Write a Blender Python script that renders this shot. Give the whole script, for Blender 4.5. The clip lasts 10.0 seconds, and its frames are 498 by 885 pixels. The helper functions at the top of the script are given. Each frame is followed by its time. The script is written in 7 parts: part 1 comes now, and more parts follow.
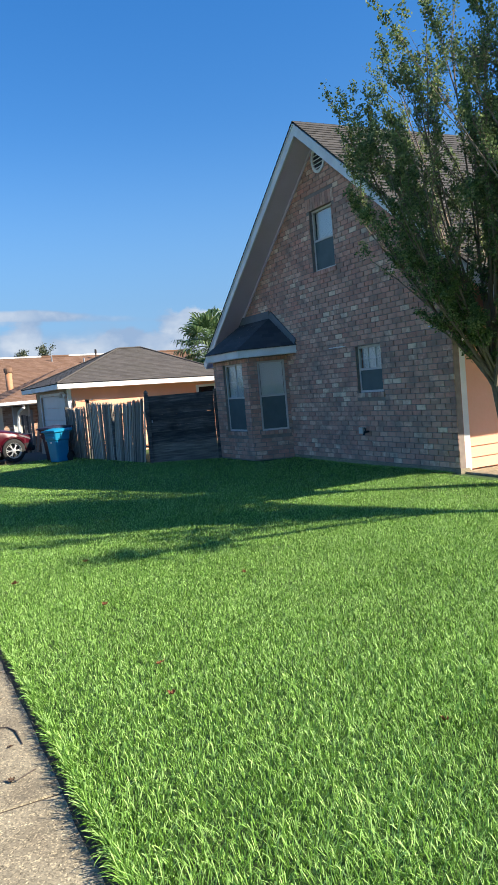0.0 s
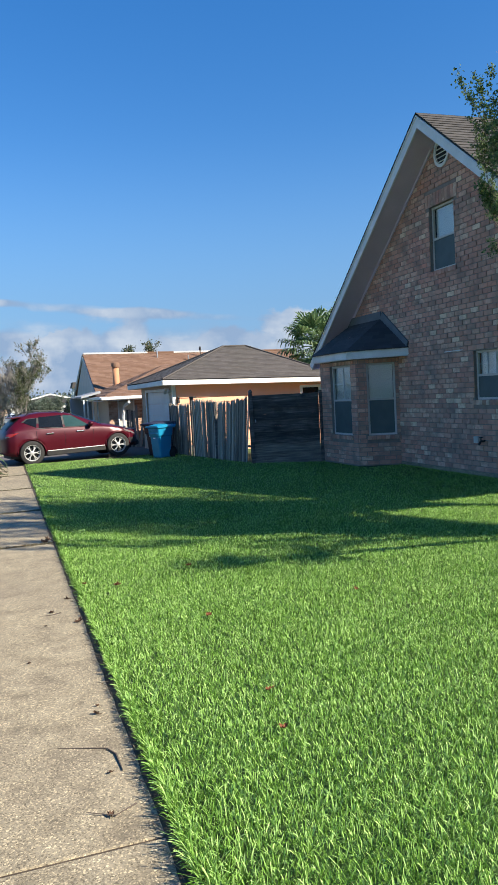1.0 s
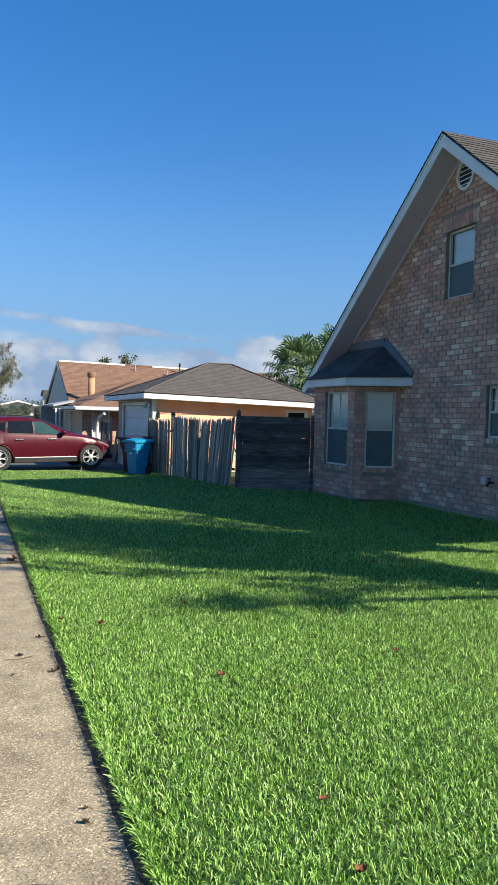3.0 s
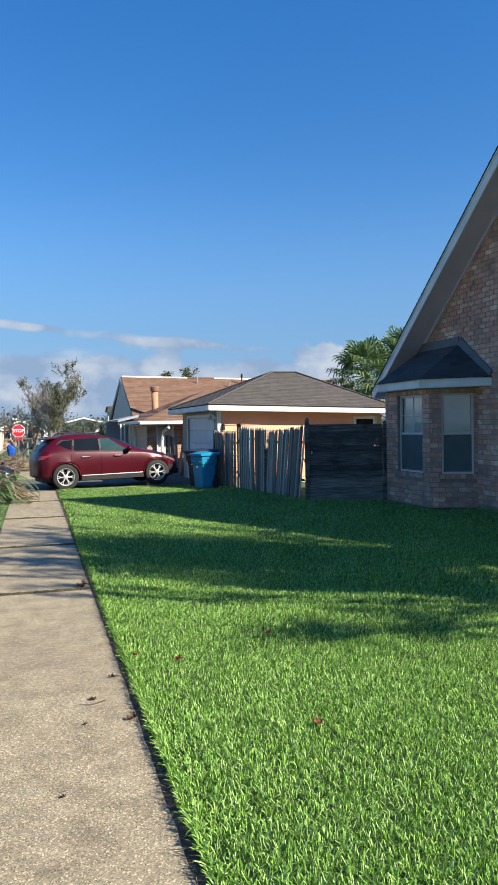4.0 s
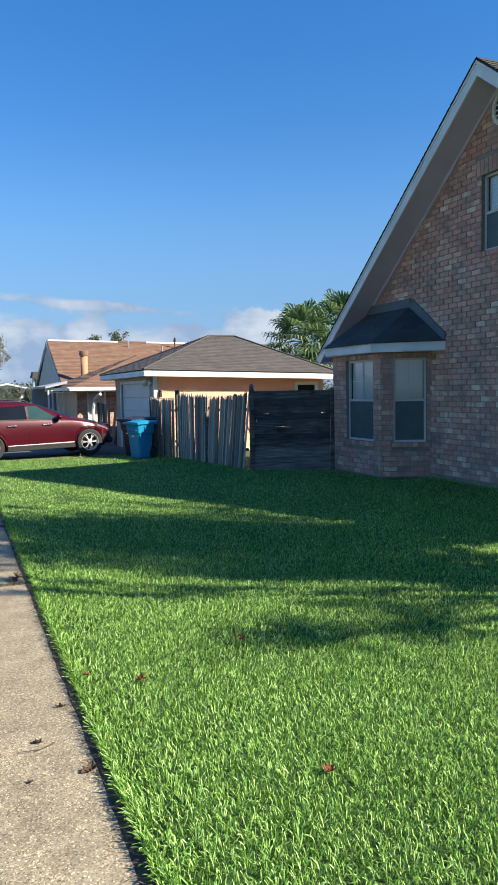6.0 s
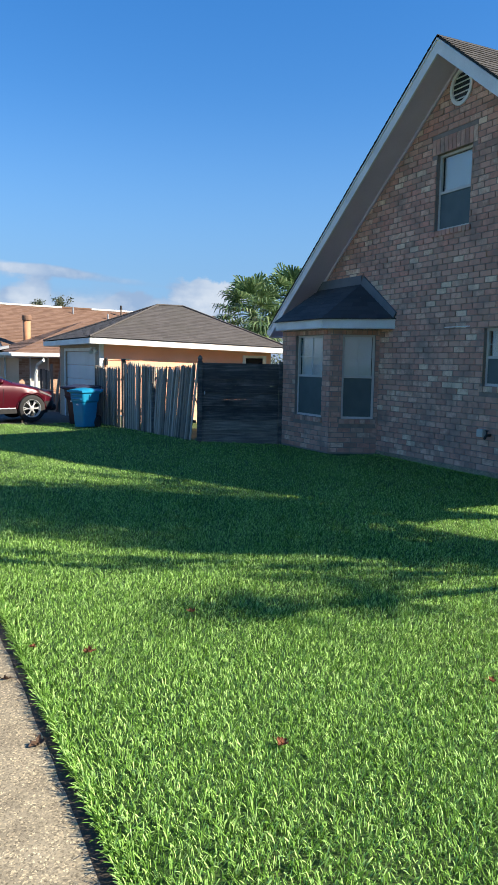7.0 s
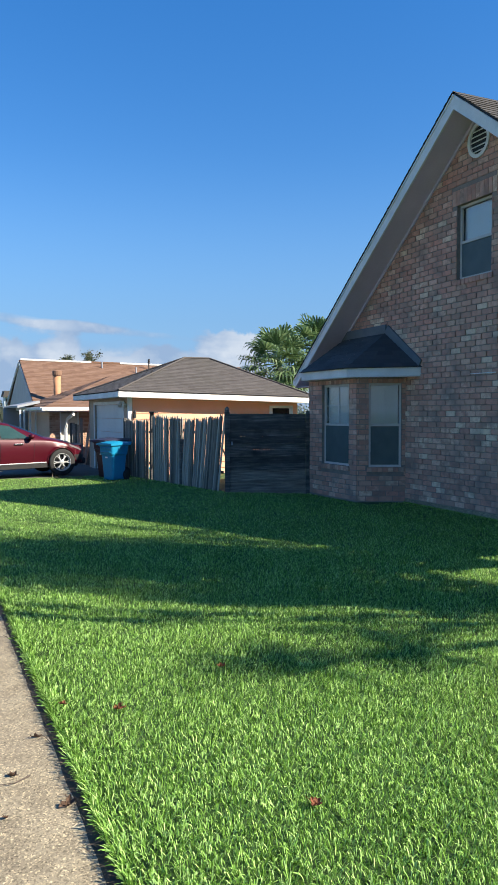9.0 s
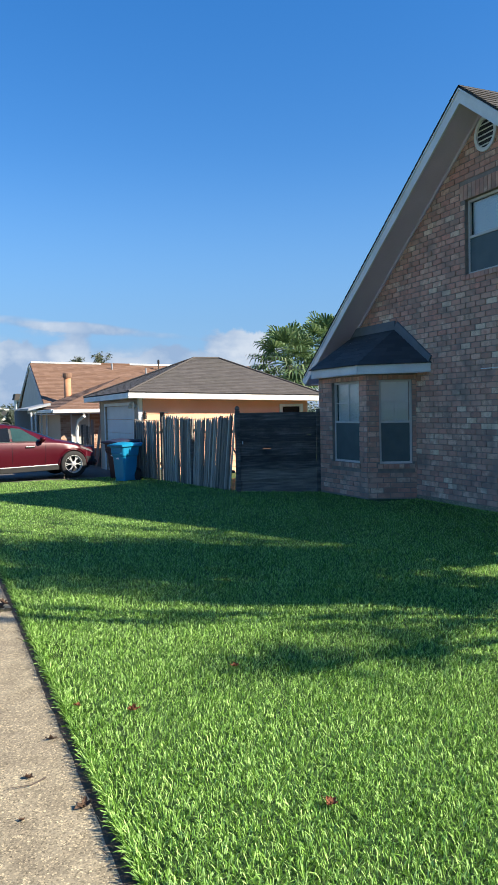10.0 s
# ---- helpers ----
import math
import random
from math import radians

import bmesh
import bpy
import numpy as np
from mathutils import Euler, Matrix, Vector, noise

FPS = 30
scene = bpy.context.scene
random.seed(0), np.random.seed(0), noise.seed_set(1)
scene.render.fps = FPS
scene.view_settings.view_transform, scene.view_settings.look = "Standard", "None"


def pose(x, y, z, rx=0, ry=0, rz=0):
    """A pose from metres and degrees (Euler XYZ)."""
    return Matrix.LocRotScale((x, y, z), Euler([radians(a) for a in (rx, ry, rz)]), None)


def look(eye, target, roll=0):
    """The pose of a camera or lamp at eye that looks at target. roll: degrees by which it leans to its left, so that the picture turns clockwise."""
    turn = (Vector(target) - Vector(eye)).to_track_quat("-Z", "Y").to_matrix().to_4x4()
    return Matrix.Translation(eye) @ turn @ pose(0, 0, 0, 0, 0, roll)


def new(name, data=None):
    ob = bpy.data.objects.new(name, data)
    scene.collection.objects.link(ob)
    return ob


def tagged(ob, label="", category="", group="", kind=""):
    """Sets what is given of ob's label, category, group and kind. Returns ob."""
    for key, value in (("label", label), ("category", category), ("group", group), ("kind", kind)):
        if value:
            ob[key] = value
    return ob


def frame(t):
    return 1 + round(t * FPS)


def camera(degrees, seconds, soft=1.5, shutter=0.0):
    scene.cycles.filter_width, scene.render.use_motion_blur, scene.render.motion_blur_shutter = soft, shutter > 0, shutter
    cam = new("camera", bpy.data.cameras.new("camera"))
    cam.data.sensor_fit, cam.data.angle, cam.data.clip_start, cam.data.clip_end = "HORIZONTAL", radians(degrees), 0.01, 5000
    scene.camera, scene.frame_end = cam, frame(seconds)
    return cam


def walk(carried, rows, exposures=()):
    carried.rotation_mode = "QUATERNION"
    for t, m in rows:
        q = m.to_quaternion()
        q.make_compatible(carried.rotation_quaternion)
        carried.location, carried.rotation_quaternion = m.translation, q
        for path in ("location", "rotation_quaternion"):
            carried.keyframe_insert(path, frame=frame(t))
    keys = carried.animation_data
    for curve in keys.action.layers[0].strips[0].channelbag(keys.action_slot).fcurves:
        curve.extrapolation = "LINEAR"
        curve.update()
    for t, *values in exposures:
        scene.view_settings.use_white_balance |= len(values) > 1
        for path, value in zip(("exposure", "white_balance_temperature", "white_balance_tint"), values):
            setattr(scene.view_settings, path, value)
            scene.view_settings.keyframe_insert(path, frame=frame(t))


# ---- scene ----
cam = camera(37.2, 10.0)
PATH = [
    (0, (-0.506, 0.37, 1.808), (0.364, 2.164, 1.654), -5.1),
    (0.5, (-0.401, 0.612, 1.817), (0.261, 2.49, 1.629), -6.6),
    (1, (-0.49, 0.818, 1.838), (0.139, 2.711, 1.703), -3.2),
    (1.5, (-0.56, 1.116, 1.835), (0.092, 3.006, 1.777), -0.7),
    (2, (-0.471, 1.393, 1.795), (0.233, 3.265, 1.765), -0.4),
    (2.2, (-0.474, 1.512, 1.781), (0.246, 3.377, 1.736), 0.4),
    (3.3, (-0.604, 2.262, 1.723), (0.105, 4.131, 1.655), 1.7),
    (3.5, (-0.561, 2.382, 1.745), (0.097, 4.27, 1.686), 0.7),
    (4, (-0.528, 2.646, 1.748), (0.031, 4.565, 1.702), -0.9),
    (4.5, (-0.612, 3.017, 1.764), (-0.072, 4.942, 1.708), 0.6),
    (5, (-0.58, 3.244, 1.767), (-0.01, 5.161, 1.744), 0.1),
    (5.5, (-0.467, 3.437, 1.792), (0.166, 5.334, 1.778), -2.3),
    (6, (-0.521, 3.639, 1.786), (0.216, 5.492, 1.643), -1.1),
    (6.2, (-0.562, 3.684, 1.775), (0.223, 5.515, 1.592), -0.2),
    (7.3, (-0.577, 3.743, 1.771), (0.302, 5.526, 1.555), 1.0),
    (7.5, (-0.592, 3.74, 1.78), (0.264, 5.538, 1.591), 1.4),
    (8, (-0.588, 3.724, 1.801), (0.185, 5.565, 1.687), -0.0),
    (8.5, (-0.568, 3.711, 1.794), (0.217, 5.548, 1.695), -0.8),
    (9, (-0.576, 3.715, 1.791), (0.234, 5.542, 1.708), -0.2),
    (9.5, (-0.58, 3.714, 1.795), (0.23, 5.541, 1.73), -0.2),
    (10, (-0.567, 3.716, 1.795), (0.216, 5.555, 1.709), -1.2),
]
walk(cam, [(t, look(eye, target, roll)) for t, eye, target, roll in PATH], [(0.0, 1.15), (0.5, 1.12), (1.0, 1.06), (2.2, 1.06), (3.4, 1.03), (5.0, 1.0), (5.6, 1.1), (6.2, 1.15), (7.5, 1.18), (10.0, 1.16)])

# ---- light ----
SUN_EL = radians(34.0)
SUN_AZ = math.atan2(0.73, -0.69)
TO_SUN = Vector((math.sin(SUN_AZ) * math.cos(SUN_EL), math.cos(SUN_AZ) * math.cos(SUN_EL), math.sin(SUN_EL)))
sun = new("sun", bpy.data.lights.new("sun", "SUN"))
sun.data.energy, sun.data.angle, sun.data.color = 5.0, radians(0.55), (1.0, 0.90, 0.74)
sun.matrix_world = look((0, 0, 30), Vector((0, 0, 30)) - TO_SUN)


def make_world():
    world = bpy.data.worlds.new("sky")
    scene.world = world
    world.use_nodes = True
    nt = world.node_tree
    nt.nodes.clear()
    out = nt.nodes.new("ShaderNodeOutputWorld")
    bg = nt.nodes.new("ShaderNodeBackground")
    sky = nt.nodes.new("ShaderNodeTexSky")
    sky.sky_type, sky.sun_disc = "NISHITA", False
    sky.sun_elevation, sky.sun_rotation = SUN_EL, SUN_AZ
    sky.air_density, sky.dust_density, sky.ozone_density = 1.0, 0.1, 2.5
    bg.inputs["Strength"].default_value = 0.074
    tc = nt.nodes.new("ShaderNodeTexCoord")
    sep = nt.nodes.new("ShaderNodeSeparateXYZ")
    nt.links.new(tc.outputs["Generated"], sep.inputs[0])
    # a low bank of fair-weather cloud above the horizon, and a few thin streaks
    mp = nt.nodes.new("ShaderNodeMapping")
    mp.inputs["Scale"].default_value = (1.0, 1.0, 3.0)
    mp.inputs["Location"].default_value = (0.35, 0.1, 0.0)
    nt.links.new(tc.outputs["Generated"], mp.inputs[0])
    n1 = nt.nodes.new("ShaderNodeTexNoise")
    n1.inputs["Scale"].default_value, n1.inputs["Detail"].default_value, n1.inputs["Roughness"].default_value = 5.5, 9.0, 0.58
    nt.links.new(mp.outputs[0], n1.inputs["Vector"])
    n2 = nt.nodes.new("ShaderNodeTexNoise")
    n2.inputs["Scale"].default_value, n2.inputs["Detail"].default_value = 11.0, 5.0
    nt.links.new(mp.outputs[0], n2.inputs["Vector"])
    band = nt.nodes.new("ShaderNodeValToRGB")
    els = band.color_ramp.elements
    els[0].position, els[1].position = 0.0, 0.2
    els[0].color, els[1].color = (0.85, 0.85, 0.85, 1), (0.1, 0.1, 0.1, 1)
    for at, v in ((0.045, 0.72), (0.07, 0.58), (0.09, 0.43), (0.115, 0.26)):
        e = els.new(at)
        e.color = (v, v, v, 1)
    nt.links.new(sep.outputs[2], band.inputs[0])
    add = nt.nodes.new("ShaderNodeMath")
    add.operation = "ADD"
    nt.links.new(n1.outputs["Fac"], add.inputs[0])
    nt.links.new(band.outputs[0], add.inputs[1])
    total = add.outputs[0]

    def math_node(op, a, b):
        n = nt.nodes.new("ShaderNodeMath")
        n.operation = op
        for i, v in enumerate((a, b)):
            if isinstance(v, (int, float)):
                n.inputs[i].default_value = v
            else:
                nt.links.new(v, n.inputs[i])
        return n.outputs[0]

    n3 = nt.nodes.new("ShaderNodeTexNoise")
    n3.inputs["Scale"].default_value, n3.inputs["Detail"].default_value, n3.inputs["Roughness"].default_value = 17.0, 8.0, 0.56
    nt.links.new(tc.outputs["Generated"], n3.inputs["Vector"])

    def puff(az, el, wide, high, gain, rough, slope=0.0):
        """A single cloud towards az and el (degrees), thinning from its middle."""
        side = Vector((math.cos(radians(az)), -math.sin(radians(az)), 0))
        dot = nt.nodes.new("ShaderNodeVectorMath")
        dot.operation = "DOT_PRODUCT"
        nt.links.new(tc.outputs["Generated"], dot.inputs[0])
        dot.inputs[1].default_value = side
        u = math_node("MULTIPLY", dot.outputs["Value"], 1 / wide)
        level = math_node("ADD", sep.outputs[2], math_node("MULTIPLY", dot.outputs["Value"], slope))
        w = math_node("MULTIPLY", math_node("SUBTRACT", level, math.sin(radians(el))), 1 / high)
        w = math_node("ADD", w, math_node("MULTIPLY", math_node("SUBTRACT", n3.outputs["Fac"], 0.5), rough))
        u = math_node("ADD", u, math_node("MULTIPLY", math_node("SUBTRACT", n1.outputs["Fac"], 0.5), rough * 0.5))
        e = math_node("ADD", math_node("MULTIPLY", u, u), math_node("MULTIPLY", w, w))
        return math_node("MULTIPLY", math_node("MAXIMUM", math_node("SUBTRACT", 1.0, e), 0.0), gain)
    sunny = math_node("ADD", math_node("MULTIPLY", n2.outputs["Fac"], 0.4), math_node("MULTIPLY", n3.outputs["Fac"], 0.6))
    # the round cloud behind the palm, the lumps of the bank, and the long thin streak above it
    for az, el, wide, high, gain, rough, slope in ((23.2, 5.2, 0.066, 0.032, 0.85, 2.6, 0.0), (5.2, 4.0, 0.055, 0.026, 0.6, 3.0, 0.0), (9.6, 4.7, 0.032, 0.028, 0.55, 3.0, 0.0), (18.0, 3.6, 0.075, 0.020, 0.55, 2.8, 0.0),
                                                  (13.0, 3.4, 0.06, 0.020, 0.5, 2.8, 0.0), (-4.0, 3.4, 0.07, 0.024, 0.5, 2.8, 0.0), (1.5, 7.35, 0.34, 0.0095, 0.37, 0.7, 0.10), (10.0, 6.3, 0.09, 0.012, 0.31, 1.2, 0.02), (-3.0, 7.8, 0.10, 0.008, 0.36, 0.5, 0.10), (-2.0, 4.6, 0.12, 0.02, 0.34, 1.2, 0.0)):
        p = puff(az, el, wide, high, gain, rough, slope)
        total = math_node("ADD", total, p)
        if gain > 0.35:
            sunny = math_node("ADD", sunny, math_node("MULTIPLY", p, 0.14 if gain > 0.4 else 0.2))
    mask = nt.nodes.new("ShaderNodeMapRange")
    mask.interpolation_type = "SMOOTHSTEP"
    mask.inputs["From Min"].default_value, mask.inputs["From Max"].default_value = 0.88, 1.24
    mask.inputs["To Max"].default_value = 0.9
    nt.links.new(total, mask.inputs["Value"])
    cl = nt.nodes.new("ShaderNodeValToRGB")
    cl.color_ramp.elements[0].position, cl.color_ramp.elements[0].color = 0.45, (2.0, 2.8, 4.1, 1)
    cl.color_ramp.elements[1].position, cl.color_ramp.elements[1].color = 0.66, (4.2, 4.6, 5.2, 1)
    nt.links.new(sunny, cl.inputs[0])
    mix = nt.nodes.new("ShaderNodeMix")
    mix.data_type = "RGBA"
    nt.links.new(mask.outputs[0], mix.inputs["Factor"])
    hue = nt.nodes.new("ShaderNodeHueSaturation")
    hue.inputs["Saturation"].default_value, hue.inputs["Hue"].default_value, hue.inputs["Value"].default_value = 1.36, 0.507, 1.06
    nt.links.new(sky.outputs[0], hue.inputs["Color"])
    # pale blue haze towards the horizon
    low = nt.nodes.new("ShaderNodeMapRange")
    low.interpolation_type = "SMOOTHSTEP"
    low.inputs["From Min"].default_value, low.inputs["From Max"].default_value = 0.0, 0.34
    low.inputs["To Min"].default_value, low.inputs["To Max"].default_value = 0.85, 0.0
    nt.links.new(sep.outputs[2], low.inputs["Value"])
    haze = nt.nodes.new("ShaderNodeMix")
    haze.data_type = "RGBA"
    haze.inputs["B"].default_value = (1.12, 2.45, 4.75, 1)
    nt.links.new(low.outputs[0], haze.inputs["Factor"])
    nt.links.new(hue.outputs[0], haze.inputs["A"])
    # the blue stays bright well up the sky
    lift = nt.nodes.new("ShaderNodeMapRange")
    lift.inputs["From Min"].default_value, lift.inputs["From Max"].default_value = 0.12, 0.55
    lift.inputs["To Min"].default_value, lift.inputs["To Max"].default_value = 0.93, 1.24
    nt.links.new(sep.outputs[2], lift.inputs["Value"])
    bright = nt.nodes.new("ShaderNodeVectorMath")
    bright.operation = "SCALE"
    nt.links.new(haze.outputs["Result"], bright.inputs[0])
    nt.links.new(lift.outputs[0], bright.inputs["Scale"])
    nt.links.new(bright.outputs[0], mix.inputs["A"])
    nt.links.new(cl.outputs[0], mix.inputs["B"])
    nt.links.new(mix.outputs["Result"], bg.inputs["Color"])
    nt.links.new(bg.outputs[0], out.inputs[0])


make_world()


# ---- materials ----
def material(name, colours, rough=0.8, scale=6.0, fine=60.0, bump=0.15, metal=0.0, stretch=(1, 1, 1), spread=None,
             stain=None, coat=0.0, gloss=0.5, clear=0.0, bump_dist=0.01, vary=0.28):
    """Base colours mixed by a coarse and a fine noise; spread 'object' or 'island' varies the colour from piece to piece."""
    m = bpy.data.materials.new(name)
    m.use_nodes = True
    nt = m.node_tree
    p = nt.nodes["Principled BSDF"]
    tc = nt.nodes.new("ShaderNodeTexCoord")
    mp = nt.nodes.new("ShaderNodeMapping")
    mp.inputs["Scale"].default_value = stretch
    geo = nt.nodes.new("ShaderNodeNewGeometry")
    nt.links.new(geo.outputs["Position"], mp.inputs[0])
    a = nt.nodes.new("ShaderNodeTexNoise")
    a.inputs["Scale"].default_value, a.inputs["Detail"].default_value = scale, 5.0
    b = nt.nodes.new("ShaderNodeTexNoise")
    b.inputs["Scale"].default_value, b.inputs["Detail"].default_value = fine, 3.0
    nt.links.new(mp.outputs[0], a.inputs["Vector"])
    nt.links.new(mp.outputs[0], b.inputs["Vector"])
    s = nt.nodes.new("ShaderNodeMath")
    s.operation = "MULTIPLY_ADD"
    s.inputs[1].default_value = 0.45
    nt.links.new(b.outputs["Fac"], s.inputs[0])
    nt.links.new(a.outputs["Fac"], s.inputs[2])
    value = s.outputs[0]
    lo, hi = 0.45, 1.0
    if spread:
        info = nt.nodes.new("ShaderNodeObjectInfo") if spread == "object" else geo
        rnd = info.outputs["Random"] if spread == "object" else info.outputs["Random Per Island"]
        w = nt.nodes.new("ShaderNodeMath")
        w.operation = "MULTIPLY_ADD"
        w.inputs[1].default_value = 1.0
        sub = nt.nodes.new("ShaderNodeMath")
        sub.operation = "MULTIPLY"
        sub.inputs[1].default_value = vary
        nt.links.new(value, sub.inputs[0])
        nt.links.new(rnd, w.inputs[0])
        nt.links.new(sub.outputs[0], w.inputs[2])
        value = w.outputs[0]
        lo, hi = 0.43 * vary, 1.0 + 0.71 * vary
    ramp = nt.nodes.new("ShaderNodeValToRGB")
    els = ramp.color_ramp.elements
    while len(els) < len(colours):
        els.new(0.5)
    for i, c in enumerate(colours):
        els[i].position = i / max(1, len(colours) - 1)
        els[i].color = (*c, 1)
    rng = nt.nodes.new("ShaderNodeMapRange")
    rng.inputs["From Min"].default_value, rng.inputs["From Max"].default_value = lo, hi
    nt.links.new(value, rng.inputs["Value"])
    nt.links.new(rng.outputs[0], ramp.inputs[0])
    colour = ramp.outputs[0]
    if stain:
        big = nt.nodes.new("ShaderNodeTexNoise")
        big.inputs["Scale"].default_value, big.inputs["Detail"].default_value = stain[1], 6.0
        nt.links.new(geo.outputs["Position"], big.inputs["Vector"])
        mr = nt.nodes.new("ShaderNodeMapRange")
        mr.inputs["From Min"].default_value, mr.inputs["From Max"].default_value = 0.48, 0.7
        mr.inputs["To Max"].default_value = stain[2]
        nt.links.new(big.outputs["Fac"], mr.inputs["Value"])
        mx = nt.nodes.new("ShaderNodeMix")
        mx.data_type = "RGBA"
        nt.links.new(mr.outputs[0], mx.inputs["Factor"])
        nt.links.new(colour, mx.inputs["A"])
        mx.inputs["B"].default_value = (*stain[0], 1)
        colour = mx.outputs["Result"]
    nt.links.new(colour, p.inputs["Base Color"])
    p.inputs["Roughness"].default_value, p.inputs["Metallic"].default_value = rough, metal
    p.inputs["Specular IOR Level"].default_value = gloss
    p.inputs["Coat Weight"].default_value = coat
    p.inputs["Coat Roughness"].default_value = 0.05
    p.inputs["Transmission Weight"].default_value = clear
    if bump:
        bn = nt.nodes.new("ShaderNodeBump")
        bn.inputs["Strength"].default_value, bn.inputs["Distance"].default_value = bump, bump_dist
        nt.links.new(s.outputs[0], bn.inputs["Height"])
        nt.links.new(bn.outputs[0], p.inputs["Normal"])
    return m


def leaf_material(name, colours, spread="island", trans=0.35, rough=0.5, gloss=0.4):
    m = material(name, colours, rough, 1.2, 9.0, 0.0, spread=spread, gloss=gloss)
    nt = m.node_tree
    p = nt.nodes["Principled BSDF"]
    out = nt.nodes["Material Output"]
    tr = nt.nodes.new("ShaderNodeBsdfTranslucent")
    mx = nt.nodes.new("ShaderNodeMixShader")
    mx.inputs[0].default_value = trans
    src = p.inputs["Base Color"].links[0].from_socket
    nt.links.new(src, tr.inputs["Color"])
    nt.links.new(p.outputs[0], mx.inputs[1])
    nt.links.new(tr.outputs[0], mx.inputs[2])
    nt.links.new(mx.outputs[0], out.inputs["Surface"])
    return m


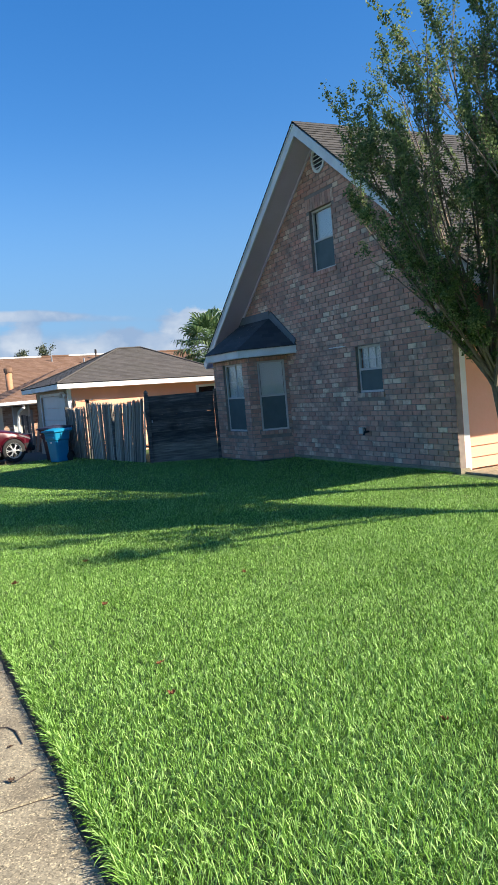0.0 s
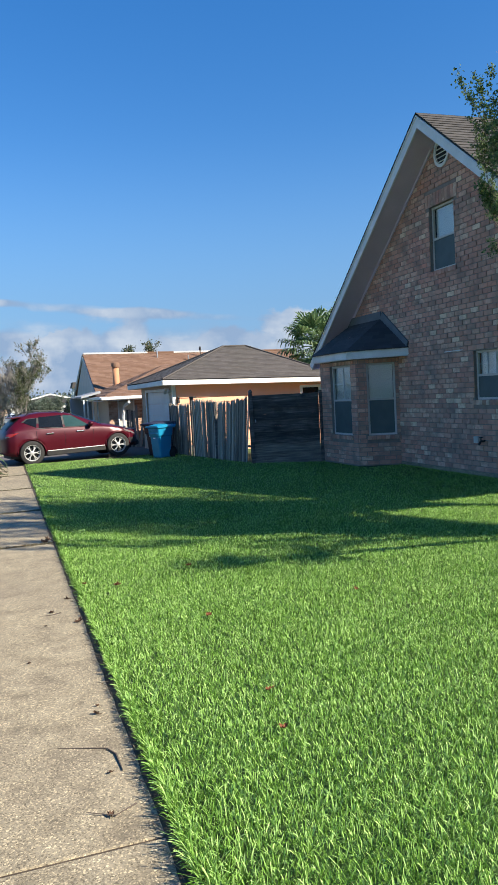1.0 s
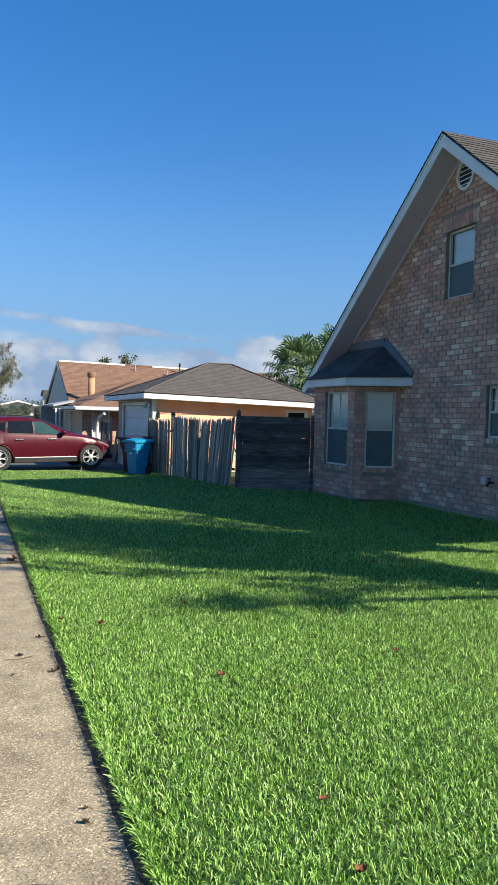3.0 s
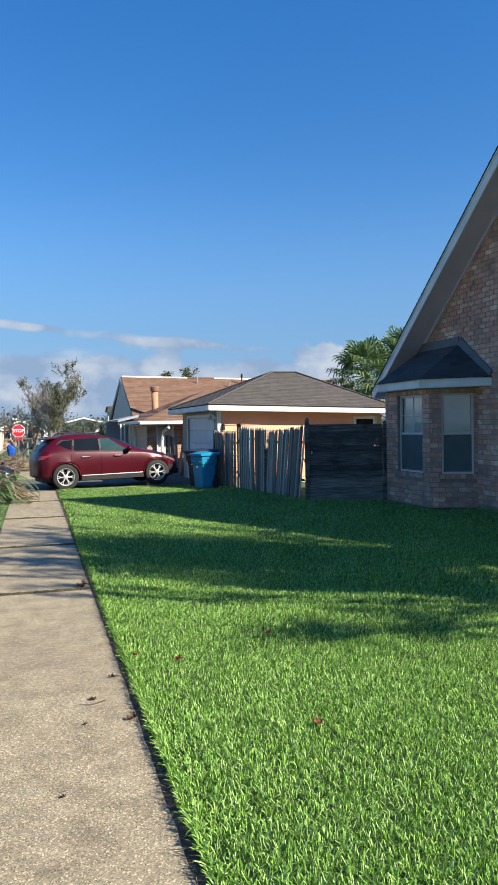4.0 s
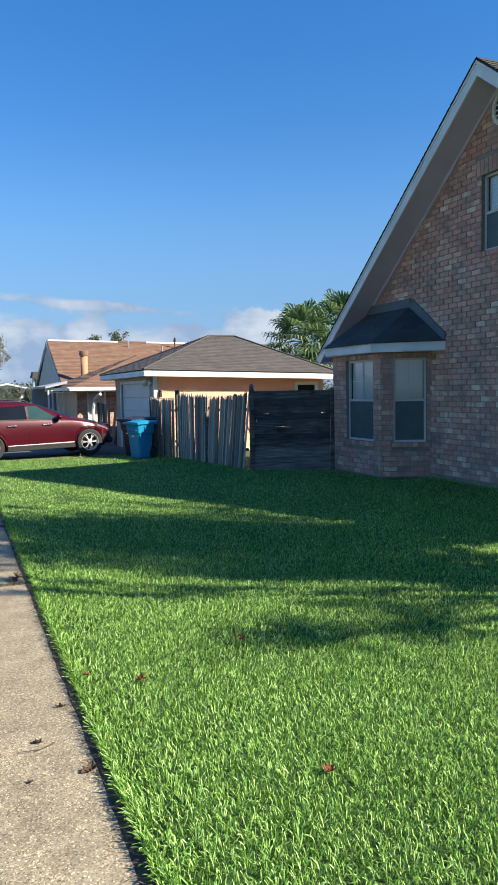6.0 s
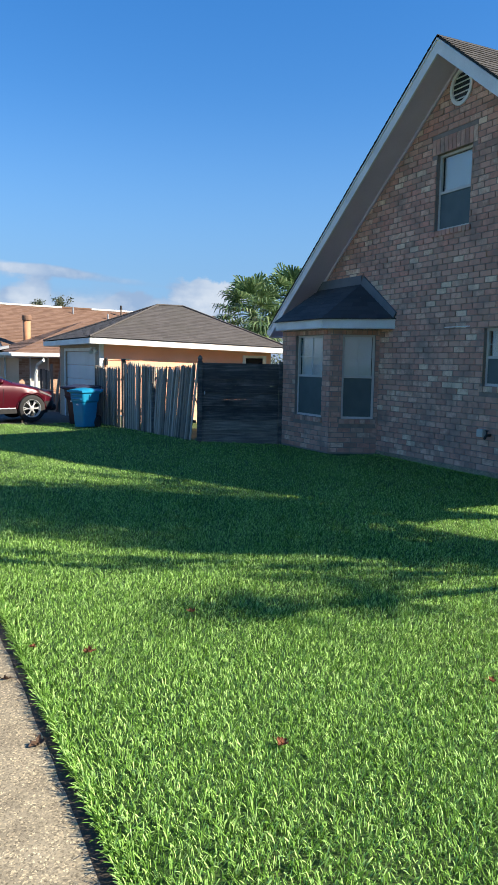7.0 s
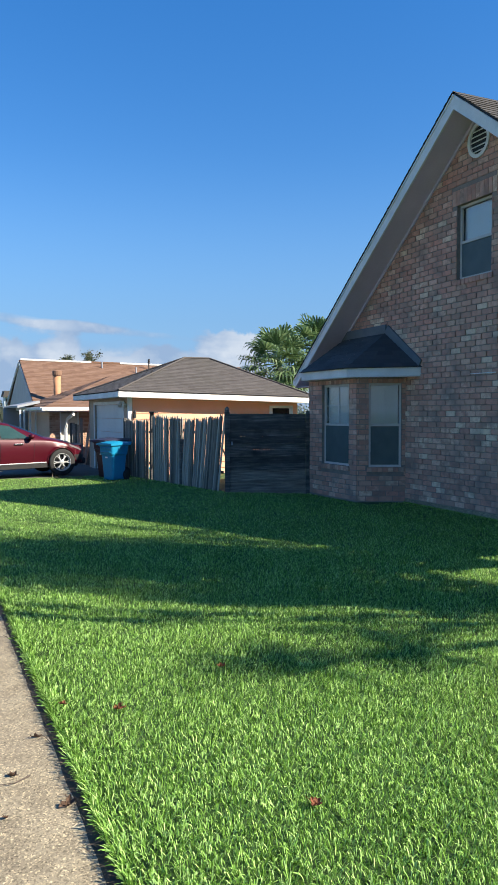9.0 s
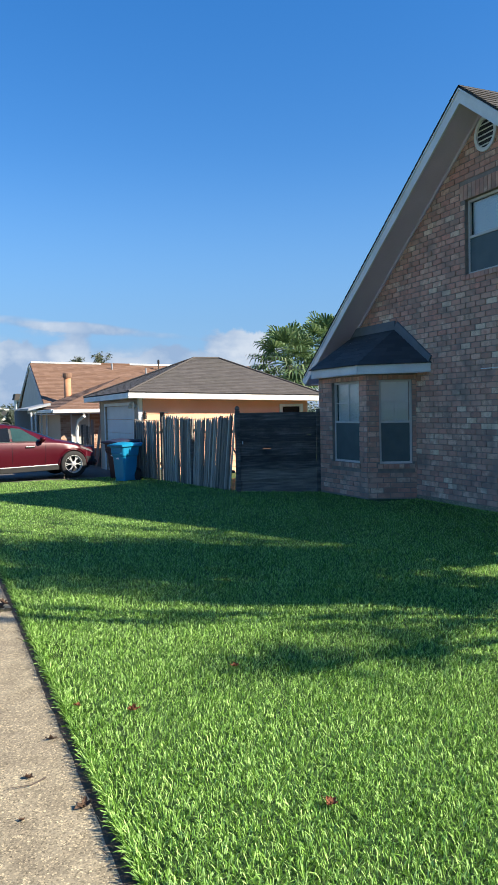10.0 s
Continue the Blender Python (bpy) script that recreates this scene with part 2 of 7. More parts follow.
BRICKS = [(0.233, 0.121, 0.088), (0.667, 0.313, 0.224), (0.424, 0.221, 0.16), (0.608, 0.316, 0.228), (0.588, 0.351, 0.252), (0.499, 0.239, 0.173), (0.414, 0.253, 0.184), (0.735, 0.464, 0.333), (0.529, 0.262, 0.189), (0.468, 0.287, 0.207), (0.628, 0.317, 0.228), (0.574, 0.351, 0.252), (0.793, 0.61, 0.438)]
M = {
    "soil": material("lawn soil", [(0.02, 0.05, 0.007), (0.034, 0.083, 0.012), (0.05, 0.115, 0.018)], 0.95, 1.3, 40, 0.6, stain=((0.06, 0.07, 0.02), 0.5, 0.6)),
    "grass": leaf_material("grass blades", [(0.027, 0.07, 0.005), (0.116, 0.247, 0.031), (0.287, 0.505, 0.105), (0.55, 0.78, 0.28)], trans=0.25, rough=0.45, gloss=0.10),
    "concrete": material("sidewalk concrete", [(0.195, 0.166, 0.115), (0.30, 0.262, 0.182), (0.365, 0.322, 0.228)], 0.92, 5, 160, 0.5, spread=None, stain=((0.20, 0.17, 0.125), 0.8, 0.5), bump_dist=0.006),
    "drive": material("driveway concrete", [(0.065, 0.06, 0.055), (0.115, 0.105, 0.095)], 0.9, 3, 90, 0.3, stain=((0.10, 0.09, 0.08), 0.6, 0.6)),
    "asphalt": material("street paving", [(0.27, 0.255, 0.23), (0.36, 0.34, 0.31)], 0.9, 2, 120, 0.3),
    "dirt": material("bare soil", [(0.045, 0.032, 0.02), (0.10, 0.075, 0.05)], 1.0, 9, 70, 0.6),
    "moss": material("mossy joint filling", [(0.03, 0.024, 0.015), (0.065, 0.052, 0.026), (0.10, 0.095, 0.04)], 1.0, 14, 90, 0.8),
    "brick": material("house bricks", BRICKS, 0.88, 9, 70, 0.45, spread="object", stain=((0.19, 0.155, 0.135), 2.6, 0.65), bump_dist=0.008, vary=0.3),
    "brick_rest": material("house bricks joined", BRICKS, 0.88, 9, 70, 0.45, spread="island", stain=((0.19, 0.155, 0.135), 2.6, 0.65), bump_dist=0.008, vary=0.3),
    "mortar": material("mortar", [(0.205, 0.165, 0.14), (0.31, 0.25, 0.215)], 0.95, 8, 120, 0.5),
    "soffit": material("grey soffit board", [(0.57, 0.495, 0.585), (0.65, 0.57, 0.67)], 0.7, 2, 30, 0.05),
    "white": material("white painted trim", [(0.66, 0.66, 0.63), (0.80, 0.80, 0.77)], 0.55, 2.5, 40, 0.06, stain=((0.45, 0.43, 0.39), 1.4, 0.4)),
    "alu": material("window frame", [(0.50, 0.47, 0.42), (0.60, 0.565, 0.51)], 0.45, 5, 50, 0.03),
    "shingle": material("grey brown shingle", [(0.058, 0.051, 0.047), (0.074, 0.066, 0.061), (0.09, 0.081, 0.075)], 0.95, 3, 150, 0.5, spread="island", stain=((0.07, 0.065, 0.055), 0.7, 0.5)),
    "shingle_house": material("dark weathered shingle", [(0.043, 0.04, 0.037), (0.055, 0.051, 0.047), (0.068, 0.063, 0.058)], 0.95, 3, 150, 0.5, spread="island", stain=((0.05, 0.045, 0.04), 0.7, 0.5)),
    "shingle_dark": material("dark shingle", [(0.035, 0.036, 0.038), (0.06, 0.06, 0.062)], 0.95, 4, 150, 0.5, spread="island"),
    "shingle_brown": material("brown shingle", [(0.15, 0.082, 0.05), (0.185, 0.105, 0.066), (0.22, 0.13, 0.085)], 0.95, 3, 150, 0.4, spread="island"),
    "siding": material("apricot lap siding", [(0.82, 0.40, 0.235), (0.88, 0.46, 0.29)], 0.6, 1.5, 30, 0.05, stain=((0.70, 0.33, 0.19), 0.8, 0.35)),
    "door_grey": material("pale grey garage door", [(0.55, 0.56, 0.56), (0.66, 0.67, 0.67)], 0.5, 2, 30, 0.04),
    "fence": material("weathered grey picket wood", [(0.05, 0.044, 0.036), (0.17, 0.15, 0.122), (0.31, 0.275, 0.225), (0.52, 0.47, 0.39)], 0.95, 6, 60, 0.7, stretch=(6, 6, 0.5), spread="object", vary=0.55),
    "fence_dark": material("dark stained wet board", [(0.04, 0.038, 0.034), (0.095, 0.087, 0.078), (0.21, 0.19, 0.165)], 0.9, 4, 60, 0.4, stretch=(0.6, 0.6, 7), stain=((0.02, 0.02, 0.021), 2.4, 0.8)),
    "fence_black": material("black mildewed board", [(0.02, 0.02, 0.02), (0.05, 0.047, 0.045), (0.13, 0.12, 0.108)], 0.9, 5, 60, 0.4, stretch=(0.6, 0.6, 5), stain=((0.075, 0.07, 0.065), 2.2, 0.6)),
    "fence_mid": material("weathered dark board", [(0.085, 0.073, 0.062), (0.18, 0.155, 0.128), (0.31, 0.27, 0.22)], 0.9, 4, 60, 0.4, stretch=(0.6, 0.6, 7)),
    "flashing": material("blue-grey flashing", [(0.10, 0.115, 0.13), (0.14, 0.155, 0.17)], 0.7, 4, 60, 0.1),
    "bark": material("pale bark", [(0.14, 0.10, 0.075), (0.27, 0.21, 0.16)], 0.9, 12, 80, 0.5, stretch=(1, 1, 0.3)),
    "bark_dark": material("dark bark", [(0.06, 0.045, 0.035), (0.13, 0.10, 0.08)], 0.95, 10, 80, 0.6, stretch=(1, 1, 0.3)),
    "bark_grey": material("bleached bark", [(0.17, 0.155, 0.135), (0.30, 0.275, 0.24)], 0.9, 4, 30, 0.3),
    "myrtle": leaf_material("small dark green leaves", [(0.065, 0.10, 0.04), (0.11, 0.165, 0.06), (0.175, 0.25, 0.09), (0.34, 0.40, 0.16)], trans=0.45, rough=0.7),
    "palm": leaf_material("palm leaf", [(0.055, 0.11, 0.045), (0.13, 0.215, 0.085), (0.26, 0.35, 0.16)], trans=0.35),
    "tree_leaf": leaf_material("dull tree leaves", [(0.035, 0.06, 0.025), (0.06, 0.085, 0.03), (0.10, 0.11, 0.05)], trans=0.2),
    "storm_leaf": leaf_material("grey green leaves", [(0.05, 0.065, 0.035), (0.08, 0.095, 0.05), (0.13, 0.14, 0.08)], trans=0.2),
    # distance haze is put into this leaf colour: paler and bluer
    "far_leaf": leaf_material("green leaves with haze mixed in", [(0.075, 0.10, 0.075), (0.10, 0.13, 0.095), (0.14, 0.17, 0.125)], trans=0.2),
    "brown_leaf": material("withered dark leaf", [(0.045, 0.024, 0.014), (0.11, 0.06, 0.032)], 0.85, 30, 90, 0.3),
    "dry_leaf": material("dry red-brown leaf", [(0.075, 0.024, 0.010), (0.17, 0.055, 0.02), (0.27, 0.10, 0.04)], 0.8, 20, 80, 0.2),
    "debris": material("dry cut branches", [(0.09, 0.07, 0.05), (0.20, 0.155, 0.11), (0.30, 0.24, 0.17)], 0.95, 8, 50, 0.3, spread="island"),
    "bin_blue": material("blue bin plastic", [(0.004, 0.185, 0.34), (0.006, 0.24, 0.42)], 0.42, 4, 60, 0.05),
    "bag_black": material("black polythene", [(0.012, 0.013, 0.018), (0.02, 0.021, 0.027)], 0.32, 9, 40, 0.3),
    "bin_lid": material("dark bin lid plastic", [(0.02, 0.025, 0.05), (0.03, 0.035, 0.07)], 0.5, 4, 60, 0.05),
    "bin_maroon": material("maroon bin plastic", [(0.035, 0.012, 0.014), (0.05, 0.017, 0.018)], 0.5, 4, 60, 0.05),
    "black": material("black plastic", [(0.012, 0.012, 0.013), (0.022, 0.022, 0.022)], 0.6, 5, 60, 0.1),
    "rubber": material("tyre rubber", [(0.015, 0.015, 0.015), (0.03, 0.029, 0.028)], 0.85, 8, 60, 0.2),
    "paint_red": material("maroon car paint", [(0.060, 0.002, 0.008), (0.072, 0.003, 0.011)], 0.36, 2, 20, 0.0, metal=0.1, coat=0.15, gloss=0.35),
    "paint_white": material("white car paint", [(0.68, 0.68, 0.68), (0.74, 0.74, 0.74)], 0.3, 2, 20, 0.0, coat=1.0),
    "chrome": material("bright metal", [(0.62, 0.62, 0.62), (0.75, 0.75, 0.75)], 0.22, 4, 50, 0.0, metal=1.0),
    "rim": material("silver alloy", [(0.50, 0.50, 0.49), (0.60, 0.60, 0.59)], 0.35, 4, 50, 0.0, metal=0.35),
    "lamp_red": material("red tail lamp", [(0.25, 0.01, 0.01), (0.33, 0.015, 0.015)], 0.15, 4, 40, 0.0, coat=1.0),
    "lamp_clear": material("clear lamp cover", [(0.10, 0.085, 0.085), (0.20, 0.18, 0.18)], 0.12, 4, 40, 0.0, coat=1.0),
    "car_glass": material("tinted car glass", [(0.006, 0.008, 0.009), (0.01, 0.012, 0.014)], 0.05, 2, 20, 0.0, gloss=0.35),
    "car_glass_dull": material("smoked car glass", [(0.006, 0.008, 0.01), (0.01, 0.012, 0.014)], 0.3, 2, 20, 0.0, gloss=0.12),
    "car_glass_clear": material("green tinted car glass", [(0.018, 0.045, 0.042), (0.035, 0.075, 0.07)], 0.05, 2, 20, 0.0, gloss=0.5),
    "sign_red": material("red sign face", [(0.50, 0.015, 0.025), (0.56, 0.02, 0.03)], 0.4, 3, 40, 0.0),
    "sign_white": material("white sign legend", [(0.78, 0.78, 0.78), (0.82, 0.82, 0.82)], 0.4, 3, 40, 0.0),
    "galv": material("galvanised steel", [(0.35, 0.36, 0.37), (0.5, 0.51, 0.52)], 0.4, 6, 60, 0.05, metal=0.8),
    "copper": material("terracotta flue pipe", [(0.42, 0.19, 0.09), (0.55, 0.28, 0.15)], 0.7, 4, 40, 0.1),
    "blind": material("white blind slats", [(0.66, 0.68, 0.63), (0.74, 0.76, 0.71)], 0.6, 3, 30, 0.0),
    "screen": material("dark insect screen", [(0.055, 0.082, 0.082), (0.085, 0.115, 0.115)], 0.55, 4, 200, 0.05),
    # backing sheet; the darkness of an unlit interior is put into its colour
    "dark_backing": material("near-black sheet for an unlit interior", [(0.02, 0.022, 0.024), (0.03, 0.032, 0.034)], 0.9, 2, 20, 0.0),
    "tan_wall": material("tan painted wall", [(0.40, 0.30, 0.22), (0.48, 0.37, 0.28)], 0.8, 2, 60, 0.1),
    "stucco": material("pale beige render", [(0.50, 0.47, 0.41), (0.60, 0.57, 0.51)], 0.85, 2, 60, 0.2),
    "grey_wall": material("blue grey painted wall", [(0.24, 0.26, 0.28), (0.31, 0.33, 0.35)], 0.7, 2, 40, 0.1),
    "rust_brick": material("orange brick", [(0.30, 0.15, 0.09), (0.45, 0.25, 0.16), (0.55, 0.38, 0.27)], 0.9, 5, 60, 0.3, spread="island"),
    "woods": leaf_material("far woods leaves", [(0.055, 0.073, 0.052), (0.08, 0.10, 0.07), (0.115, 0.135, 0.095)], trans=0.15),
    "blue_tarp": material("blue tarpaulin", [(0.01, 0.07, 0.38), (0.015, 0.10, 0.45)], 0.5, 5, 40, 0.2),
}


def add_aggregate(m, scale, amount):
    """Exposed pebbles: small cells of lighter and darker stone, slightly proud."""
    nt = m.node_tree
    b = nt.nodes["Principled BSDF"]
    geo = nt.nodes.new("ShaderNodeNewGeometry")
    vor = nt.nodes.new("ShaderNodeTexVoronoi")
    vor.inputs["Scale"].default_value = scale
    nt.links.new(geo.outputs["Position"], vor.inputs["Vector"])
    ramp = nt.nodes.new("ShaderNodeValToRGB")
    cols = ((0.0, (0.30, 0.27, 0.24)), (0.40, (0.88, 0.86, 0.83)), (0.70, (1.05, 1.0, 0.93)), (1.0, (2.5, 2.35, 2.1)))
    while len(ramp.color_ramp.elements) < len(cols):
        ramp.color_ramp.elements.new(0.5)
    for e, (at, c) in zip(ramp.color_ramp.elements, cols):
        e.position, e.color = at, (*c, 1)
    nt.links.new(vor.outputs["Color"], ramp.inputs[0])
    mul = nt.nodes.new("ShaderNodeMix")
    mul.data_type, mul.blend_type = "RGBA", "MULTIPLY"
    mul.inputs["Factor"].default_value = amount
    nt.links.new(b.inputs["Base Color"].links[0].from_socket, mul.inputs["A"])
    nt.links.new(ramp.outputs[0], mul.inputs["B"])
    nt.links.new(mul.outputs["Result"], b.inputs["Base Color"])


add_aggregate(M["concrete"], 135.0, 1.0)


def glass_material():
    m = bpy.data.materials.new("window glass")
    m.use_nodes = True
    p = m.node_tree.nodes["Principled BSDF"]
    p.inputs["Base Color"].default_value = (0.97, 0.985, 0.985, 1)
    p.inputs["Roughness"].default_value = 0.02
    p.inputs["IOR"].default_value = 1.45
    p.inputs["Transmission Weight"].default_value = 1.0
    return m


M["glass"] = glass_material()


# ---- building helpers ----
def link_mesh(name, bm, mat, parent=None, smooth=False):
    me = bpy.data.meshes.new(name)
    bmesh.ops.recalc_face_normals(bm, faces=bm.faces)
    bm.to_mesh(me)
    bm.free()
    me.materials.append(M[mat])
    if smooth:
        me.polygons.foreach_set("use_smooth", [True] * len(me.polygons))
    ob = new(name, me)
    ob.parent = parent
    return ob


def part(name, bm, mat, parent, label="", smooth=False):
    return tagged(link_mesh(name, bm, mat, parent, smooth), label)


def thing(name, label, category, at=Matrix.Identity(4), group="", kind=""):
    ob = tagged(new(name), label, category, group, kind)
    ob.matrix_world = at
    return ob


def box(bm, lo, hi, m=None, bevel=0.0):
    lo, hi = Vector(lo), Vector(hi)
    made = bmesh.ops.create_cube(bm, size=1.0)["verts"]
    for v in made:
        v.co = Vector([(lo[i] + hi[i]) / 2 + v.co[i] * (hi[i] - lo[i]) for i in range(3)])
    if bevel:
        es = list({e for v in made for e in v.link_edges})
        made = [v for v in bmesh.ops.bevel(bm, geom=es, offset=bevel, segments=2, affect="EDGES", profile=0.5)["verts"]] + [v for v in made if v.is_valid]
        made = list(set(made))
    if m is not None:
        bmesh.ops.transform(bm, matrix=m, verts=made)
    return bm


def boxes(items, m=None, bevel=0.0):
    bm = bmesh.new()
    for lo, hi in items:
        box(bm, lo, hi, m, bevel)
    return bm


def prism(bm, pts, depth):
    """A flat polygon of 3D points pushed along the vector depth."""
    a = [bm.verts.new(p) for p in pts]
    b = [bm.verts.new(Vector(p) + Vector(depth)) for p in pts]
    bm.faces.new(a)
    bm.faces.new(b[::-1])
    n = len(a)
    for i in range(n):
        bm.faces.new((a[i], b[i], b[(i + 1) % n], a[(i + 1) % n]))
    return bm


def tube(bm, pts, radii, sides=8, caps=True):
    rings = []
    for i, p in enumerate(pts):
        p = Vector(p)
        d = (Vector(pts[min(i + 1, len(pts) - 1)]) - Vector(pts[max(i - 1, 0)])).normalized()
        ax = d.cross(Vector((0, 0, 1)) if abs(d.z) < 0.9 else Vector((1, 0, 0))).normalized()
        ay = d.cross(ax)
        rings.append([bm.verts.new(p + radii[i] * (math.cos(k * math.tau / sides) * ax + math.sin(k * math.tau / sides) * ay)) for k in range(sides)])
    for a, b in zip(rings, rings[1:]):
        for k in range(sides):
            bm.faces.new((a[k], a[(k + 1) % sides], b[(k + 1) % sides], b[k]))
    if caps:
        bm.faces.new(rings[0][::-1])
        bm.faces.new(rings[-1])
    return bm


def lathe(bm, profile, sides=24, m=None, caps=True):
    """Profile of (radius, z) turned round z."""
    rings = [[bm.verts.new((r * math.cos(k * math.tau / sides), r * math.sin(k * math.tau / sides), z)) for k in range(sides)] for r, z in profile]
    for a, b in zip(rings, rings[1:]):
        for k in range(sides):
            bm.faces.new((a[k], a[(k + 1) % sides], b[(k + 1) % sides], b[k]))
    if caps:
        bm.faces.new(rings[0][::-1])
        bm.faces.new(rings[-1])
    if m is not None:
        bmesh.ops.transform(bm, matrix=m, verts=[v for r in rings for v in r])
    return bm


def fast_mesh(name, verts, faces_n, mat, parent=None, corners=4, smooth=False):
    """A mesh from numpy arrays: verts (n, 3), faces (m, corners)."""
    me = bpy.data.meshes.new(name)
    me.vertices.add(len(verts))
    me.vertices.foreach_set("co", np.ascontiguousarray(verts, dtype=np.float32).ravel())
    m_ = len(faces_n)
    me.loops.add(m_ * corners)
    me.loops.foreach_set("vertex_index", np.ascontiguousarray(faces_n, dtype=np.int32).ravel())
    me.polygons.add(m_)
    me.polygons.foreach_set("loop_start", np.arange(0, m_ * corners, corners, dtype=np.int32))
    me.update(calc_edges=True)
    me.validate()
    me.materials.append(M[mat])
    me.polygons.foreach_set("use_smooth", [smooth] * m_)
    ob = new(name, me)
    ob.parent = parent
    return ob


def frame_of(p, q, z=0.0):
    """The pose whose x runs from p to q in plan, y points to its left, at height z."""
    d = Vector((q[0] - p[0], q[1] - p[1], 0)).normalized()
    return Matrix(((d.x, -d.y, 0, p[0]), (d.y, d.x, 0, p[1]), (0, 0, 1, z), (0, 0, 0, 1)))


def smooth(a, b, v):
    v = np.clip((v - a) / (b - a), 0, 1)
    return v * v * (3 - 2 * v)


def ground_z(x, y):
    """Lawn height: a slight fall to the house and along the street."""
    x, y = np.asarray(x, float), np.asarray(y, float)
    return -0.05 * smooth(4.5, 7.0, x) - 0.55 * smooth(27.0, 50.0, y) + 0.012 * np.sin(x * 1.7 + 1) * np.sin(y * 1.3) * smooth(0.2, 1.2, x)


# ---- ground, sidewalk, driveway, street ----
def make_ground():
    xs = np.concatenate([[-900, -300, -120, -60, -30, -18, -12, -10.2], np.arange(-10, 0.1, 0.4), [0.055, 0.085], np.arange(0.4, 14.1, 0.4), [16, 20, 26, 34, 60, 120, 300, 900]])
    ys = np.concatenate([[-600, -150, -50, -20, -8, -4], np.arange(-2, 30.1, 0.5), np.arange(32, 80, 3), [95, 120, 160, 250, 500, 1200]])
    gx, gy = np.meshgrid(xs, ys)
    z = ground_z(gx, gy)
    # channels under the paving and the street
    z = z + 0.02 * ((gx > 0.07) & (gx < 8.1) & (gy < 24.1))
    z = z - 0.13 * ((gx > -1.15) & (gx < 0.06)) - 0.22 * (gx < -3.7) * (gx > -11.5)
    z = z - 0.16 * ((gy > 24.2) & (gy < 29.9) & (gx > -4) & (gx < 5.2))
    v = np.stack([gx, gy, z], -1).reshape(-1, 3)
    nx, ny = len(xs), len(ys)
    i = np.arange((ny - 1) * (nx - 1))
    r, c = i // (nx - 1), i % (nx - 1)
    a = r * nx + c
    ob = fast_mesh("ground", v, np.stack([a, a + 1, a + nx + 1, a + nx], 1), "soil", smooth=True)
    tagged(ob, "flat green turf and soil round the houses", "ground", kind="structure")


make_ground()


def make_sidewalk():
    walk_ = thing("pavement", "worn exposed-aggregate concrete sidewalk with dark joints", "sidewalk", kind="structure")
    cuts = [-3.0, 3.80, 10.84, 14.1, 17.72, 21.1, 24.1]
    rng = random.Random(3)
    for a, b in zip(cuts, cuts[1:]):
        bm = bmesh.new()
        gap = 0.08 if abs(b - 10.84) < 0.1 else 0.10 if 11 < b < 24 else 0.014
        g0 = 0.08 if abs(a - 10.84) < 0.1 else 0.10 if a > 11 else 0.014
        box(bm, (-1.10, a + g0 / 2, -0.10), (0.045, b - gap / 2, rng.uniform(-0.002, 0.002)), bevel=0.008)
        part("slab", bm, "concrete", walk_)
    for a, b in ((30.0, 33.4), (33.4, 36.9), (36.9, 40.3), (40.3, 43.8)):
        z = float(ground_z(-0.5, (a + b) / 2))
        part("slab", boxes([((-1.10, a + 0.01, z - 0.2), (0.045, b - 0.01, z + 0.02))]), "concrete", walk_)
    part("joint_soil", boxes([((-1.12, -3.0, -0.14), (0.08, 24.1, -0.007))]), "dirt", walk_, "dark soil in the joints")
    # the wide joints, filled with soil, moss and clippings
    rng = random.Random(9)
    for yj, half in ((10.84, 0.042), (14.1, 0.050), (17.72, 0.055), (21.1, 0.055)):
        bm = bmesh.new()
        rows = []
        for i in range(60):
            x = -1.10 + 1.145 * i / 59
            w = half * (1.0 + 0.35 * rng.random() + (0.9 if i > 52 else 0.0) * rng.random())
            rows.append([bm.verts.new((x, yj - w, -0.004)), bm.verts.new((x, yj + rng.uniform(-0.01, 0.01), 0.008 + 0.016 * rng.random())), bm.verts.new((x, yj + w, -0.004))])
        for p, q in zip(rows, rows[1:]):
            for k in range(2):
                bm.faces.new((p[k], p[k + 1], q[k + 1], q[k]))
        part("joint_moss", bm, "moss", walk_, "dark mossy soil in the wide joint")


make_sidewalk()


def make_paving():
    ob = link_mesh("driveway", boxes([((-3.5, 24.15, -0.14), (5.2, 26.9, -0.012)), ((-3.5, 26.92, -0.14), (5.2, 29.8, -0.03))], bevel=0.01), "drive")
    tagged(ob, "grey concrete driveway in front of the garage", "driveway", kind="structure")
    bm = bmesh.new()
    ys = [-40, 0, 20, 27, 32, 38, 44, 50, 70, 140]
    rows = [[bm.verts.new((x, y, float(ground_z(-2, y)) - 0.15)) for x in (-11.0, -3.75)] for y in ys]
    for a, b in zip(rows, rows[1:]):
        bm.faces.new((a[0], a[1], b[1], b[0]))
    tagged(link_mesh("road", bm, "asphalt"), "pale grey residential street", "road", kind="structure")
    bm = bmesh.new()
    for a, b in zip(ys, ys[1:]):
        za, zb = float(ground_z(-2, a)), float(ground_z(-2, b))
        pts = [(-3.76, a, za - 0.20), (-3.74, a, za - 0.015), (-3.70, a, za + 0.004), (-3.45, a, za + 0.004), (-3.45, a, za - 0.20)]
        prism(bm, pts, (0, b - a, zb - za))
    tagged(link_mesh("kerb", bm, "concrete"), "low concrete kerb beside the street", "kerb", kind="structure")


make_paving()

# ---- brick house with the gable ----
WALL_X, APEX_Y, APEX_Z, SLOPE = 8.22, 13.82, 7.13, 0.786
RAKE_X = 7.69
WALL_Y0, WALL_Y1 = 10.15, 18.9
HOUSE_BACK = 20.0
BAY = [(8.22, 15.88), (7.35, 16.30), (7.30, 18.18), (8.22, 18.75)]
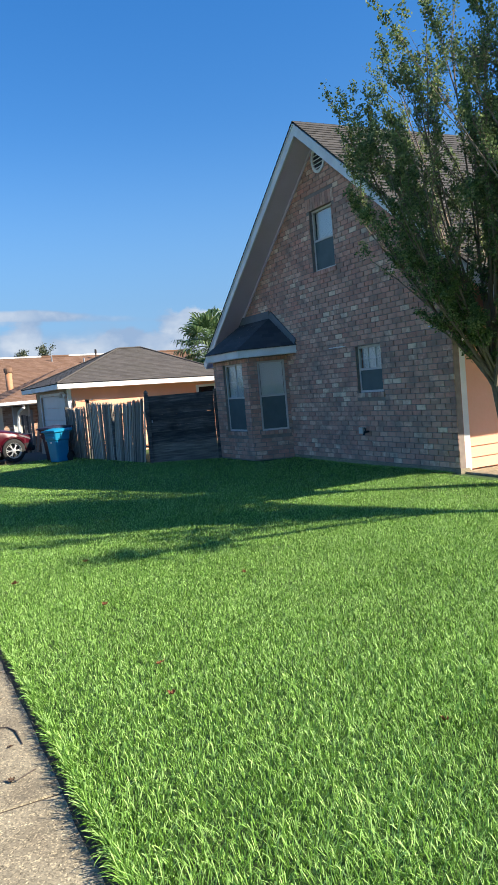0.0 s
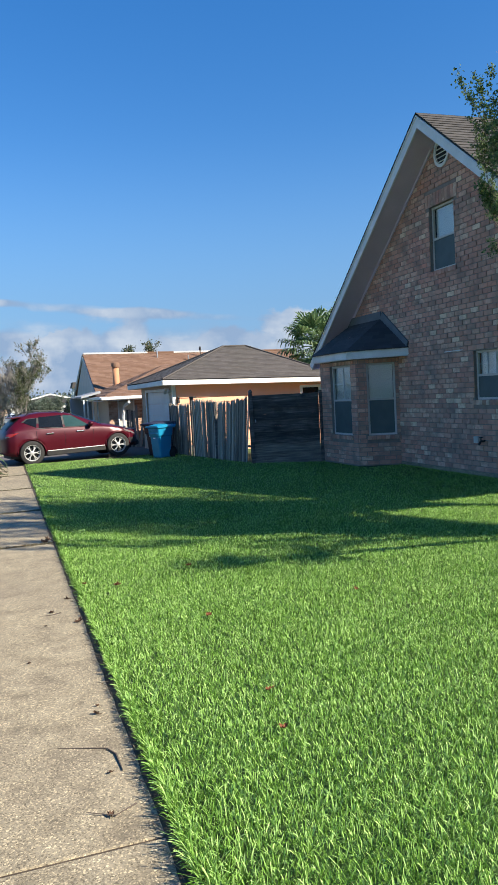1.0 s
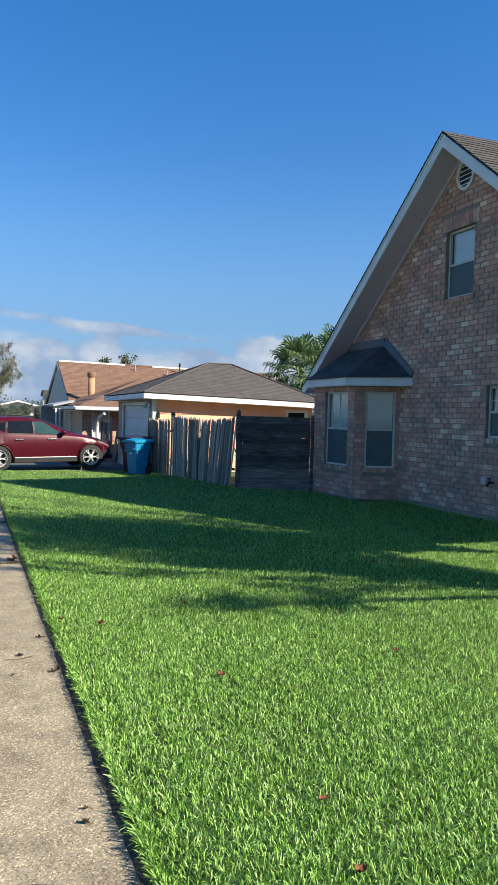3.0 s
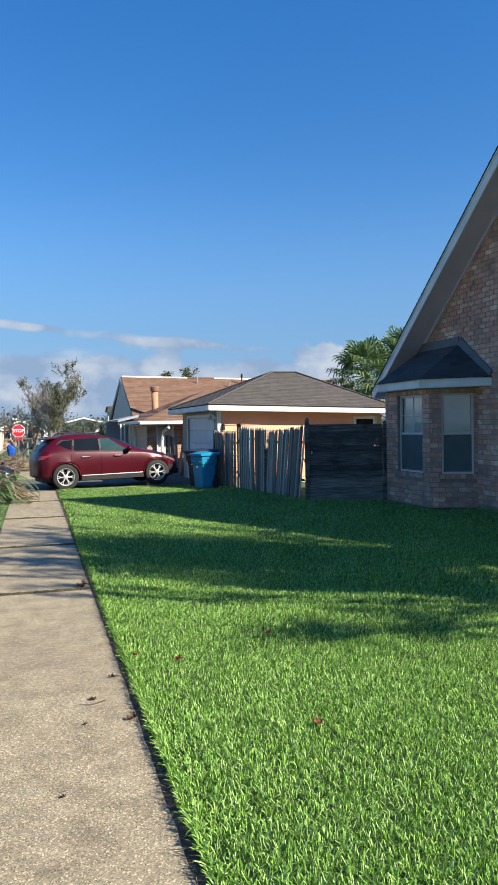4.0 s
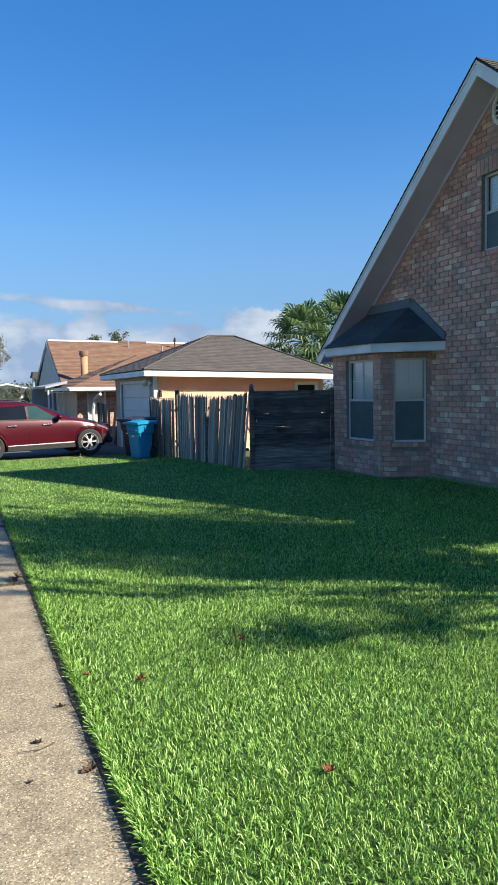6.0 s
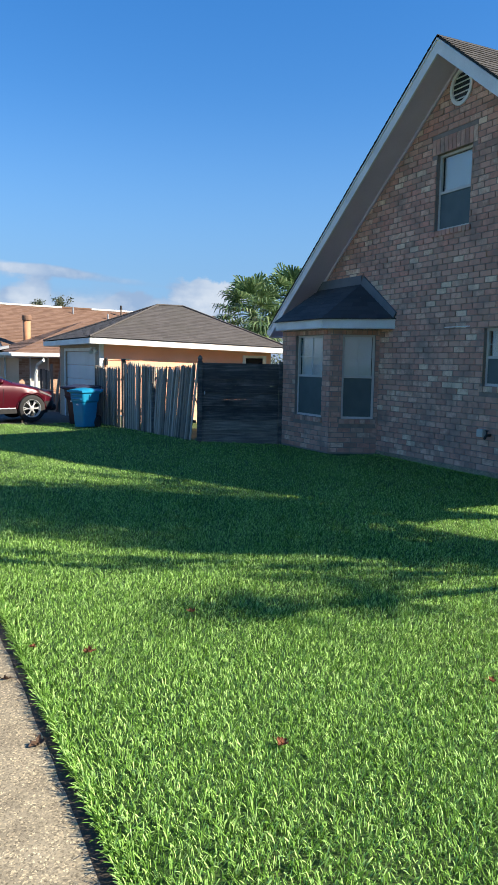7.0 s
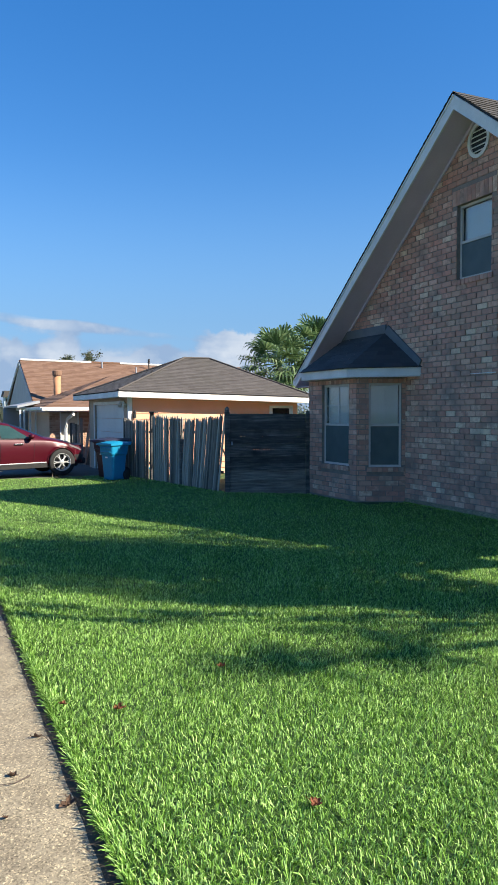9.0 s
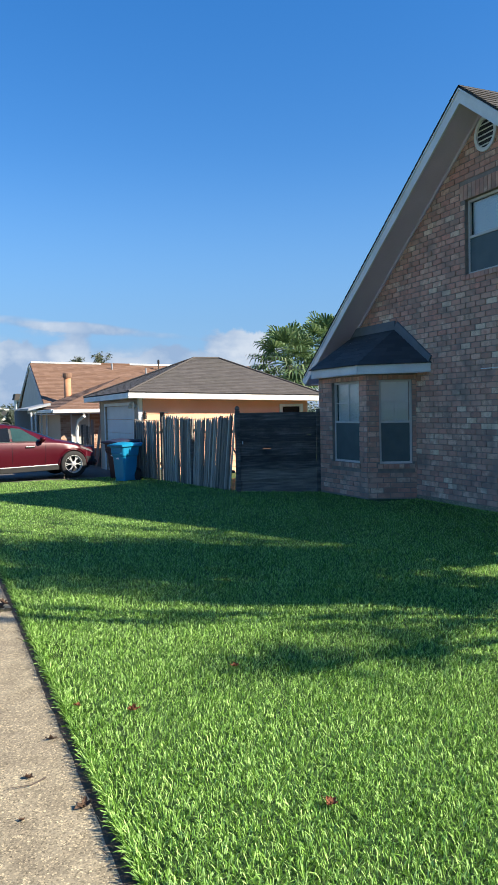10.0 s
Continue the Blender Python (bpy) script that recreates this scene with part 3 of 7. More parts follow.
UPWIN = (13.50, 14.38, 4.12, 5.43)
SMALLWIN = (12.17, 13.02, 1.45, 2.39)


def roof_z(y):
    return APEX_Z - abs(y - APEX_Y) * SLOPE


def mortar_wall(bm, u0, u1, z0, top, openings, m, thick=0.12, knots=()):
    """A wall along local x, openings (u0, u1, z0, z1) cut through, face at local y = 0, body behind it."""
    cuts = sorted({u0, u1, *knots, *[o for w in openings for o in w[:2]]})
    cuts = [c for c in cuts if u0 <= c <= u1]
    for a, b in zip(cuts, cuts[1:]):
        mid = (a + b) / 2
        z = z0
        for w in sorted((w for w in openings if w[0] < mid < w[1]), key=lambda w: w[2]):
            box(bm, (a, -thick, z), (b, 0, w[2]), m)
            z = w[3]
        pts = [m @ Vector(p) for p in ((a, 0, z), (b, 0, z), (b, 0, top(b)), (a, 0, top(a)))]
        prism(bm, pts, m.to_3x3() @ Vector((0, -thick, 0)))
    bmesh.ops.remove_doubles(bm, verts=bm.verts, dist=0.002)


COURSE, BRICK_L, BRICK_H, JOINT = 0.102, 0.254, 0.0915, 0.011


def lay_bricks(u0, u1, z0, z1, limits, openings, seed):
    """Places (u centre, z centre, length, height) of a running bond; limits(z) gives the free stretch of a course."""
    rng = random.Random(seed)
    out = []
    n = int((z1 - z0) / COURSE)
    for k in range(n):
        zc = z0 + (k + 0.5) * COURSE
        a, b = limits(zc)
        a, b = max(a, u0), min(b, u1)
        if b - a < 0.05:
            continue
        free = [(a, b)]
        for w in openings:
            if w[2] - 0.03 < zc < w[3] + 0.03:
                nxt = []
                for s, e in free:
                    if w[0] > s:
                        nxt.append((s, min(e, w[0])))
                    if w[1] < e:
                        nxt.append((max(s, w[1]), e))
                free = [f for f in nxt if f[1] - f[0] > 0.03]
        pitch = BRICK_L + JOINT
        for s, e in free:
            u = u0 + (k % 2) * pitch / 2 - pitch + rng.uniform(-0.01, 0.01)
            while u < e:
                p, q = max(u, s), min(u + BRICK_L, e)
                if q - p > 0.015:
                    out.append(((p + q) / 2, zc + rng.uniform(-0.002, 0.002), q - p, BRICK_H))
                u += pitch
    return out


BRICK_MESH = {}


def brick_mesh(mat):
    if mat not in BRICK_MESH:
        bm = bmesh.new()
        box(bm, (-BRICK_L / 2, -0.04, -BRICK_H / 2), (BRICK_L / 2, 0.010, BRICK_H / 2))
        front = [e for e in bm.edges if all(v.co.y > 0 for v in e.verts)]
        bmesh.ops.bevel(bm, geom=front, offset=0.005, segments=1, affect="EDGES")
        me = bpy.data.meshes.new("brick")
        bmesh.ops.recalc_face_normals(bm, faces=bm.faces)
        bm.to_mesh(me)
        bm.free()
        me.materials.append(M[mat])
        BRICK_MESH[mat] = me
    return BRICK_MESH[mat]


def set_bricks(places, m, parent, near, seed):
    """Bricks that near(u, z) picks become objects; the others one joined mesh."""
    rng = random.Random(seed)
    verts, faces = [], []
    for u, z, l, h in places:
        out = rng.uniform(-0.003, 0.003)
        if near(u, z) and l > BRICK_L - 0.02:
            ob = new("brick", brick_mesh("brick"))
            ob.parent = parent
            ob.matrix_world = m @ pose(u, out, z, 0, 0, rng.uniform(-0.2, 0.2))
            continue
        base = len(verts)
        for du, dz in ((-1, -1), (1, -1), (1, 1), (-1, 1)):
            verts.append(m @ Vector((u + du * l / 2, -0.04, z + dz * h / 2)))
        for du, dz in ((-1, -1), (1, -1), (1, 1), (-1, 1)):
            verts.append(m @ Vector((u + du * (l / 2 - 0.003), 0.010 + out, z + dz * (h / 2 - 0.003))))
        b = base
        faces += [(b + 4, b + 5, b + 6, b + 7)] + [(b + i, b + (i + 1) % 4, b + 4 + (i + 1) % 4, b + 4 + i) for i in range(4)]
    if verts:
        ob = fast_mesh("brickwork", np.array([tuple(v) for v in verts]), np.array(faces), "brick_rest", parent)
        tagged(ob, kind="stuff")


house = thing("house", "brown mottled brick house with steep gable and white barge boards", "house")
GABLE = Matrix(((0, -1, 0, WALL_X), (1, 0, 0, 0), (0, 0, 1, 0), (0, 0, 0, 1)))  # local x = world y, local y = towards the street
BRICK_JOBS = []


def make_gable_wall():
    bm = bmesh.new()
    knots = (APEX_Y,)
    mortar_wall(bm, WALL_Y0, WALL_Y1, -0.3, lambda y: roof_z(y) - 0.12, [UPWIN, SMALLWIN], GABLE, 0.12, knots)
    wall = part("wall", bm, "mortar", house, "mottled brown brick gable wall")

    def limits(z):
        half = (APEX_Z - 0.16 - z) / SLOPE
        return max(WALL_Y0, APEX_Y - half), min(WALL_Y1, APEX_Y + half)
    lintel = (UPWIN[0] - 0.12, UPWIN[1] + 0.12, UPWIN[3], UPWIN[3] + 0.27)
    sill = (UPWIN[0] - 0.05, UPWIN[1] + 0.05, UPWIN[2] - 0.1, UPWIN[2])
    sill2 = (SMALLWIN[0] - 0.05, SMALLWIN[1] + 0.05, SMALLWIN[2] - 0.1, SMALLWIN[2])
    vent = (APEX_Y - 0.21, APEX_Y + 0.21, 6.16, 6.66)
    places = lay_bricks(WALL_Y0, WALL_Y1, 0.06, 7.0, limits, [UPWIN, SMALLWIN, lintel, sill, sill2, vent, (15.95, 18.7, -1, 2.6)], 5)
    BRICK_JOBS.append((places, GABLE, wall, lambda u, z: 12.9 < u < 16.6 and z < 2.75, 7))
    # soldier bricks over the upper window, rowlock sills under both
    for (a, b, z0, z1), step in ((lintel, 0.1016), (sill, 0.1016), (sill2, 0.1016)):
        n = round((b - a) / step)
        for i in range(n):
            lo, hi = a + i * (b - a) / n + 0.005, a + (i + 1) * (b - a) / n - 0.005
            ob = part("brick", boxes([((lo, -0.05, z0 + 0.005), (hi, 0.012 if z1 - z0 > 0.2 else 0.035, z1 - 0.005))], GABLE), "brick", wall)
    # pale concrete footing under the wall
    part("footing", boxes([((WALL_Y0 - 0.02, -0.2, -0.35), (WALL_Y1, 0.02, 0.055))], GABLE), "concrete", house, "pale concrete slab edge")
    # stub of lighter flashing set in the wall
    part("flashing", boxes([((13.35, 0, 2.43), (13.98, 0.022, 2.445))], GABLE @ pose(0, 0, 0)), "white", house)


def make_window(m, w, h, parent, grid=(2, 2), recess=0.09, label="white framed double-hung window"):
    """A double-hung window; local x right along the wall, y outwards, origin at the lower corner of the opening."""
    win = tagged(new("window"), label)
    win.parent = parent
    win.matrix_world = m
    t, y0, y1 = 0.045, -recess - 0.05, -recess

    def sub(name, items, mat, lab=""):
        ob = link_mesh(name, boxes(items), mat, win)
        return tagged(ob, lab)
    sub("window_frame", [((0, y0, 0), (t, y1, h)), ((w - t, y0, 0), (w, y1, h)), ((t, y0, 0), (w - t, y1, t)), ((t, y0, h - t), (w - t, y1, h)),
                         ((t, y0, h * 0.5 - 0.022), (w - t, y1 + 0.012, h * 0.5 + 0.022))], "alu", "pale aluminium frame")
    for i in range(1, grid[0]):
        x = t + (w - 2 * t) * i / grid[0]
        for z0, z1 in ((h * 0.5 + 0.02, h - t), (t, h * 0.5 - 0.022)):
            sub("glazing_bar", [((x - 0.008, y0 + 0.01, z0), (x + 0.008, y0 + 0.026, z1))], "white")
    for i in range(1, grid[1]):
        for z in (h * 0.5 + (h * 0.5 - t) * i / grid[1], t + (h * 0.5 - t) * i / grid[1]):
            sub("glazing_bar", [((t, y0 + 0.01, z - 0.008), (w - t, y0 + 0.0255, z + 0.008))], "white")
    p1 = sub("pane", [((t, y0 + 0.004, h * 0.5), (w - t, y0 + 0.008, h - t))], "glass", "clear upper pane")
    p2 = sub("pane", [((t, y0 + 0.03, t), (w - t, y0 + 0.034, h * 0.5))], "glass", "lower pane behind a dark screen")
    for p in (p1, p2):
        p.visible_shadow = False
    sub("insect_screen", [((t, y0 + 0.040, t), (w - t, y0 + 0.042, h * 0.5 - 0.022))], "screen", "dark insect screen")
    n = max(6, int(h * 0.5 / 0.045))
    bm = bmesh.new()
    for i in range(n):
        z = h * 0.5 + (i + 0.5) * (h * 0.5 - t) / n
        box(bm, (t + 0.01, -0.003, -0.023), (w - t - 0.01, 0.0, 0.023), pose(0, y0 - 0.022, z, -9, 0, 0))
    part("blind", bm, "blind", win, "white horizontal blind")
    # flat near-black sheet in place of the shaded interior
    sub("backing", [((0, y0 - 0.16, 0), (w, y0 - 0.15, h))], "dark_backing")
    return win


def make_gable_windows():
    a, b, z0, z1 = UPWIN
    make_window(GABLE @ pose(a, 0, z0), b - a, z1 - z0, house, (1, 1), 0.07)
    a, b, z0, z1 = SMALLWIN
    make_window(GABLE @ pose(a, 0, z0), b - a, z1 - z0, house, (3, 2), 0.06)
    # oval louvred vent under the ridge
    vent = part("vent", bmesh.new(), "white", house, "white oval louvred gable vent")
    ring = bmesh.new()
    sides = 28
    loops = []
    for rr, y in ((1.0, 0.0), (1.0, 0.035), (0.78, 0.035), (0.76, -0.02)):
        loops.append([ring.verts.new((APEX_Y + 0.27 * rr * math.cos(k * math.tau / sides), y, 6.405 + 0.30 * rr * math.sin(k * math.tau / sides))) for k in range(sides)])
    for p, q in zip(loops, loops[1:]):
        for k in range(sides):
            ring.faces.new((p[k], p[(k + 1) % sides], q[(k + 1) % sides], q[k]))
    bmesh.ops.transform(ring, matrix=GABLE, verts=ring.verts)
    tagged(link_mesh("vent_frame", ring, "white", vent))
    for i in range(5):
        z = 6.405 + (i - 2) * 0.085
        half = 0.21 * math.sqrt(max(0.05, 1 - ((i - 2) * 0.085 / 0.235) ** 2))
        bm = bmesh.new()
        box(bm, (-half, -0.03, -0.008), (half, 0.03, 0.008), GABLE @ pose(APEX_Y, 0.002, z, -40))
        tagged(link_mesh("slat", bm, "white", vent))
    bm = bmesh.new()
    prism(bm, [GABLE @ Vector((APEX_Y + 0.22 * math.cos(k * math.tau / 20), 0.004, 6.405 + 0.24 * math.sin(k * math.tau / 20))) for k in range(20)], GABLE.to_3x3() @ Vector((0, -0.02, 0)))
    tagged(link_mesh("opening", bm, "black", vent))


EAVE_L, EAVE_R = 19.56, 8.25


def make_roof():
    far = 19.0
    for side, ey in ((1, EAVE_L), (-1, EAVE_R)):
        roof = part("roof", bmesh.new(), "shingle_house", house, "weathered grey-brown shingle roof slope")
        n = Vector((0, side * SLOPE, 1)).normalized()
        top, low = Vector((RAKE_X - 0.03, APEX_Y, APEX_Z)), Vector((RAKE_X - 0.03, ey, roof_z(ey)))
        bm = bmesh.new()
        prism(bm, [top - n * 0.012, low - n * 0.012, low - n * 0.05, top - n * 0.05], (far - RAKE_X, 0, 0))
        tagged(link_mesh("deck", bm, "shingle_dark", roof, False))
        # courses of shingles, each tab an island
        rng = random.Random(8 + side)
        verts, faces = [], []
        run = (low - top).length
        down = (low - top).normalized()
        k, d = 0, 0.0
        while d < run:
            x = RAKE_X - 0.05
            while x < far:
                w = rng.uniform(0.2, 0.42)
                e = min(d + 0.16, run + 0.02)
                lift = rng.uniform(0.002, 0.006)
                b = len(verts)
                for xx, dd, h in ((x, d, 0.0), (min(x + w, far) - 0.006, d, 0.0), (min(x + w, far) - 0.006, e, 0.010 + lift), (x, e, 0.010 + lift)):
                    p = top + down * dd + n * (h - 0.008)
                    verts.append((xx, p.y, p.z))
                for xx in (min(x + w, far) - 0.006, x):
                    p = top + down * e + n * -0.012
                    verts.append((xx, p.y, p.z))
                faces += [(b, b + 1, b + 2, b + 3), (b + 3, b + 2, b + 4, b + 5)]
                x += w
            d += 0.14
        tagged(fast_mesh("shingles", np.array(verts), np.array(faces), "shingle_house", roof), kind="stuff")
        # barge board, soffit and eave fascia
        bm = bmesh.new()
        d0, d1 = Vector((0, 0, -0.05)), Vector((0, 0, -0.30))
        prism(bm, [top + d0, low + d0, low + d1 + Vector((0, 0, 0.04)), top + d1], (0.035, 0, 0))
        part("barge_board", bm, "white", house, "white painted barge board")
        bm = bmesh.new()
        prism(bm, [top + Vector((0.01, 0, -0.055)), low + Vector((0.01, 0, -0.055)), low + Vector((0.01, 0, -0.085)), top + Vector((0.01, 0, -0.085))], (-0.03, 0, 0))
        part("rake_moulding", bm, "white", house)
        bm = bmesh.new()
        prism(bm, [top + Vector((0.036, 0, -0.24)), low + Vector((0.036, 0, -0.24)), low + Vector((0.036, 0, -0.26)), top + Vector((0.036, 0, -0.26))], (WALL_X - RAKE_X + 0.05, 0, 0))
        part("soffit", bm, "soffit", house, "grey painted gable soffit")
        bm = bmesh.new()
        wt, wl = Vector((WALL_X - 0.035, APEX_Y, APEX_Z)), Vector((WALL_X - 0.035, ey, roof_z(ey)))
        prism(bm, [wt + Vector((0, 0, -0.262)), wl + Vector((0, 0, -0.262)), wl + Vector((0, 0, -0.335)), wt + Vector((0, 0, -0.335))], (0.033, 0, 0))
        part("frieze_board", bm, "soffit", house)
        part("fascia", boxes([((RAKE_X + 0.02, min(ey, ey - side * 0.03), low.z - 0.24), (far, max(ey, ey - side * 0.03), low.z - 0.045))]), "white", house)
        y_in = WALL_Y1 if side > 0 else WALL_Y0
        part("eave_soffit", boxes([((RAKE_X + 0.03, min(ey, y_in), low.z - 0.25), (far, max(ey, y_in), low.z - 0.235))]), "soffit", house)
    # cornice return at the lower end of the rake
    part("gutter", boxes([((RAKE_X - 0.03, EAVE_L + 0.0, roof_z(EAVE_L) - 0.2), (far, EAVE_L + 0.11, roof_z(EAVE_L) - 0.07))], bevel=0.015), "white", house, "white eave gutter")


def make_front_and_back():
    # front face: brick return, white corner board, lap siding above a porch slab
    y = WALL_Y0
    part("wall", boxes([((WALL_X - 0.0, y + 0.005, -0.3), (WALL_X + 0.13, y + 0.14, roof_z(y) - 0.2))]), "brick_rest", house, "end of the brick skin")
    part("corner_board", boxes([((WALL_X + 0.145, y + 0.03, 0.0), (WALL_X + 0.28, y + 0.12, 2.9))], bevel=0.004), "white", house, "white corner board")
    for i in range(15):
        z = 0.02 + i * 0.195
        bm = bmesh.new()
        prism(bm, [(WALL_X + 0.27, y + 0.06, z), (WALL_X + 0.27, y + 0.085, z + 0.2), (WALL_X + 0.27, y + 0.11, z + 0.2), (WALL_X + 0.27, y + 0.11, z)], (10.4, 0, 0))
        part("siding_board", bm, "siding", house)
    for lo, hi in (((WALL_X + 0.14, y + 0.112, -0.3), (18.9, y + 0.25, 3.6)), ((WALL_X + 0.01, WALL_Y1 - 0.2, -0.3), (18.74, WALL_Y1, 3.0)), ((18.75, y + 0.26, -0.3), (18.9, WALL_Y1, 3.0))):
        part("wall", boxes([(lo, hi)]), "siding", house, "plain apricot outer wall")
    bm = bmesh.new()
    prism(bm, [(18.88, WALL_Y0, 2.9), (18.88, WALL_Y1, 2.9), (18.88, WALL_Y1, roof_z(WALL_Y1) - 0.1), (18.88, APEX_Y, APEX_Z - 0.1), (18.88, WALL_Y0, roof_z(WALL_Y0) - 0.1)], (-0.12, 0, 0))
    part("wall", bm, "siding", house)
    slab = link_mesh("porch_slab", boxes([((8.3, 8.1, -0.25), (18.0, WALL_Y0 + 0.05, 0.0))], bevel=0.02), "concrete")
    tagged(slab, "pale concrete porch slab beside the brick corner", "slab", kind="structure")
    # hose tap with a small box beside it
    tap = part("tap_box", boxes([((12.86, 0.0, 0.62), (13.0, 0.09, 0.75))], GABLE, 0.01), "alu", house, "pale outlet box and dark tap on the wall")
    bm = bmesh.new()
    tube(bm, [GABLE @ Vector(p) for p in ((12.76, 0.0, 0.66), (12.76, 0.1, 0.66), (12.76, 0.14, 0.60))], [0.022, 0.022, 0.02], 8)
    tube(bm, [GABLE @ Vector(p) for p in ((12.76, 0.09, 0.66), (12.76, 0.09, 0.73))], [0.012, 0.012], 6)
    lathe(bm, [(0.035, 0), (0.035, 0.012)], 10, GABLE @ pose(12.76, 0.09, 0.73))
    tagged(link_mesh("tap", bm, "black", tap))


def make_bay():
    bay = part("bay_window", bmesh.new(), "mortar", house, "brick bay with two tall windows and a dark hipped roof")
    eave, win_z = 2.47, (0.68, 2.35)
    wins = [(0.08, 0.73), (0.28, 1.33), (0.35, 0.75)]
    for (p, q), (a, b), k in zip(zip(BAY, BAY[1:]), wins, range(3)):
        m = frame_of(p, q)
        L = math.dist(p, q)
        z0, z1 = win_z
        bm = bmesh.new()
        mortar_wall(bm, 0.0, L, -0.3, lambda u: eave, [(a, b, z0, z1)], m, 0.1)
        w_ = tagged(link_mesh("bay_wall", bm, "mortar", bay))
        sill = (a - 0.04, b + 0.04, z0 - 0.1, z0)
        head = (a - 0.03, b + 0.03, z1, z1 + 0.09)
        places = lay_bricks(0.0, L, 0.0, eave, lambda z: (0.0, L), [(a, b, z0, z1), sill, head], 11 + k)
        BRICK_JOBS.append((places, m, w_, (lambda u, z: k < 0), 20 + k))
        for u0, u1, s0, s1 in (sill, head):
            n = max(1, round((u1 - u0) / 0.1))
            for i in range(n):
                lo, hi = u0 + i * (u1 - u0) / n + 0.005, u0 + (i + 1) * (u1 - u0) / n - 0.005
                tagged(link_mesh("brick", boxes([((lo, -0.05, s0 + 0.005), (hi, 0.035 if s1 == z0 else 0.012, s1 - 0.005))], m), "brick", w_))
        make_window(m @ pose(a, 0, z0), b - a, z1 - z0, house, (2, 2), 0.06, "tall pale framed bay window with a half-drawn blind")
    # fascia, soffit and hipped roof
    out = [(8.22, 15.39), (7.13, 16.30), (7.10, 18.16), (8.22, 18.98)]
    bm = bmesh.new()
    for p, q in zip(out, out[1:]):
        box(bm, (-0.01, -0.03, 2.46), (math.dist(p, q) + 0.01, 0.0, 2.645), frame_of(p, q))
    tagged(link_mesh("fascia", bm, "white", bay), "white painted fascia")
    bm = bmesh.new()
    prism(bm, [(x, y, 2.465) for x, y in out], (0, 0, 0.015))
    tagged(link_mesh("bay_soffit", bm, "white", bay))
    ridge = [(8.21, 16.55, 3.42), (8.21, 18.2, 3.42)]
    over = [(8.22, 15.34), (7.08, 16.28), (7.05, 18.19), (8.22, 19.03)]
    bm = bmesh.new()
    faces = [[(*over[0], 2.65), (*over[1], 2.65), ridge[0]], [(*over[1], 2.65), (*over[2], 2.65), ridge[1], ridge[0]], [(*over[2], 2.65), (*over[3], 2.65), ridge[1]]]
    rng = random.Random(4)
    for f in faces:
        a, b = Vector(f[0]), Vector(f[1])
        c = Vector(f[2])
        d = Vector(f[3]) if len(f) > 3 else c
        n = (b - a).cross(c - a).normalized()
        rows = 9
        for r in range(rows):
            t0, t1 = r / rows, (r + 1) / rows
            l0, l1 = a.lerp(d, t0), a.lerp(d, t1)
            r0, r1 = b.lerp(c, t0), b.lerp(c, t1)
            cols = max(1, int((r0 - l0).length / 0.3))
            for i in range(cols):
                s0, s1 = i / cols, (i + 1) / cols
                h = 0.014 + rng.uniform(0, 0.004)
                quad = [l0.lerp(r0, s0) + n * h, l0.lerp(r0, s1) + n * h, l1.lerp(r1, s1) + n * 0.002, l1.lerp(r1, s0) + n * 0.002]
                vs = [bm.verts.new(p) for p in quad]
                bm.faces.new(vs)
                vs2 = [bm.verts.new(quad[0]), bm.verts.new(quad[1]), bm.verts.new(quad[1] - n * h), bm.verts.new(quad[0] - n * h)]
                bm.faces.new(vs2)
    tagged(link_mesh("bay_roof", bm, "shingle_dark", bay), "dark blue-grey shingles", kind="stuff")
    bm = bmesh.new()
    wall_line = [Vector((8.205, 15.42, 2.66)), Vector((8.205, 16.53, 3.44)), Vector((8.205, 18.2, 3.44)), Vector((8.205, 19.1, 2.7))]
    for p, q in zip(wall_line, wall_line[1:]):
        d = (q - p).normalized()
        up = Vector((1, 0, 0)).cross(d)
        up = up if up.z > 0 else -up
        prism(bm, [p - up * 0.05, q - up * 0.05, q + up * 0.13, p + up * 0.13], (-0.03, 0, 0))
    tagged(link_mesh("flashing", bm, "flashing", bay), "blue-grey flashing against the wall")


make_gable_wall()
make_gable_windows()
make_roof()
make_front_and_back()
make_bay()


# ---- neighbour's garage ----
def shingle_face(bm, a, b, c, d, rows, tab, rng, lift=0.012):
    """Lapped shingle tabs on the roof face a b (eave), c d (top)."""
    a, b, c, d = map(Vector, (a, b, c, d))
    n = (b - a).cross(d - a if (d - a).length > 0.01 else c - a).normalized()
    if n.z < 0:
        n = -n
    for r in range(rows):
        t0, t1 = r / rows, min(1.0, (r + 1.05) / rows)
        l0, l1, r0, r1 = a.lerp(d, t0), a.lerp(d, t1), b.lerp(c, t0), b.lerp(c, t1)
        cols = max(1, int((r0 - l0).length / tab))
        for i in range(cols):
            s0, s1 = i / cols, (i + 1) / cols
            h = lift + rng.uniform(0, 0.005)
            quad = [l0.lerp(r0, s0) + n * h, l0.lerp(r0, s1) + n * h, l1.lerp(r1, s1) + n * 0.001, l1.lerp(r1, s0) + n * 0.001]
            bm.faces.new([bm.verts.new(p) for p in quad])
            bm.faces.new([bm.verts.new(p) for p in (quad[0], quad[1], quad[1] - n * h, quad[0] - n * h)])


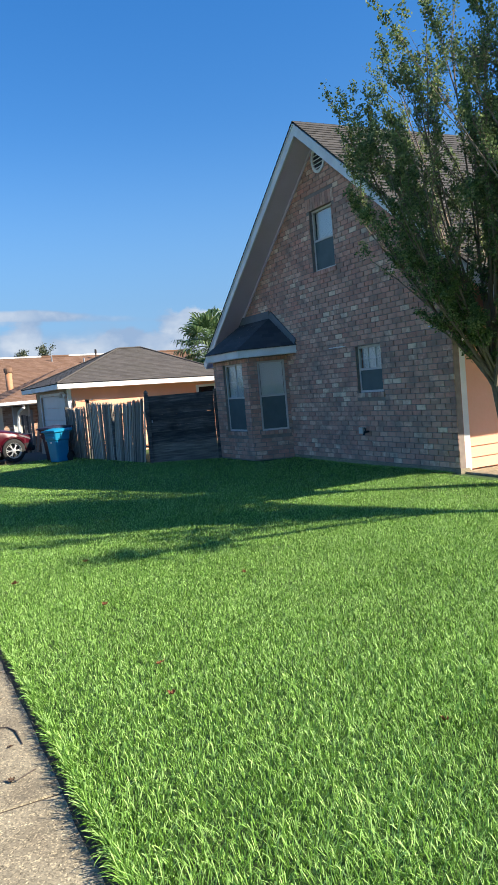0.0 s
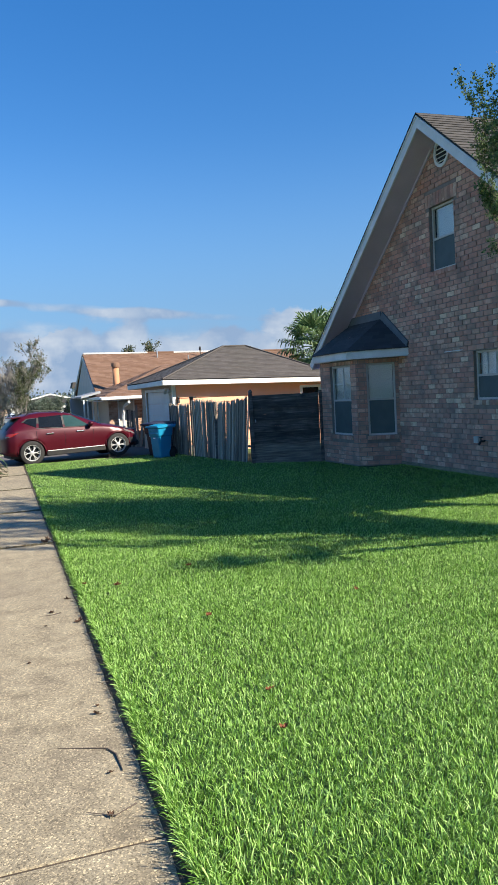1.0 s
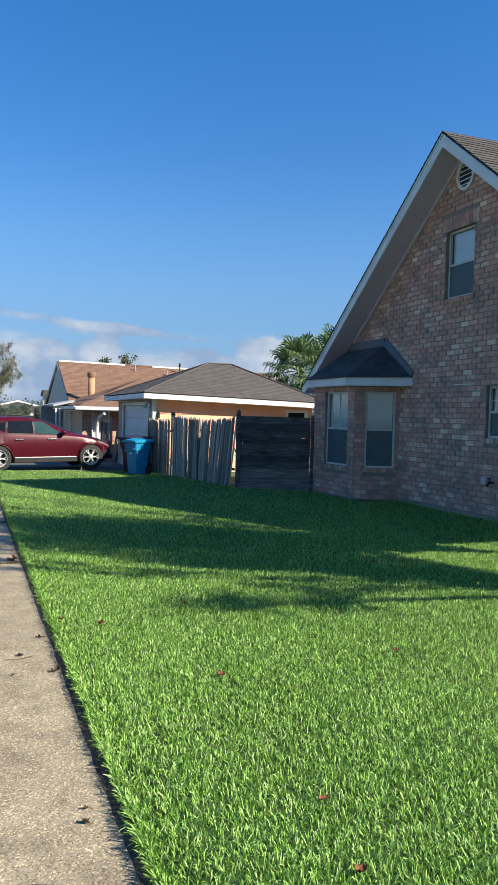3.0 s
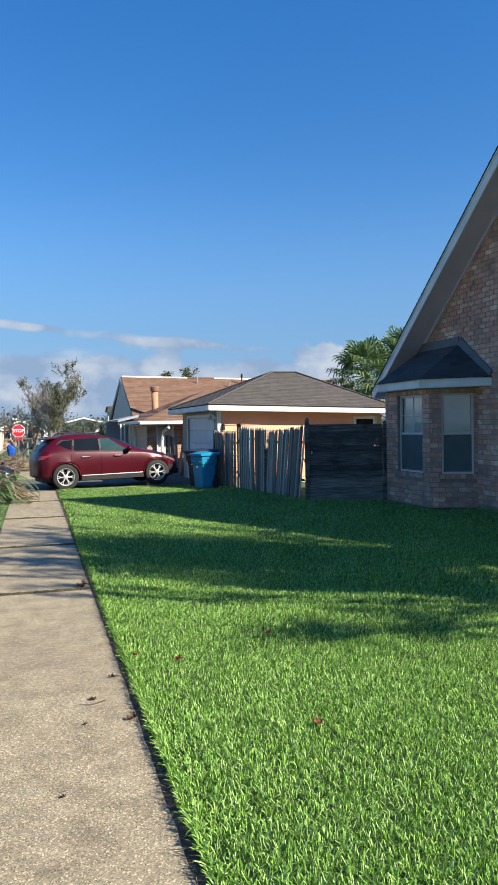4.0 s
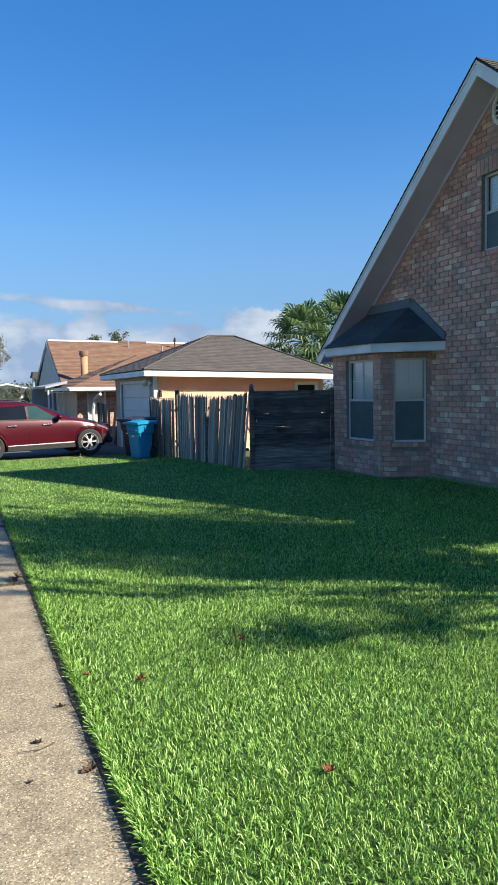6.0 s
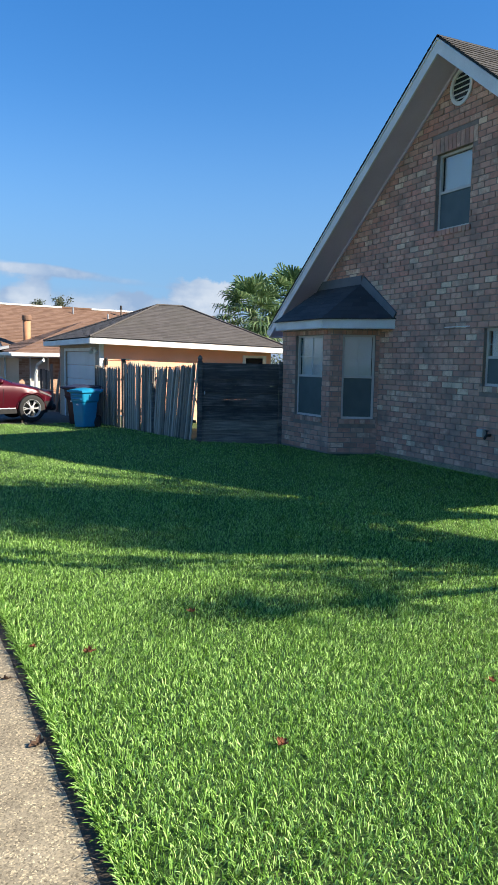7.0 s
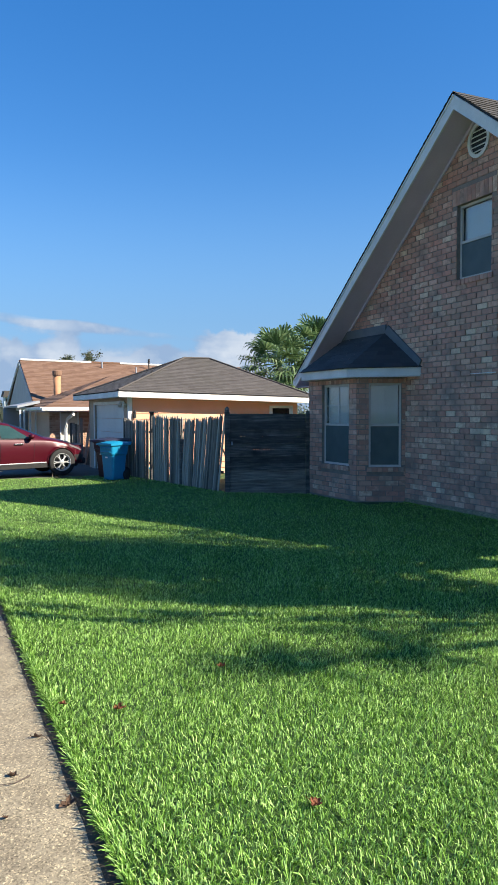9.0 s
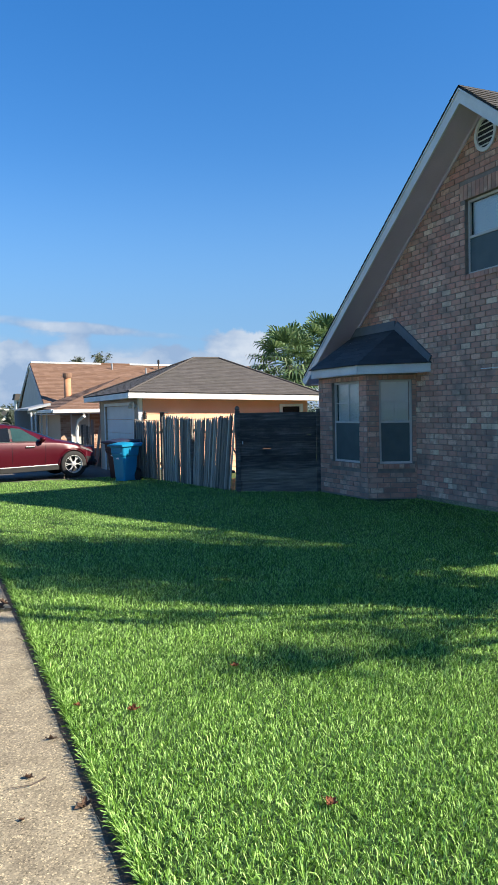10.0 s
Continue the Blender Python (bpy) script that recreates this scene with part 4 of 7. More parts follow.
def make_garage():
    base = frame_of((4.37, 23.68), (4.37 + 6.2 * math.cos(radians(3)), 23.68 + 6.2 * math.sin(radians(3))))
    W_, D_ = 6.35, 5.1
    g = thing("garage", "apricot lap-sided garage with a hipped grey shingle roof", "garage", base)
    # eave corners, slightly sagging to the far end
    e = [Vector((0, 0, 2.39)), Vector((W_, 0, 2.24)), Vector((W_, D_, 2.28)), Vector((0, D_, 2.36))]
    r = [Vector((3.0, D_ / 2, 3.52)), Vector((3.85, D_ / 2, 3.52))]
    rng = random.Random(21)

    def fascia(p, q):
        bm = bmesh.new()
        n = Vector((q.y - p.y, p.x - q.x, 0)).normalized()
        prism(bm, [p - Vector((0, 0, 0.03)), q - Vector((0, 0, 0.03)), q - Vector((0, 0, 0.18)), p - Vector((0, 0, 0.18))], -n * 0.03)
        part("fascia", bm, "white", g, "white painted fascia")
    for i in range(4):
        fascia(e[i], e[(i + 1) % 4])
    for p, q, s, t in ((e[0], e[1], r[1], r[0]), (e[1], e[2], r[1], r[1]), (e[2], e[3], r[0], r[1]), (e[3], e[0], r[0], r[0])):
        bm = bmesh.new()
        over = Vector((0, 0, 0.0))
        vs = [bm.verts.new(v - Vector((0, 0, 0.02))) for v in ((p, q, s, t) if s != t else (p, q, s))]
        bm.faces.new(vs)
        roof = part("roof", bm, "shingle_dark", g)
        bm = bmesh.new()
        shingle_face(bm, p, q, s, t, 24, 0.22, rng, 0.005)
        tagged(link_mesh("shingles", bm, "shingle", roof), kind="stuff")
    for p, q in ((e[0], r[0]), (e[1], r[1]), (e[3], r[0]), (e[2], r[1]), (r[0], r[1])):
        part("hip_cap", tube(bmesh.new(), [p + Vector((0, 0, 0.01)), q + Vector((0, 0, 0.015))], [0.035, 0.035], 5), "shingle", g)
    bm = bmesh.new()
    prism(bm, [(0.03, 0.03, 2.225), (W_ - 0.03, 0.03, 2.075), (W_ - 0.03, D_ - 0.03, 2.09), (0.03, D_ - 0.03, 2.20)], (0, 0, 0.02))
    part("soffit", bm, "white", g, "white eave soffit")
    # walls
    o = 0.42
    zt = 2.23
    win = (5.02, 5.66, 1.62, 1.90)
    part("wall", boxes([((o + 0.1, o + 0.03, -0.25), (win[0], o + 0.15, zt)), ((win[1], o + 0.03, -0.25), (W_ - o, o + 0.15, zt)), ((win[0], o + 0.03, -0.25), (win[1], o + 0.15, win[2])), ((win[0], o + 0.03, win[3]), (win[1], o + 0.15, zt)),
                        ((W_ - o - 0.12, o + 0.15, -0.25), (W_ - o, D_ - o, zt)), ((o, D_ - o - 0.12, -0.25), (W_ - o, D_ - o, zt))]), "siding", g, "apricot side wall")
    n = 13
    for i in range(n):
        z = -0.05 + i * 0.182
        spans = [(o + 0.1, W_ - o)]
        if z + 0.19 > win[2] and z < win[3]:
            spans = [(o + 0.1, win[0] - 0.09), (win[1] + 0.09, W_ - o)]
        bm = bmesh.new()
        for a, b in spans:
            prism(bm, [(a, o - 0.004, z), (a, o + 0.02, z + 0.186), (a, o + 0.04, z + 0.186), (a, o + 0.04, z)], (b - a, 0, 0))
        part("siding_board", bm, "siding", g)
    # small window
    w = tagged(new("window"), "small white framed dark window")
    w.parent = g
    a, b, z0, z1 = win
    tagged(link_mesh("window_frame", boxes([((a - 0.09, o - 0.03, z0 - 0.05), (a, o + 0.1, z1 + 0.08)), ((b, o - 0.03, z0 - 0.05), (b + 0.09, o + 0.1, z1 + 0.08)), ((a, o - 0.03, z1), (b, o + 0.1, z1 + 0.08)), ((a, o - 0.03, z0 - 0.05), (b, o + 0.1, z0))]), "white", w))
    tagged(link_mesh("pane", boxes([((a, o + 0.05, z0), (b, o + 0.055, z1))]), "car_glass", w))
    # same near-black sheet, painted dark as an unlit interior
    tagged(link_mesh("backing", boxes([((a, o + 0.12, z0), (b, o + 0.13, z1))]), "dark_backing", w))
    # street side: beige wall with the overhead door
    d0, d1, dz = 0.92, 3.95, 2.02
    part("wall", boxes([((o, o, -0.25), (o + 0.12, d0, zt)), ((o, d1, -0.25), (o + 0.12, D_ - o, zt)), ((o, d0, dz), (o + 0.12, d1, zt))]), "tan_wall", g, "tan street wall")
    part("corner_board", boxes([((o - 0.015, o - 0.02, -0.1), (o + 0.1, o + 0.05, zt))]), "white", g)
    part("door_trim", boxes([((o - 0.02, d0 - 0.09, -0.1), (o, d0, dz + 0.09)), ((o - 0.02, d1, -0.1), (o, d1 + 0.09, dz + 0.09)), ((o - 0.02, d0, dz), (o, d1, dz + 0.09))]), "white", g)
    door = part("garage_door", bmesh.new(), "door_grey", g, "pale grey panelled overhead door")
    for i in range(5):
        z = -0.04 + i * 0.412
        bm = boxes([((o + 0.06, d0, z), (o + 0.10, d1, z + 0.405))])
        for j in range(4):
            zz = z + 0.02 + j * 0.097
            box(bm, (o + 0.05, d0 + 0.01, zz), (o + 0.06, d1 - 0.01, zz + 0.075))
        tagged(link_mesh("panel", bm, "door_grey", door))
    # twin flood lamps at the corner, and a wall lantern
    lamp = part("flood_lamp", boxes([((o - 0.14, 0.75, 2.06), (o - 0.02, 0.87, 2.12))]), "white", g, "white twin flood lamp under the eave")
    for dy in (-0.12, 0.12):
        bm = bmesh.new()
        lathe(bm, [(0.02, 0), (0.05, 0.06), (0.065, 0.14), (0.06, 0.15)], 12, pose(o - 0.08, 0.81 + dy, 2.07, 140, dy * 200, 0))
        tagged(link_mesh("lamp_head", bm, "white", lamp))
    bm = bmesh.new()
    box(bm, (o + 0.13, o - 0.1, 1.62), (o + 0.2, o - 0.01, 1.75), None, 0.01)
    lathe(bm, [(0.02, 0), (0.05, 0.03), (0.015, 0.09)], 8, pose(o + 0.165, o - 0.055, 1.75))
    part("wall_lantern", bm, "black", g, "small dark wall lantern")


make_garage()


# ---- fence and gate ----
def make_fence():
    fence = thing("fence", "weathered grey dog-eared picket fence leaning loosely", "fence")
    rng = random.Random(12)
    gate_end, far_end = Vector((5.60, 18.85, 0)), Vector((4.66, 24.2, 0))
    run = (far_end - gate_end).normalized()
    # stretches along the fence from the gate post: start, end, height and lean towards the gate at both ends
    stretches = [(0.35, 1.27, 1.76, 1.66, 0.175, 0.135), (1.31, 2.06, 1.64, 1.67, 0.13, 0.115), (2.11, 2.68, 1.68, 1.69, 0.055, 0.03), (2.74, 3.60, 1.70, 1.73, 0.02, 0.0), (3.88, 5.30, 1.58, 1.60, 0.01, 0.0)]
    for u0, u1, h0, h1, lean0, lean1 in stretches:
        p, q = gate_end + run * u0, gate_end + run * u1
        m = frame_of(p, q)
        L = u1 - u0
        z = float(ground_z(p.x, p.y))
        for zr, lean in ((z + 0.42, 0.42 * lean0), (z + min(h0, h1) - 0.34, (h0 - 0.34) * lean0)):
            part("rail", boxes([((-0.05 - lean, -0.065, zr), (L - lean + 0.03, -0.03, zr + 0.06))], m), "fence_dark", fence)
        u, n = 0.0, 0
        while u < L - 0.02:
            wd = rng.uniform(0.050, 0.066)
            f = u / L
            top = h0 + (h1 - h0) * f + rng.choice((-0.03, -0.01, 0.0, 0.005, 0.02)) + rng.uniform(-0.012, 0.012)
            bm = bmesh.new()
            ear = rng.uniform(0.06, 0.10)
            prism(bm, [(0, 0, -0.08), (wd, 0, -0.08), (wd, 0, top - ear), (wd * 0.56, 0, top + 0.01), (wd * 0.44, 0, top + 0.01), (0, 0, top - ear)], (0, 0.017, 0))
            lean_here = -(lean0 + (lean1 - lean0) * f) + rng.uniform(-0.004, 0.004)
            bmesh.ops.transform(bm, matrix=m @ pose(u, (0.011 if n % 2 else 0.0) + rng.uniform(-0.004, 0.004), z, rng.uniform(-0.5, 0.5), math.degrees(lean_here), rng.uniform(-4, 4)), verts=bm.verts)
            part("picket", bm, "fence", fence)
            u += wd - rng.uniform(0.002, 0.006)
            n += 1
    # posts, the tallest with a flat cap
    for u, h in ((3.70, 1.78), (2.09, 1.62), (5.36, 1.62)):
        p = gate_end + run * u
        part("post", boxes([((p.x - 0.045, p.y - 0.045, -0.1), (p.x + 0.045, p.y + 0.045, h))], bevel=0.006), "fence_dark", fence)
    p = gate_end + run * 3.64
    part("post_cap", boxes([((-0.07, -0.06, 1.775), (0.20, 0.06, 1.805))], frame_of(p, p - run)), "fence_dark", fence, "dark flat wooden cap")
    # a brace that has come loose inside the gap by the gate
    part("brace", tube(bmesh.new(), [(5.60, 19.20, 1.02), (5.62, 18.98, 0.82)], [0.018, 0.018], 6), "fence_dark", fence)

    gate = thing("gate", "dark stained horizontal board gate with a finial post", "gate")
    p, q = (5.60, 18.82), (7.26, 18.20)
    m = frame_of(p, q)
    L = math.dist(p, q)
    edges = [-0.04, 0.10, 0.24, 0.38, 0.50, 0.65, 0.80, 0.95, 1.10, 1.245, 1.395, 1.57, 1.74]
    # open joints between boards: edge number, then shares of the gate's length
    slits = {10: ((0.12, 0.26, 0.010), (0.90, 0.985, 0.010)), 9: ((0.16, 0.22, 0.007), (0.39, 0.45, 0.007), (0.87, 0.985, 0.014)), 7: ((0.30, 0.46, 0.011), (0.49, 0.58, 0.008)), 6: ((0.55, 0.60, 0.006),), 8: ((0.96, 0.985, 0.014),), 11: ((0.965, 0.985, 0.014),)}
    for i, (z0, z1) in enumerate(zip(edges, edges[1:])):
        a, b = 0.05, L - 0.035
        tilt = rng.uniform(-0.006, 0.006)
        pts = [(a, z0), (b, z0), (b, z1 + 0.008 + tilt)]
        for s0, s1, deep in sorted(slits.get(i + 1, ()), reverse=True):
            zz = z1 + 0.002 - deep * (0.4 if s1 > 0.95 else 0.08)
            pts += [(s1 * L, z1 + 0.008), (s1 * L, zz), (s0 * L, zz), (s0 * L, z1 + 0.008)]
        pts.append((a, z1 + 0.008))
        if i in slits:
            pts[0], pts[1] = (a, z0 + 0.002), (b, z0 + 0.002)
        y = (0.016 if i % 2 else 0.0) + rng.uniform(-0.003, 0.003)
        bm = bmesh.new()
        prism(bm, [m @ Vector((u, y, zz)) for u, zz in pts], m.to_3x3() @ Vector((0, 0.015, 0)))
        part("board", bm, ("fence_mid", "fence_mid", "fence_mid", "fence_mid", "fence_dark", "fence_black", "fence_dark", "fence_dark", "fence_black", "fence_dark", "fence_black", "fence_dark")[i], gate)
    for u in (0.12, L * 0.5, L - 0.10):
        part("batten", boxes([((u - 0.045, 0.034, 0.0), (u + 0.045, 0.07, 0.42)), ((u - 0.045, 0.034, 0.46), (u + 0.045, 0.07, 0.78))], m), "fence_dark", gate)
    post = part("post", boxes([((-0.06, -0.05, -0.2), (0.05, 0.06, 1.76))], m, 0.006), "fence_dark", gate)
    bm = bmesh.new()
    lathe(bm, [(0.05, 1.76), (0.062, 1.78), (0.036, 1.795), (0.056, 1.83), (0.05, 1.865), (0.022, 1.895), (0.006, 1.91)], 12, m @ pose(-0.005, 0.005, 0))
    tagged(link_mesh("finial", bm, "fence_dark", post, True), "turned wooden finial")
    part("post", boxes([((L - 0.03, -0.045, -0.2), (L + 0.05, 0.045, 1.80))], m, 0.006), "fence_dark", gate)
    bm = bmesh.new()
    tube(bm, [m @ Vector((0.1, -0.03, 1.13)), m @ Vector((0.1, -0.045, 1.06))], [0.014, 0.014], 6)
    part("latch", bm, "galv", gate)


make_fence()


# ---- wheeled bins ----
def make_bin(at, body_mat, lid_mat, label):
    """A tapered cart with a flared collar, a lid with a lip, a bar handle and two wheels."""
    b = thing("wheeled_bin", label, "bin", at)
    bm = bmesh.new()
    rings = []
    for z, hw, hd, r in ((0.03, 0.225, 0.25, 0.05), (0.07, 0.235, 0.26, 0.06), (0.40, 0.255, 0.30, 0.07), (0.66, 0.272, 0.325, 0.07), (0.70, 0.30, 0.355, 0.07), (0.90, 0.315, 0.375, 0.07), (0.925, 0.345, 0.41, 0.06), (0.965, 0.35, 0.415, 0.06), (0.965, 0.32, 0.38, 0.06)):
        ring = []
        for cx, cy, a0 in ((1, 1, 0), (-1, 1, 90), (-1, -1, 180), (1, -1, 270)):
            for k in range(6):
                a = radians(a0 + k * 18)
                ring.append(bm.verts.new((cx * (hw - r) + r * math.cos(a), cy * (hd - r) + r * math.sin(a), z)))
        rings.append(ring)
    for p, q in zip(rings, rings[1:]):
        for k in range(24):
            bm.faces.new((p[k], p[(k + 1) % 24], q[(k + 1) % 24], q[k]))
    bm.faces.new(rings[0][::-1])
    part("body", bm, body_mat, b)
    # grab bars moulded across the front
    for z in (0.76, 0.86):
        part("grip_bar", tube(bmesh.new(), [(-0.24, -0.352, z), (-0.22, -0.385, z), (0.22, -0.385, z), (0.24, -0.352, z)], [0.016] * 4, 8), body_mat, b)
    bm = bmesh.new()
    rows = []
    for i in range(7):
        y = -0.44 + 0.86 * i / 6
        rise = 0.07 * math.sin(math.pi * min(1, max(0, (i + 0.4) / 6.6)))
        rows.append([bm.verts.new((x, y, 0.975 + rise * (1 - abs(x / 0.37) ** 3))) for x in (-0.37, -0.3, -0.15, 0, 0.15, 0.3, 0.37)])
    for p, q in zip(rows, rows[1:]):
        for k in range(6):
            bm.faces.new((p[k], p[k + 1], q[k + 1], q[k]))
    rim = bmesh.ops.extrude_edge_only(bm, edges=[e for e in bm.edges if e.is_boundary])["geom"]
    for v in rim:
        if isinstance(v, bmesh.types.BMVert):
            v.co.z -= 0.045
    lid = part("lid", bm, lid_mat, b, "hinged lid with a lip")
    bm = bmesh.new()
    tube(bm, [(-0.30, 0.40, 0.93), (-0.30, 0.50, 0.99), (0.30, 0.50, 0.99), (0.30, 0.40, 0.93)], [0.02] * 4, 8)
    part("handle", bm, body_mat, b)
    for s in (-1, 1):
        bm = bmesh.new()
        lathe(bm, [(0.05, -0.03), (0.13, -0.03), (0.14, -0.015), (0.14, 0.015), (0.13, 0.03), (0.05, 0.03)], 18, pose(s * 0.27, 0.30, 0.14, 0, 90, 0))
        part("wheel", bm, "rubber", b)
    # moulded emblem, plain
    part("emblem", boxes([((-0.06, -0.33, 0.60), (0.0, -0.322, 0.63)), ((0.01, -0.33, 0.595), (0.05, -0.322, 0.635))]), "sign_white", b, "plain pale moulded mark")
    return b


make_bin(pose(4.06, 22.95, 0, 0, 0, -62) @ Matrix.Diagonal((0.80, 0.80, 1.0, 1)), "bin_blue", "bin_blue", "bright blue plastic wheeled bin beside the fence")
make_bin(pose(4.17, 23.78, 0, 0, 0, -66) @ Matrix.Diagonal((1.0, 1.0, 1.06, 1)), "bin_maroon", "bin_lid", "dark maroon plastic wheeled bin behind the blue one")


# ---- parked car ----
def interp(x, pts):
    xs, ys = zip(*pts)
    return float(np.interp(x, xs, ys))


def make_wheel(parent, x, y, side, r=0.385, label=""):
    w = part("wheel", bmesh.new(), "rubber", parent, label)
    w.matrix_world = parent.matrix_world @ pose(x, y, r - 0.008, -90 * side, 0, 0)
    bm = bmesh.new()
    lathe(bm, [(r * 0.67, -0.10), (r * 0.93, -0.11), (r * 0.985, -0.09), (r, -0.05), (r, 0.05), (r * 0.985, 0.09), (r * 0.93, 0.11), (r * 0.67, 0.10)], 40, None, False)
    tagged(link_mesh("tyre", bm, "rubber", w, True))
    bm = bmesh.new()
    lathe(bm, [(r * 0.62, -0.09), (r * 0.68, -0.10), (r * 0.69, 0.098), (r * 0.65, 0.10), (r * 0.62, 0.07), (r * 0.58, 0.02)], 36, None, False)
    # six spokes that fork towards the rim
    for k in range(6):
        box(bm, (0.04, -0.017, -0.016), (r * 0.42, 0.017, 0.014), pose(0, 0, 0, 0, 0, k * 60) @ pose(0, 0, 0.072, 0, 6, 0))
        for f in (-1, 1):
            box(bm, (0.0, -0.012, -0.016), (r * 0.34, 0.012, 0.013), pose(0, 0, 0, 0, 0, k * 60) @ pose(r * 0.33, 0, 0.060, 0, 6, f * 20))
    lathe(bm, [(0.07, 0.03), (0.066, 0.085), (0.04, 0.095), (0.0405, 0.096)], 16)
    tagged(link_mesh("rim", bm, "rim", w), "silver alloy rim with forked spokes")
    bm = bmesh.new()
    lathe(bm, [(0.14, -0.03), (0.15, 0.0)], 24)
    lathe(bm, [(r * 0.66, -0.09), (r * 0.66, -0.06)], 24)
    tagged(link_mesh("brake_disc", bm, "black", w))


def make_car(at, paint, name, label):
    """A rounded crossover; x runs forward from the rear axle, z up from the ground."""
    car = thing(name, label, "car", at)
    roof = [(-0.835, 0.55), (-0.822, 0.80), (-0.791, 1.00), (-0.735, 1.10), (-0.60, 1.25), (-0.37, 1.445), (-0.17, 1.56), (0.10, 1.62), (0.45, 1.645), (0.95, 1.625), (1.35, 1.555), (1.70, 1.425), (2.05, 1.275), (2.36, 1.145), (2.60, 1.095), (2.90, 1.035), (3.164, 0.955), (3.407, 0.85), (3.561, 0.72), (3.638, 0.55)]
    belt = [(-0.835, 0.53), (-0.822, 0.76), (-0.791, 0.93), (-0.717, 1.03), (-0.5, 1.13), (0.0, 1.135), (0.6, 1.115), (1.4, 1.085), (2.0, 1.065), (2.36, 1.06), (2.60, 1.03), (2.90, 0.97), (3.164, 0.885), (3.407, 0.78), (3.561, 0.66), (3.638, 0.52)]
    half = [(-0.835, 0.34), (-0.816, 0.53), (-0.767, 0.69), (-0.674, 0.81), (-0.5, 0.91), (0.3, 0.935), (1.8, 0.935), (2.6, 0.93), (3.0, 0.90), (3.292, 0.80), (3.510, 0.66), (3.638, 0.48)]
    top_w = [(-0.835, 0.30), (-0.779, 0.48), (-0.686, 0.58), (-0.40, 0.63), (0.3, 0.66), (1.2, 0.65), (1.6, 0.68), (2.36, 0.77), (2.7, 0.77), (3.164, 0.68), (3.638, 0.44)]
    low = [(-0.835, 0.45), (-0.779, 0.36), (-0.562, 0.30), (0.5, 0.27), (2.3, 0.27), (3.228, 0.28), (3.510, 0.30), (3.638, 0.36)]
    base = 2.825
    tail, front = roof[0][0], roof[-1][0]
    axles, arch_r, arch_z = (0.0, base), 0.435, 0.365
    xs = np.unique(np.concatenate([np.arange(tail, front, 0.045), [front], *[[a - arch_r, a - arch_r + 0.012, a + arch_r - 0.012, a + arch_r] for a in axles]]))

    def section(x):
        zb = interp(x, low)
        arch = False
        for a in axles:
            d = abs(x - a)
            if d < arch_r:
                zb = max(zb, arch_z + math.sqrt(arch_r ** 2 - d * d))
                arch = True
        zs, zr = interp(x, belt), interp(x, roof)
        W, wr = interp(x, half), interp(x, top_w)
        zr = max(zr, zs + 0.03)
        # the flanks swell over the wheels and tuck in above the sill
        swell = 1.0 + 0.018 * sum(math.exp(-((x - a) / 0.42) ** 2) for a in axles)
        pts = [(0.0, zb), (W * 0.80, zb), (W * (1.0 if arch else 0.945), zb + 0.015), (W * 0.975, 0.46), (W * 0.99 * swell, 0.62), (W * swell, 0.74), (W * 0.995, 0.84), (W * 0.985, zs - 0.07), (W * 0.945, zs), (wr, zr - 0.06), (wr * 0.86, zr - 0.02), (wr * 0.5, zr - 0.003), (0.0, zr)]
        zz, out = zb, []
        for i, (yy, z) in enumerate(pts):
            zz = max(z, zz + (0.004 if i > 1 else 0))
            out.append((yy, zz))
        return out

    def flank(x, z, lift=0.0):
        """The outer half width at a station and height."""
        s = section(x)[2:10]
        return float(np.interp(z, [p[1] for p in s], [p[0] for p in s])) + lift

    secs = [section(x) for x in xs]
    bm = bmesh.new()
    rows = []
    for x, s in zip(xs, secs):
        rows.append([bm.verts.new((x, y, z)) for y, z in s] + [bm.verts.new((x, -y, z)) for y, z in s[-2:0:-1]])
    n = len(rows[0])
    for a, b in zip(rows, rows[1:]):
        for k in range(n):
            bm.faces.new((a[k], a[(k + 1) % n], b[(k + 1) % n], b[k]))
    bm.faces.new(rows[0])
    bm.faces.new(rows[-1][::-1])
    shell = part("body", bm, paint, car, "glossy painted body shell", True)
    for cap in list(shell.data.polygons)[-2:]:
        cap.use_smooth = False

    def patch(corners, side, mat, name_, lab="", lift=0.012, cols=10, rows_=4):
        """A skin on the flank between four corners (x, z): lower rear, lower front, upper front, upper rear."""
        g = bmesh.new()
        (ax, az), (bx, bz), (cx, cz), (dx, dz) = corners
        grid = []
        for i in range(cols + 1):
            u, line = i / cols, []
            for j in range(rows_ + 1):
                v = j / rows_
                x = (ax + (bx - ax) * u) * (1 - v) + (dx + (cx - dx) * u) * v
                z = (az + (bz - az) * u) * (1 - v) + (dz + (cz - dz) * u) * v
                line.append(g.verts.new((x, flank(x, z, lift) * side, z)))
            grid.append(line)
        for a, b in zip(grid, grid[1:]):
            for j in range(rows_):
                g.faces.new((a[j], b[j], b[j + 1], a[j + 1]))
        return part(name_, g, mat, car, lab, True)
    for s in (1, -1):
        patch([(-0.24, 1.355), (1.78, 1.105), (1.36, 1.475), (-0.06, 1.47)], s, "black", "window_surround", "black rubber window surround", 0.007, 20, 6)
        patch([(-0.17, 1.35), (0.20, 1.17), (0.26, 1.465), (-0.02, 1.445)], s, "car_glass", "rear_quarter_window", "dark tinted glass")
        patch([(0.28, 1.155), (1.04, 1.125), (1.04, 1.505), (0.32, 1.485)], s, "car_glass", "rear_door_window", "dark tinted glass")
        patch([(1.11, 1.125), (1.92, 1.10), (1.40, 1.46), (1.11, 1.505)], s, "car_glass_clear", "front_door_window", "green tinted glass")
